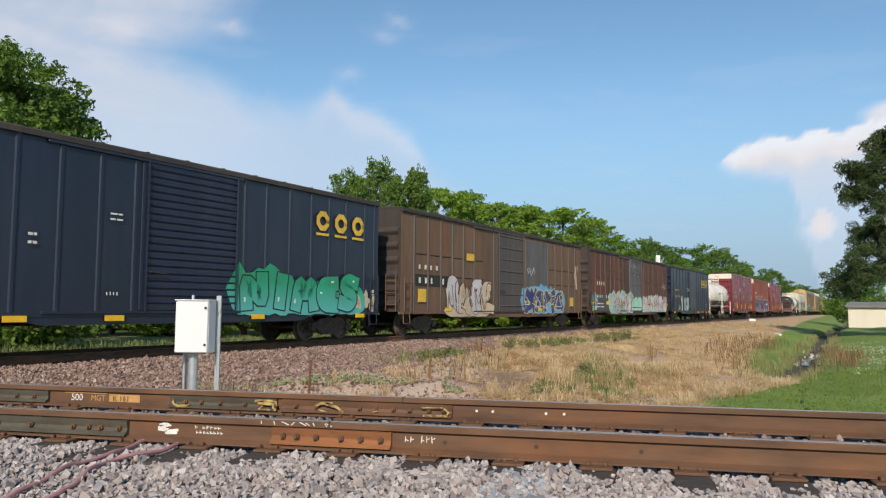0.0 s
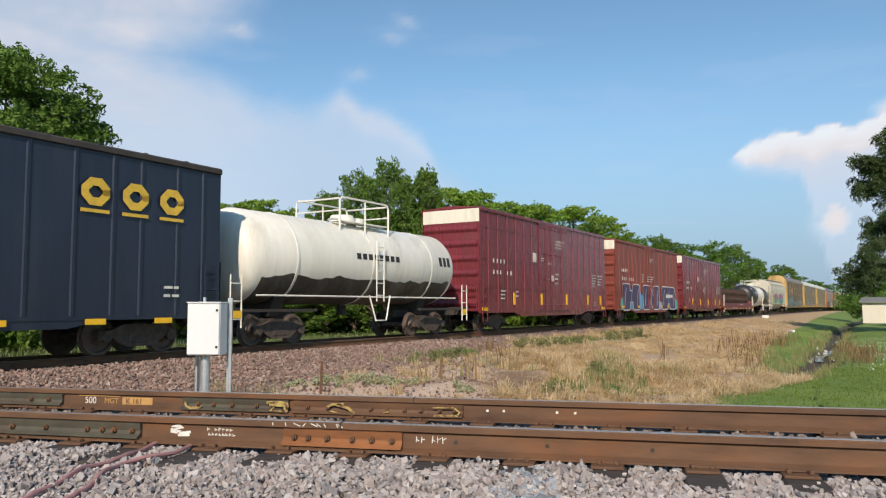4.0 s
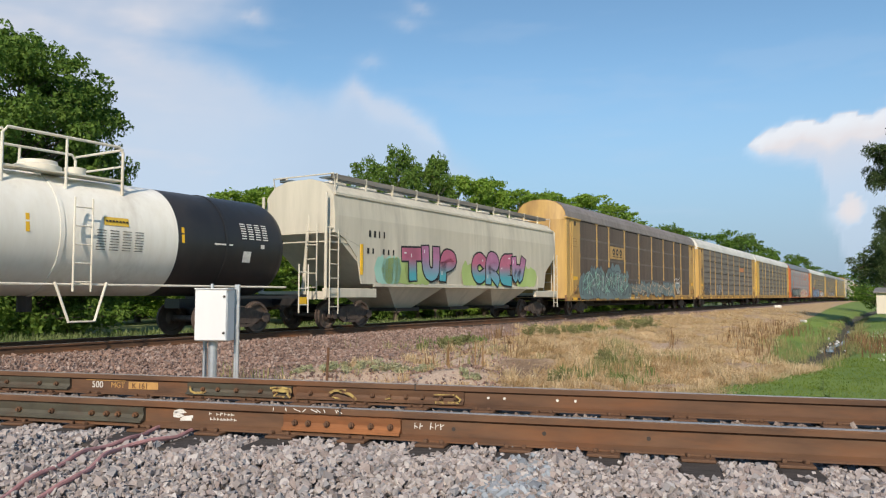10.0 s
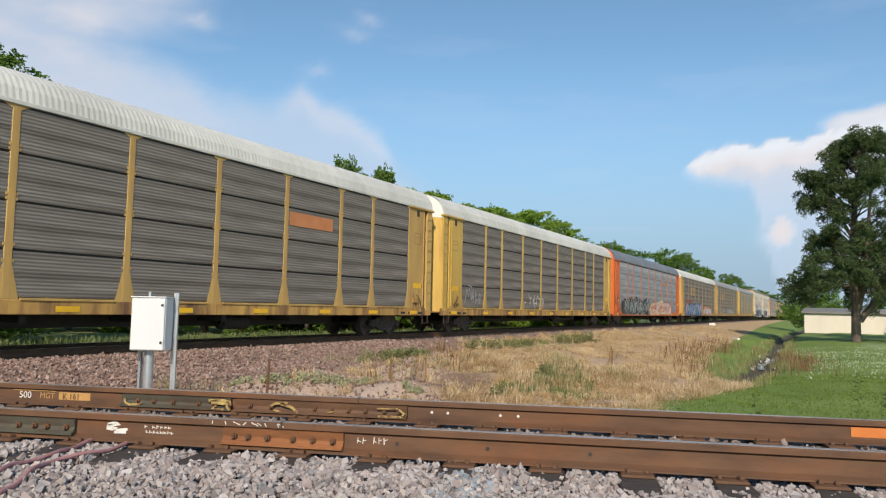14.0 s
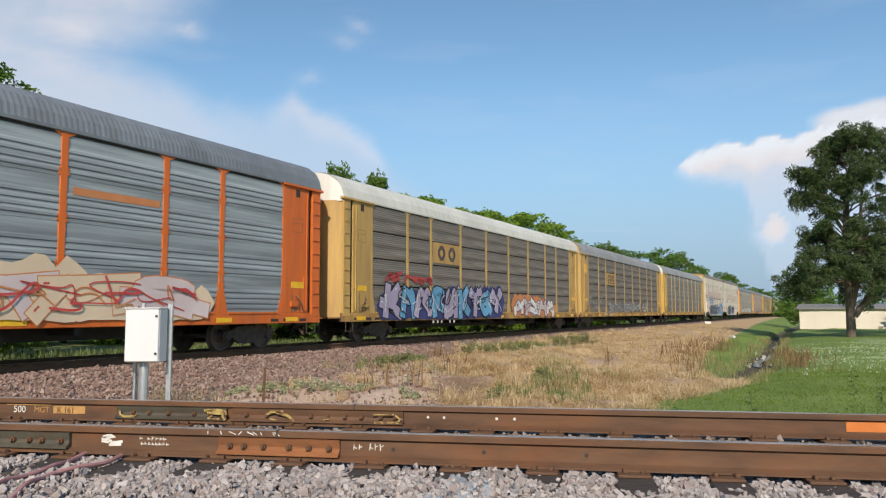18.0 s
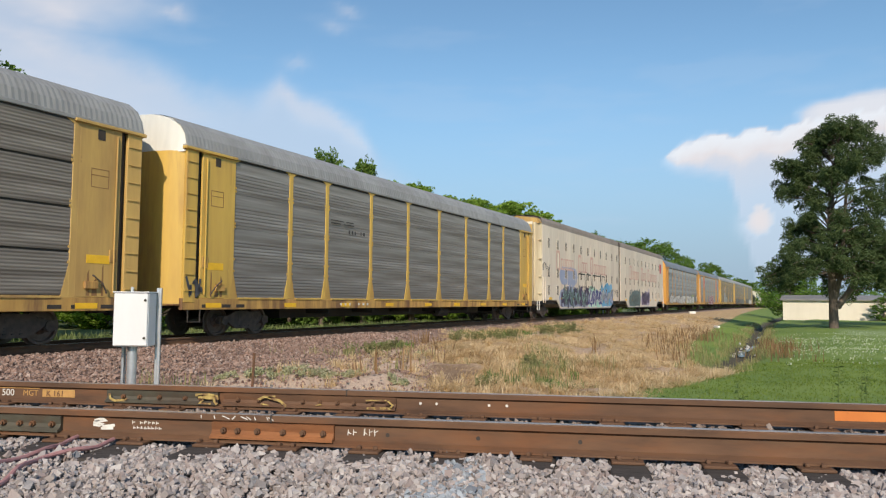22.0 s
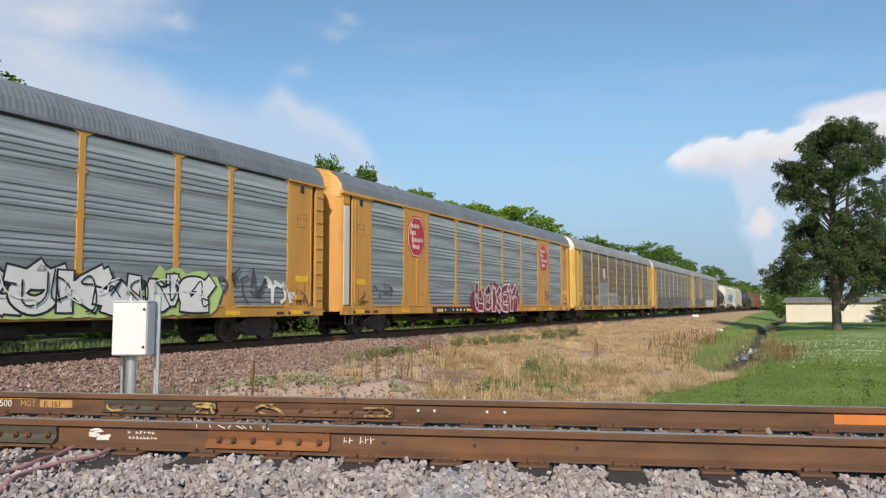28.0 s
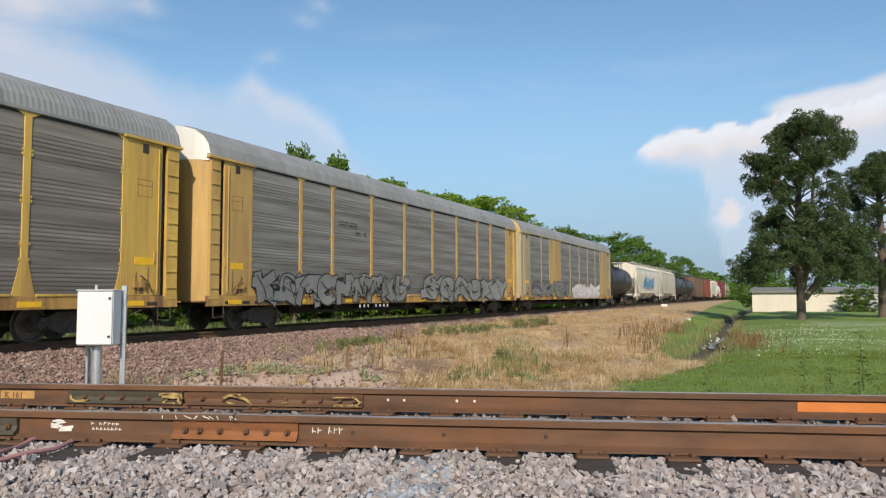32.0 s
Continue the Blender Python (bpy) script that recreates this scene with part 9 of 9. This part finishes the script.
# big conifers by the lawn
def conifer(bearing, dist, height, seed, label, sides, stems, limbs, leaves):
    """sides: (height, reach to one side, reach to the other), height from 0 to 1."""
    r = random.Random(seed)
    x, y = from_eye(bearing, dist)
    z = ground_z(x, y)
    ob = thing("conifer", label, "tree", "conifers on the lawn", m=pose(x, y, z, 0, 0, -bearing))
    g = Geo()
    for r0, st_ in stems:
        for k in range(len(st_) - 1):
            g.cyl(st_[k], st_[k + 1], r0 * (1 - 0.8 * k / len(st_)), 9, r0 * (1 - 0.8 * (k + 1) / len(st_)), False)
    clumps = []
    hs = [p[0] for p in sides]
    for k in range(limbs):
        f, a = (0.2 + 0.785 * r.random() if k % 5 else r.uniform(0.2, 0.42)), r.uniform(0, 2 * math.pi)
        zz = height * f
        west, east = np.interp(f, hs, [p[1] for p in sides]), np.interp(f, hs, [p[2] for p in sides])
        mid_x, half = (east - west) / 2, (east + west) / 2
        reach = r.uniform(0.5 if f > 0.4 else 0.62, 1.0) * (0.9 + 0.22 * noise.noise((math.cos(a) * 2 + seed, math.sin(a) * 2, f * 6)))
        tip = Vector((mid_x + math.cos(a) * half * reach, math.sin(a) * half * reach * 0.9, zz + r.uniform(-0.3, 0.4)))
        sag = -0.5 if f < 0.3 else 0.5
        root = Vector((mid_x * 0.3, 0, max(2.2, zz - tip.length * 0.02 - half * 0.4 * sag)))
        mid = root.lerp(tip, 0.6) + Vector((0, 0, 0.25))
        g.cyl(root, mid, 0.07, 5, 0.045, False), g.cyl(mid, tip, 0.045, 5, 0.015, False)
        for c_ in range(6):  # tufts along the outer half of each limb and its twigs
            q = mid.lerp(tip, 0.28 + 0.15 * c_)
            w = 0.75 - 0.08 * c_
            clumps.append((q.x + r.uniform(-w, w), q.y + r.uniform(-w, w), q.z + r.uniform(-0.55, 0.6), r.uniform(0.24, 0.52), 0.95))
    v, f = leaf_cloud(clumps, leaves, 0.19, seed, 0.1, 0.15)
    part("trunk", g, M_BARK, ob, smooth=True), part("crown", big_mesh("crown", v, f, M_NEEDLE), None, ob)


conifer(18.55, 62, 15.1, 3, "large dark green conifer on the lawn with forked trunk",
        [(0.05, 3.2, 3.4), (0.15, 4.4, 5.6), (0.22, 5.2, 6.3), (0.36, 5.3, 5.8), (0.44, 4.4, 5.0), (0.52, 3.7, 4.6), (0.6, 4.2, 4.4), (0.7, 4.5, 4.6), (0.8, 3.6, 4.6), (0.88, 2.4, 4.1), (0.94, 2.0, 3.5), (0.98, 1.3, 2.7), (1.0, 0.6, 2.0)],
        [(0.34, [(0, 0, -0.3), (0.0, 0, 2.4), (-0.15, 0.1, 6), (0.1, 0, 10), (0.5, 0.1, 12.6), (0.8, 0, 14.4)]), (0.24, [(0.25, 0, 1.5), (1.2, 0.2, 2.9), (1.9, 0.3, 4.6), (2.3, 0.2, 8.5)]), (0.2, [(0.15, 0, 2.2), (0.6, -0.2, 4.2), (0.9, -0.3, 8.0), (1.2, -0.2, 12.0)]), (0.13, [(-0.1, 0, 7.5), (-1.1, 0.2, 9.6), (-1.8, 0.3, 11.4)])], 170, 74000)
conifer(23.4, 72, 13.4, 9, "dark green conifer beside the pale building", [(0.05, 3.0, 3.0), (0.15, 5.6, 5.0), (0.4, 5.4, 5.0), (0.65, 4.2, 4.0), (0.8, 3.2, 3.0), (0.93, 1.8, 1.8), (1.0, 0.3, 0.3)],
        [(0.4, [(0, 0, -0.3), (0.1, 0, 4), (0, 0.1, 9), (0, 0, 12.6)])], 130, 46000)
tree(16.0, 112, 3.6, 9, 4, "dark leafy tree behind the pale building", 40)
for b_, d_ in ((21.5, 96), (22.4, 97)):
    x_, y_ = from_eye(b_, d_)
    shrub(x_, y_, 3.2, 3.4, 2, b_ * 9)


# far woods round the horizon
def far_woods(name, b0, b1, dist, h, seed):
    r = np.random.RandomState(seed)
    clumps = []
    for b in np.arange(b0, b1, 0.55):
        x, y = from_eye(b + r.uniform(-0.2, 0.2), dist * r.uniform(0.95, 1.1))
        hh = h * r.uniform(0.6, 1.1)
        for zf in (0.25, 0.55, 0.85):
            clumps.append((x + r.uniform(-3, 3), y + r.uniform(-3, 3), -0.9 + hh * zf, hh * 0.33, 0.8))
    v, f = leaf_cloud(clumps, len(clumps) * 95, h * 0.05, seed)
    tagged(new(name, big_mesh(name, v, f, M_LEAF)), "far line of green woods", "woods", kind="stuff")


far_woods("far_woods", -75, 16, 330, 9, 3), far_woods("far_woods", 13, 60, 240, 8, 4)

# ---- pale building ----
M_SIDING = mat("cream_siding", (0.70, 0.635, 0.535), (0.64, 0.58, 0.485), 1.0, 0.6, 0, 0, (1, 1, 0.2), tone=0.05)
M_METALROOF = mat("grey_metal_roof", (0.27, 0.25, 0.225), (0.20, 0.185, 0.17), 2.0, 0.5, 0.1)
M_GARAGE = mat("grey_garage_door", (0.42, 0.43, 0.45), (0.36, 0.37, 0.39), 2.0, 0.5)
bx, by = from_eye(15.45, 98)
shed = thing("low_building", "long low cream building with a grey metal roof", "building", m=pose(bx, by, -0.95, 0, 0, -19))
part("wall", Geo().box(0, 22, 0, 0.15, 0, 2.35), M_SIDING, shed)
for x0, x1, y0, y1 in ((0, 0.15, 0.15, 8), (21.85, 22, 0.15, 8), (0.15, 21.85, 7.85, 8)):
    part("wall", Geo().box(x0, x1, y0, y1, 0, 2.35), M_SIDING, shed)
part("roof", Geo().prism([(-0.35, 2.3), (4.0, 2.85), (8.35, 2.3), (8.35, 2.42), (4.0, 2.98), (-0.35, 2.42)], -0.3, 22.3, "x"), M_METALROOF, shed)
for k in range(36):
    part("roof_seam", Geo().prism([(-0.35, 2.42), (4.0, 2.98), (4.0, 3.02), (-0.35, 2.46)], 0.2 + k * 0.61, 0.24 + k * 0.61, "x"), M_METALROOF, shed)
part("garage_door", Geo().bbox(11.5, 15.5, -0.05, 0.0, 0.02, 2.0, 0.01), M_GARAGE, shed, "grey sectional garage door")
for k in range(3):
    part("door_groove", Geo().box(11.52, 15.48, -0.056, -0.05, 0.5 + k * 0.5, 0.53 + k * 0.5), M_DARK, shed)
for k in range(30):
    part("siding_rib", Geo().box(0.3 + k * 0.37, 0.33 + k * 0.37, -0.02, 0.0, 0.05, 2.3), M_SIDING, shed)

# far signal mast behind the train
x_, y_ = from_eye(3.16, 80)
sg = thing("signal_mast", "slim railway signal with white target behind the train", "signal", m=pose(x_, y_, ground_z(x_, y_)))
part("mast", Geo().cyl((0, 0, -0.2), (0, 0, 6.6), 0.07, 8), M_STEEL, sg)
part("target", Geo().bbox(-0.22, 0.22, -0.1, 0.1, 6.0, 6.95, 0.06), M_WHITE, sg, "white signal head")
part("ladder", Geo().box(0.25, 0.28, -0.03, 0.0, 0, 6.0).box(0.45, 0.48, -0.03, 0.0, 0, 6.0), M_STEEL, sg)

# ---- clouds: a far sheet across the view ----
def cloud_cover(az, el):
    """Cover and shade (0 haze, 0.5 grey-blue body, 0.75 warm puff, 1 white rim) by heading and height in degrees."""
    def fb(x, y, z, o=5):
        return noise.fractal((x, y, z), 0.6, 2.1, o)
    w = fb(az * 0.10, el * 0.16, 1.0) * 1.6
    w2 = fb(az * 0.42, el * 0.5, 5.0, 4) * 0.5
    w3 = fb(az * 1.1, el * 1.2, 3.0, 4) * 0.22
    # bank on the right: a dense white upper rim, body fading downwards
    edge = np.interp(az, [7.2, 7.8, 9, 11.2, 13, 14.4, 15.4, 17.2, 19, 23, 32], [10.3, 10.8, 11.7, 12.3, 12.1, 12.6, 12.2, 13.0, 12.9, 13.3, 15])
    low = np.interp(az, [7.2, 8.5, 10.2, 12.1, 12.7, 13.2, 14], [10.2, 9.5, 9.1, 8.6, 6.5, 4.0, 1.0])
    e = el + w2 * 0.45 + w3
    depth = edge - e
    right = smooth01(-0.1, 0.3, depth) * smooth01(-0.3, 1.3, e - low) * smooth01(7.0, 7.9, az + w2 * 0.6)
    right *= 0.72 + 0.26 * smooth01(5.5, 0.4, depth)
    right *= np.interp(el, [0, 3, 7], [0.3, 0.7, 1.0])
    shade_r = 0.62 + 0.38 * smooth01(2.6, 0.2, depth + w2)
    upper = smooth01(16.5, 18.0, az + w2) * smooth01(-0.3, 0.5, np.interp(az, [16.5, 23, 32], [13.6, 14.3, 17]) - el - w2 * 0.3) * 0.85 if el > 11 else 0.0
    puff = math.exp(-((((az - 14.1) / 1.3) ** 2 + ((el - 5.9 + w2) / 1.5) ** 2) ** 1.5)) * 0.95
    best, shade = max((right, shade_r), (upper, 0.88), (puff, 0.78))
    # veil on the left, its upper rim ending in a hooked tip
    vedge = np.interp(az, [-50, -36, -30, -27, -23, -21.3, -20, -17.2, -15, -13.6, -9, 0, 10], [19, 19, 17.0, 15.8, 15.6, 16.8, 15.6, 14.5, 13.0, 11.0, 8.0, 4.0, 1.0])
    dv = vedge - el + w2 * 0.8 + w * 0.25
    rim = math.exp(-((dv - 0.9) / 1.1) ** 2) * smooth01(-24.5, -20.5, az) * (1 - smooth01(-15.2, -13.8, az + w3)) * 0.22
    body = smooth01(-0.6, 2.6, dv) * np.interp(az, [-45, -26, -15, -9, 0, 8], [0.70, 0.72, 0.66, 0.36, 0.14, 0.05])
    bound = np.interp(el, [13, 15, 16.5, 18, 20, 22, 28, 40], [-26, -27.5, -30, -33, -29.5, -28, -25, -22])
    left = smooth01(-3.5, 7.0, bound - az + w * 0.8 + w2 * 0.7) * (0.60 + 0.2 * smooth01(-0.2, 0.6, fb(az * 0.06, el * 0.12, 9.0)))
    wisps = sum(0.3 * math.exp(-((az - a_) / 1.0) ** 2 - ((el - e_ + w2) / 0.45) ** 2) for a_, e_ in ((-29, 20.1), (-17.4, 20.2), (-20.2, 17.6), (-16.4, 21.4)))
    streak = 0.10 * smooth01(0.05, 0.7, fb(az * 0.05 + el * 0.05, el * 0.3, 12.0))
    veil = min(0.92, max(body + rim, left) + wisps + streak)
    sv = 0.50 + 0.5 * min(1, rim * 2 + wisps) + 0.22 * left
    if veil > best:
        best, shade = veil, sv
    haze = 0.93 * smooth01(19.0, 0.0, el)
    if haze > 0:
        tot = best + haze * (1 - best)
        shade = shade * best / tot if tot > 1e-4 else 0.0
        best = tot
    return min(1.0, best), min(1.0, shade)


def cloud_sheet():
    azs, els = np.arange(-62, 45, 0.33), np.concatenate([np.arange(-0.6, 24, 0.3), np.arange(24, 62, 1.5)])
    R, vs, cov, tone = 4200.0, [], [], []
    for az in azs:
        for el in els:
            a, e = radians(az), radians(el)
            vs.append((R * math.cos(e) * math.sin(a), -4.92 + R * math.cos(e) * math.cos(a), 0.77 + R * math.sin(e)))
            c, sh = cloud_cover(az, el)
            tone.append(sh)
            c *= smooth01(-62, -52, az) * (1 - smooth01(36, 45, az)) * (1 - smooth01(40, 60, el))
            cov.append(c)
    n = len(els)
    fs = np.array([(i * n + j, (i + 1) * n + j, (i + 1) * n + j + 1, i * n + j + 1) for i in range(len(azs) - 1) for j in range(n - 1)])
    m = bpy.data.materials.new("cloud")
    m.use_nodes = True
    nt, nodes = m.node_tree, m.node_tree.nodes
    nodes.remove(nodes["Principled BSDF"])
    at, tr, em, mx = (nodes.new(k) for k in ("ShaderNodeAttribute", "ShaderNodeBsdfTransparent", "ShaderNodeEmission", "ShaderNodeMixShader"))
    at.attribute_name = "cover"
    sh, cr = nodes.new("ShaderNodeAttribute"), nodes.new("ShaderNodeValToRGB")
    sh.attribute_name = "shade"
    el_ = cr.color_ramp.elements
    el_.new(0.5), el_.new(0.75)
    for k, (p, c) in enumerate(((0.0, HAZE), (0.5, (0.55, 0.65, 0.80)), (0.75, (0.80, 0.76, 0.78)), (1.0, (0.84, 0.88, 0.94)))):
        el_[k].position, el_[k].color = p, (*c, 1)
    nt.links.new(sh.outputs["Fac"], cr.inputs[0]), nt.links.new(cr.outputs[0], em.inputs[0])
    em.inputs[1].default_value = CLOUD_GLOW
    nt.links.new(at.outputs["Fac"], mx.inputs[0])
    nt.links.new(tr.outputs[0], mx.inputs[1]), nt.links.new(em.outputs[0], mx.inputs[2])
    nt.links.new(mx.outputs[0], nodes["Material Output"].inputs[0])
    me = big_mesh("cloud_backdrop", np.array(vs), fs, m, True)
    me.attributes.new("cover", "FLOAT", "POINT").data.foreach_set("value", cov)
    me.attributes.new("shade", "FLOAT", "POINT").data.foreach_set("value", tone)
    tagged(new("backdrop", me), "pale evening clouds over blue sky", "sky", kind="structure")


CLOUD_GLOW, HAZE = 1.0, (0.29, 0.40, 0.57)
cloud_sheet()


def motions():
    steps = [t for t in range(33)]
    for car, u in CARS:
        walk(car, [(t, car_pose(u, t)) for t in steps])
    for load, x, y, z in LOADS:
        walk(load, [(t, car_pose(FLAT_C, t) @ pose(x, y, z)) for t in steps])
    # wheels roll; all front wheelsets share one turn, and all rear ones
    for dx in (-0.89, 0.89):
        alike = [w for w, d in WHEELSETS if d == dx]
        rows = []
        for k in range(32 * FPS + 1):
            t = k / FPS
            rows.append((t, pose(dx, 0, WHEEL_R) @ pose(0, 0, 0, 0, -math.degrees(gone(t) / WHEEL_R), 0)))
        walk(alike[0], rows)
        keys = alike[0].animation_data
        for w in alike[1:]:
            w.rotation_mode = "QUATERNION"
            mine = w.animation_data_create()
            mine.action = keys.action
            mine.action_slot = keys.action_slot


motions()
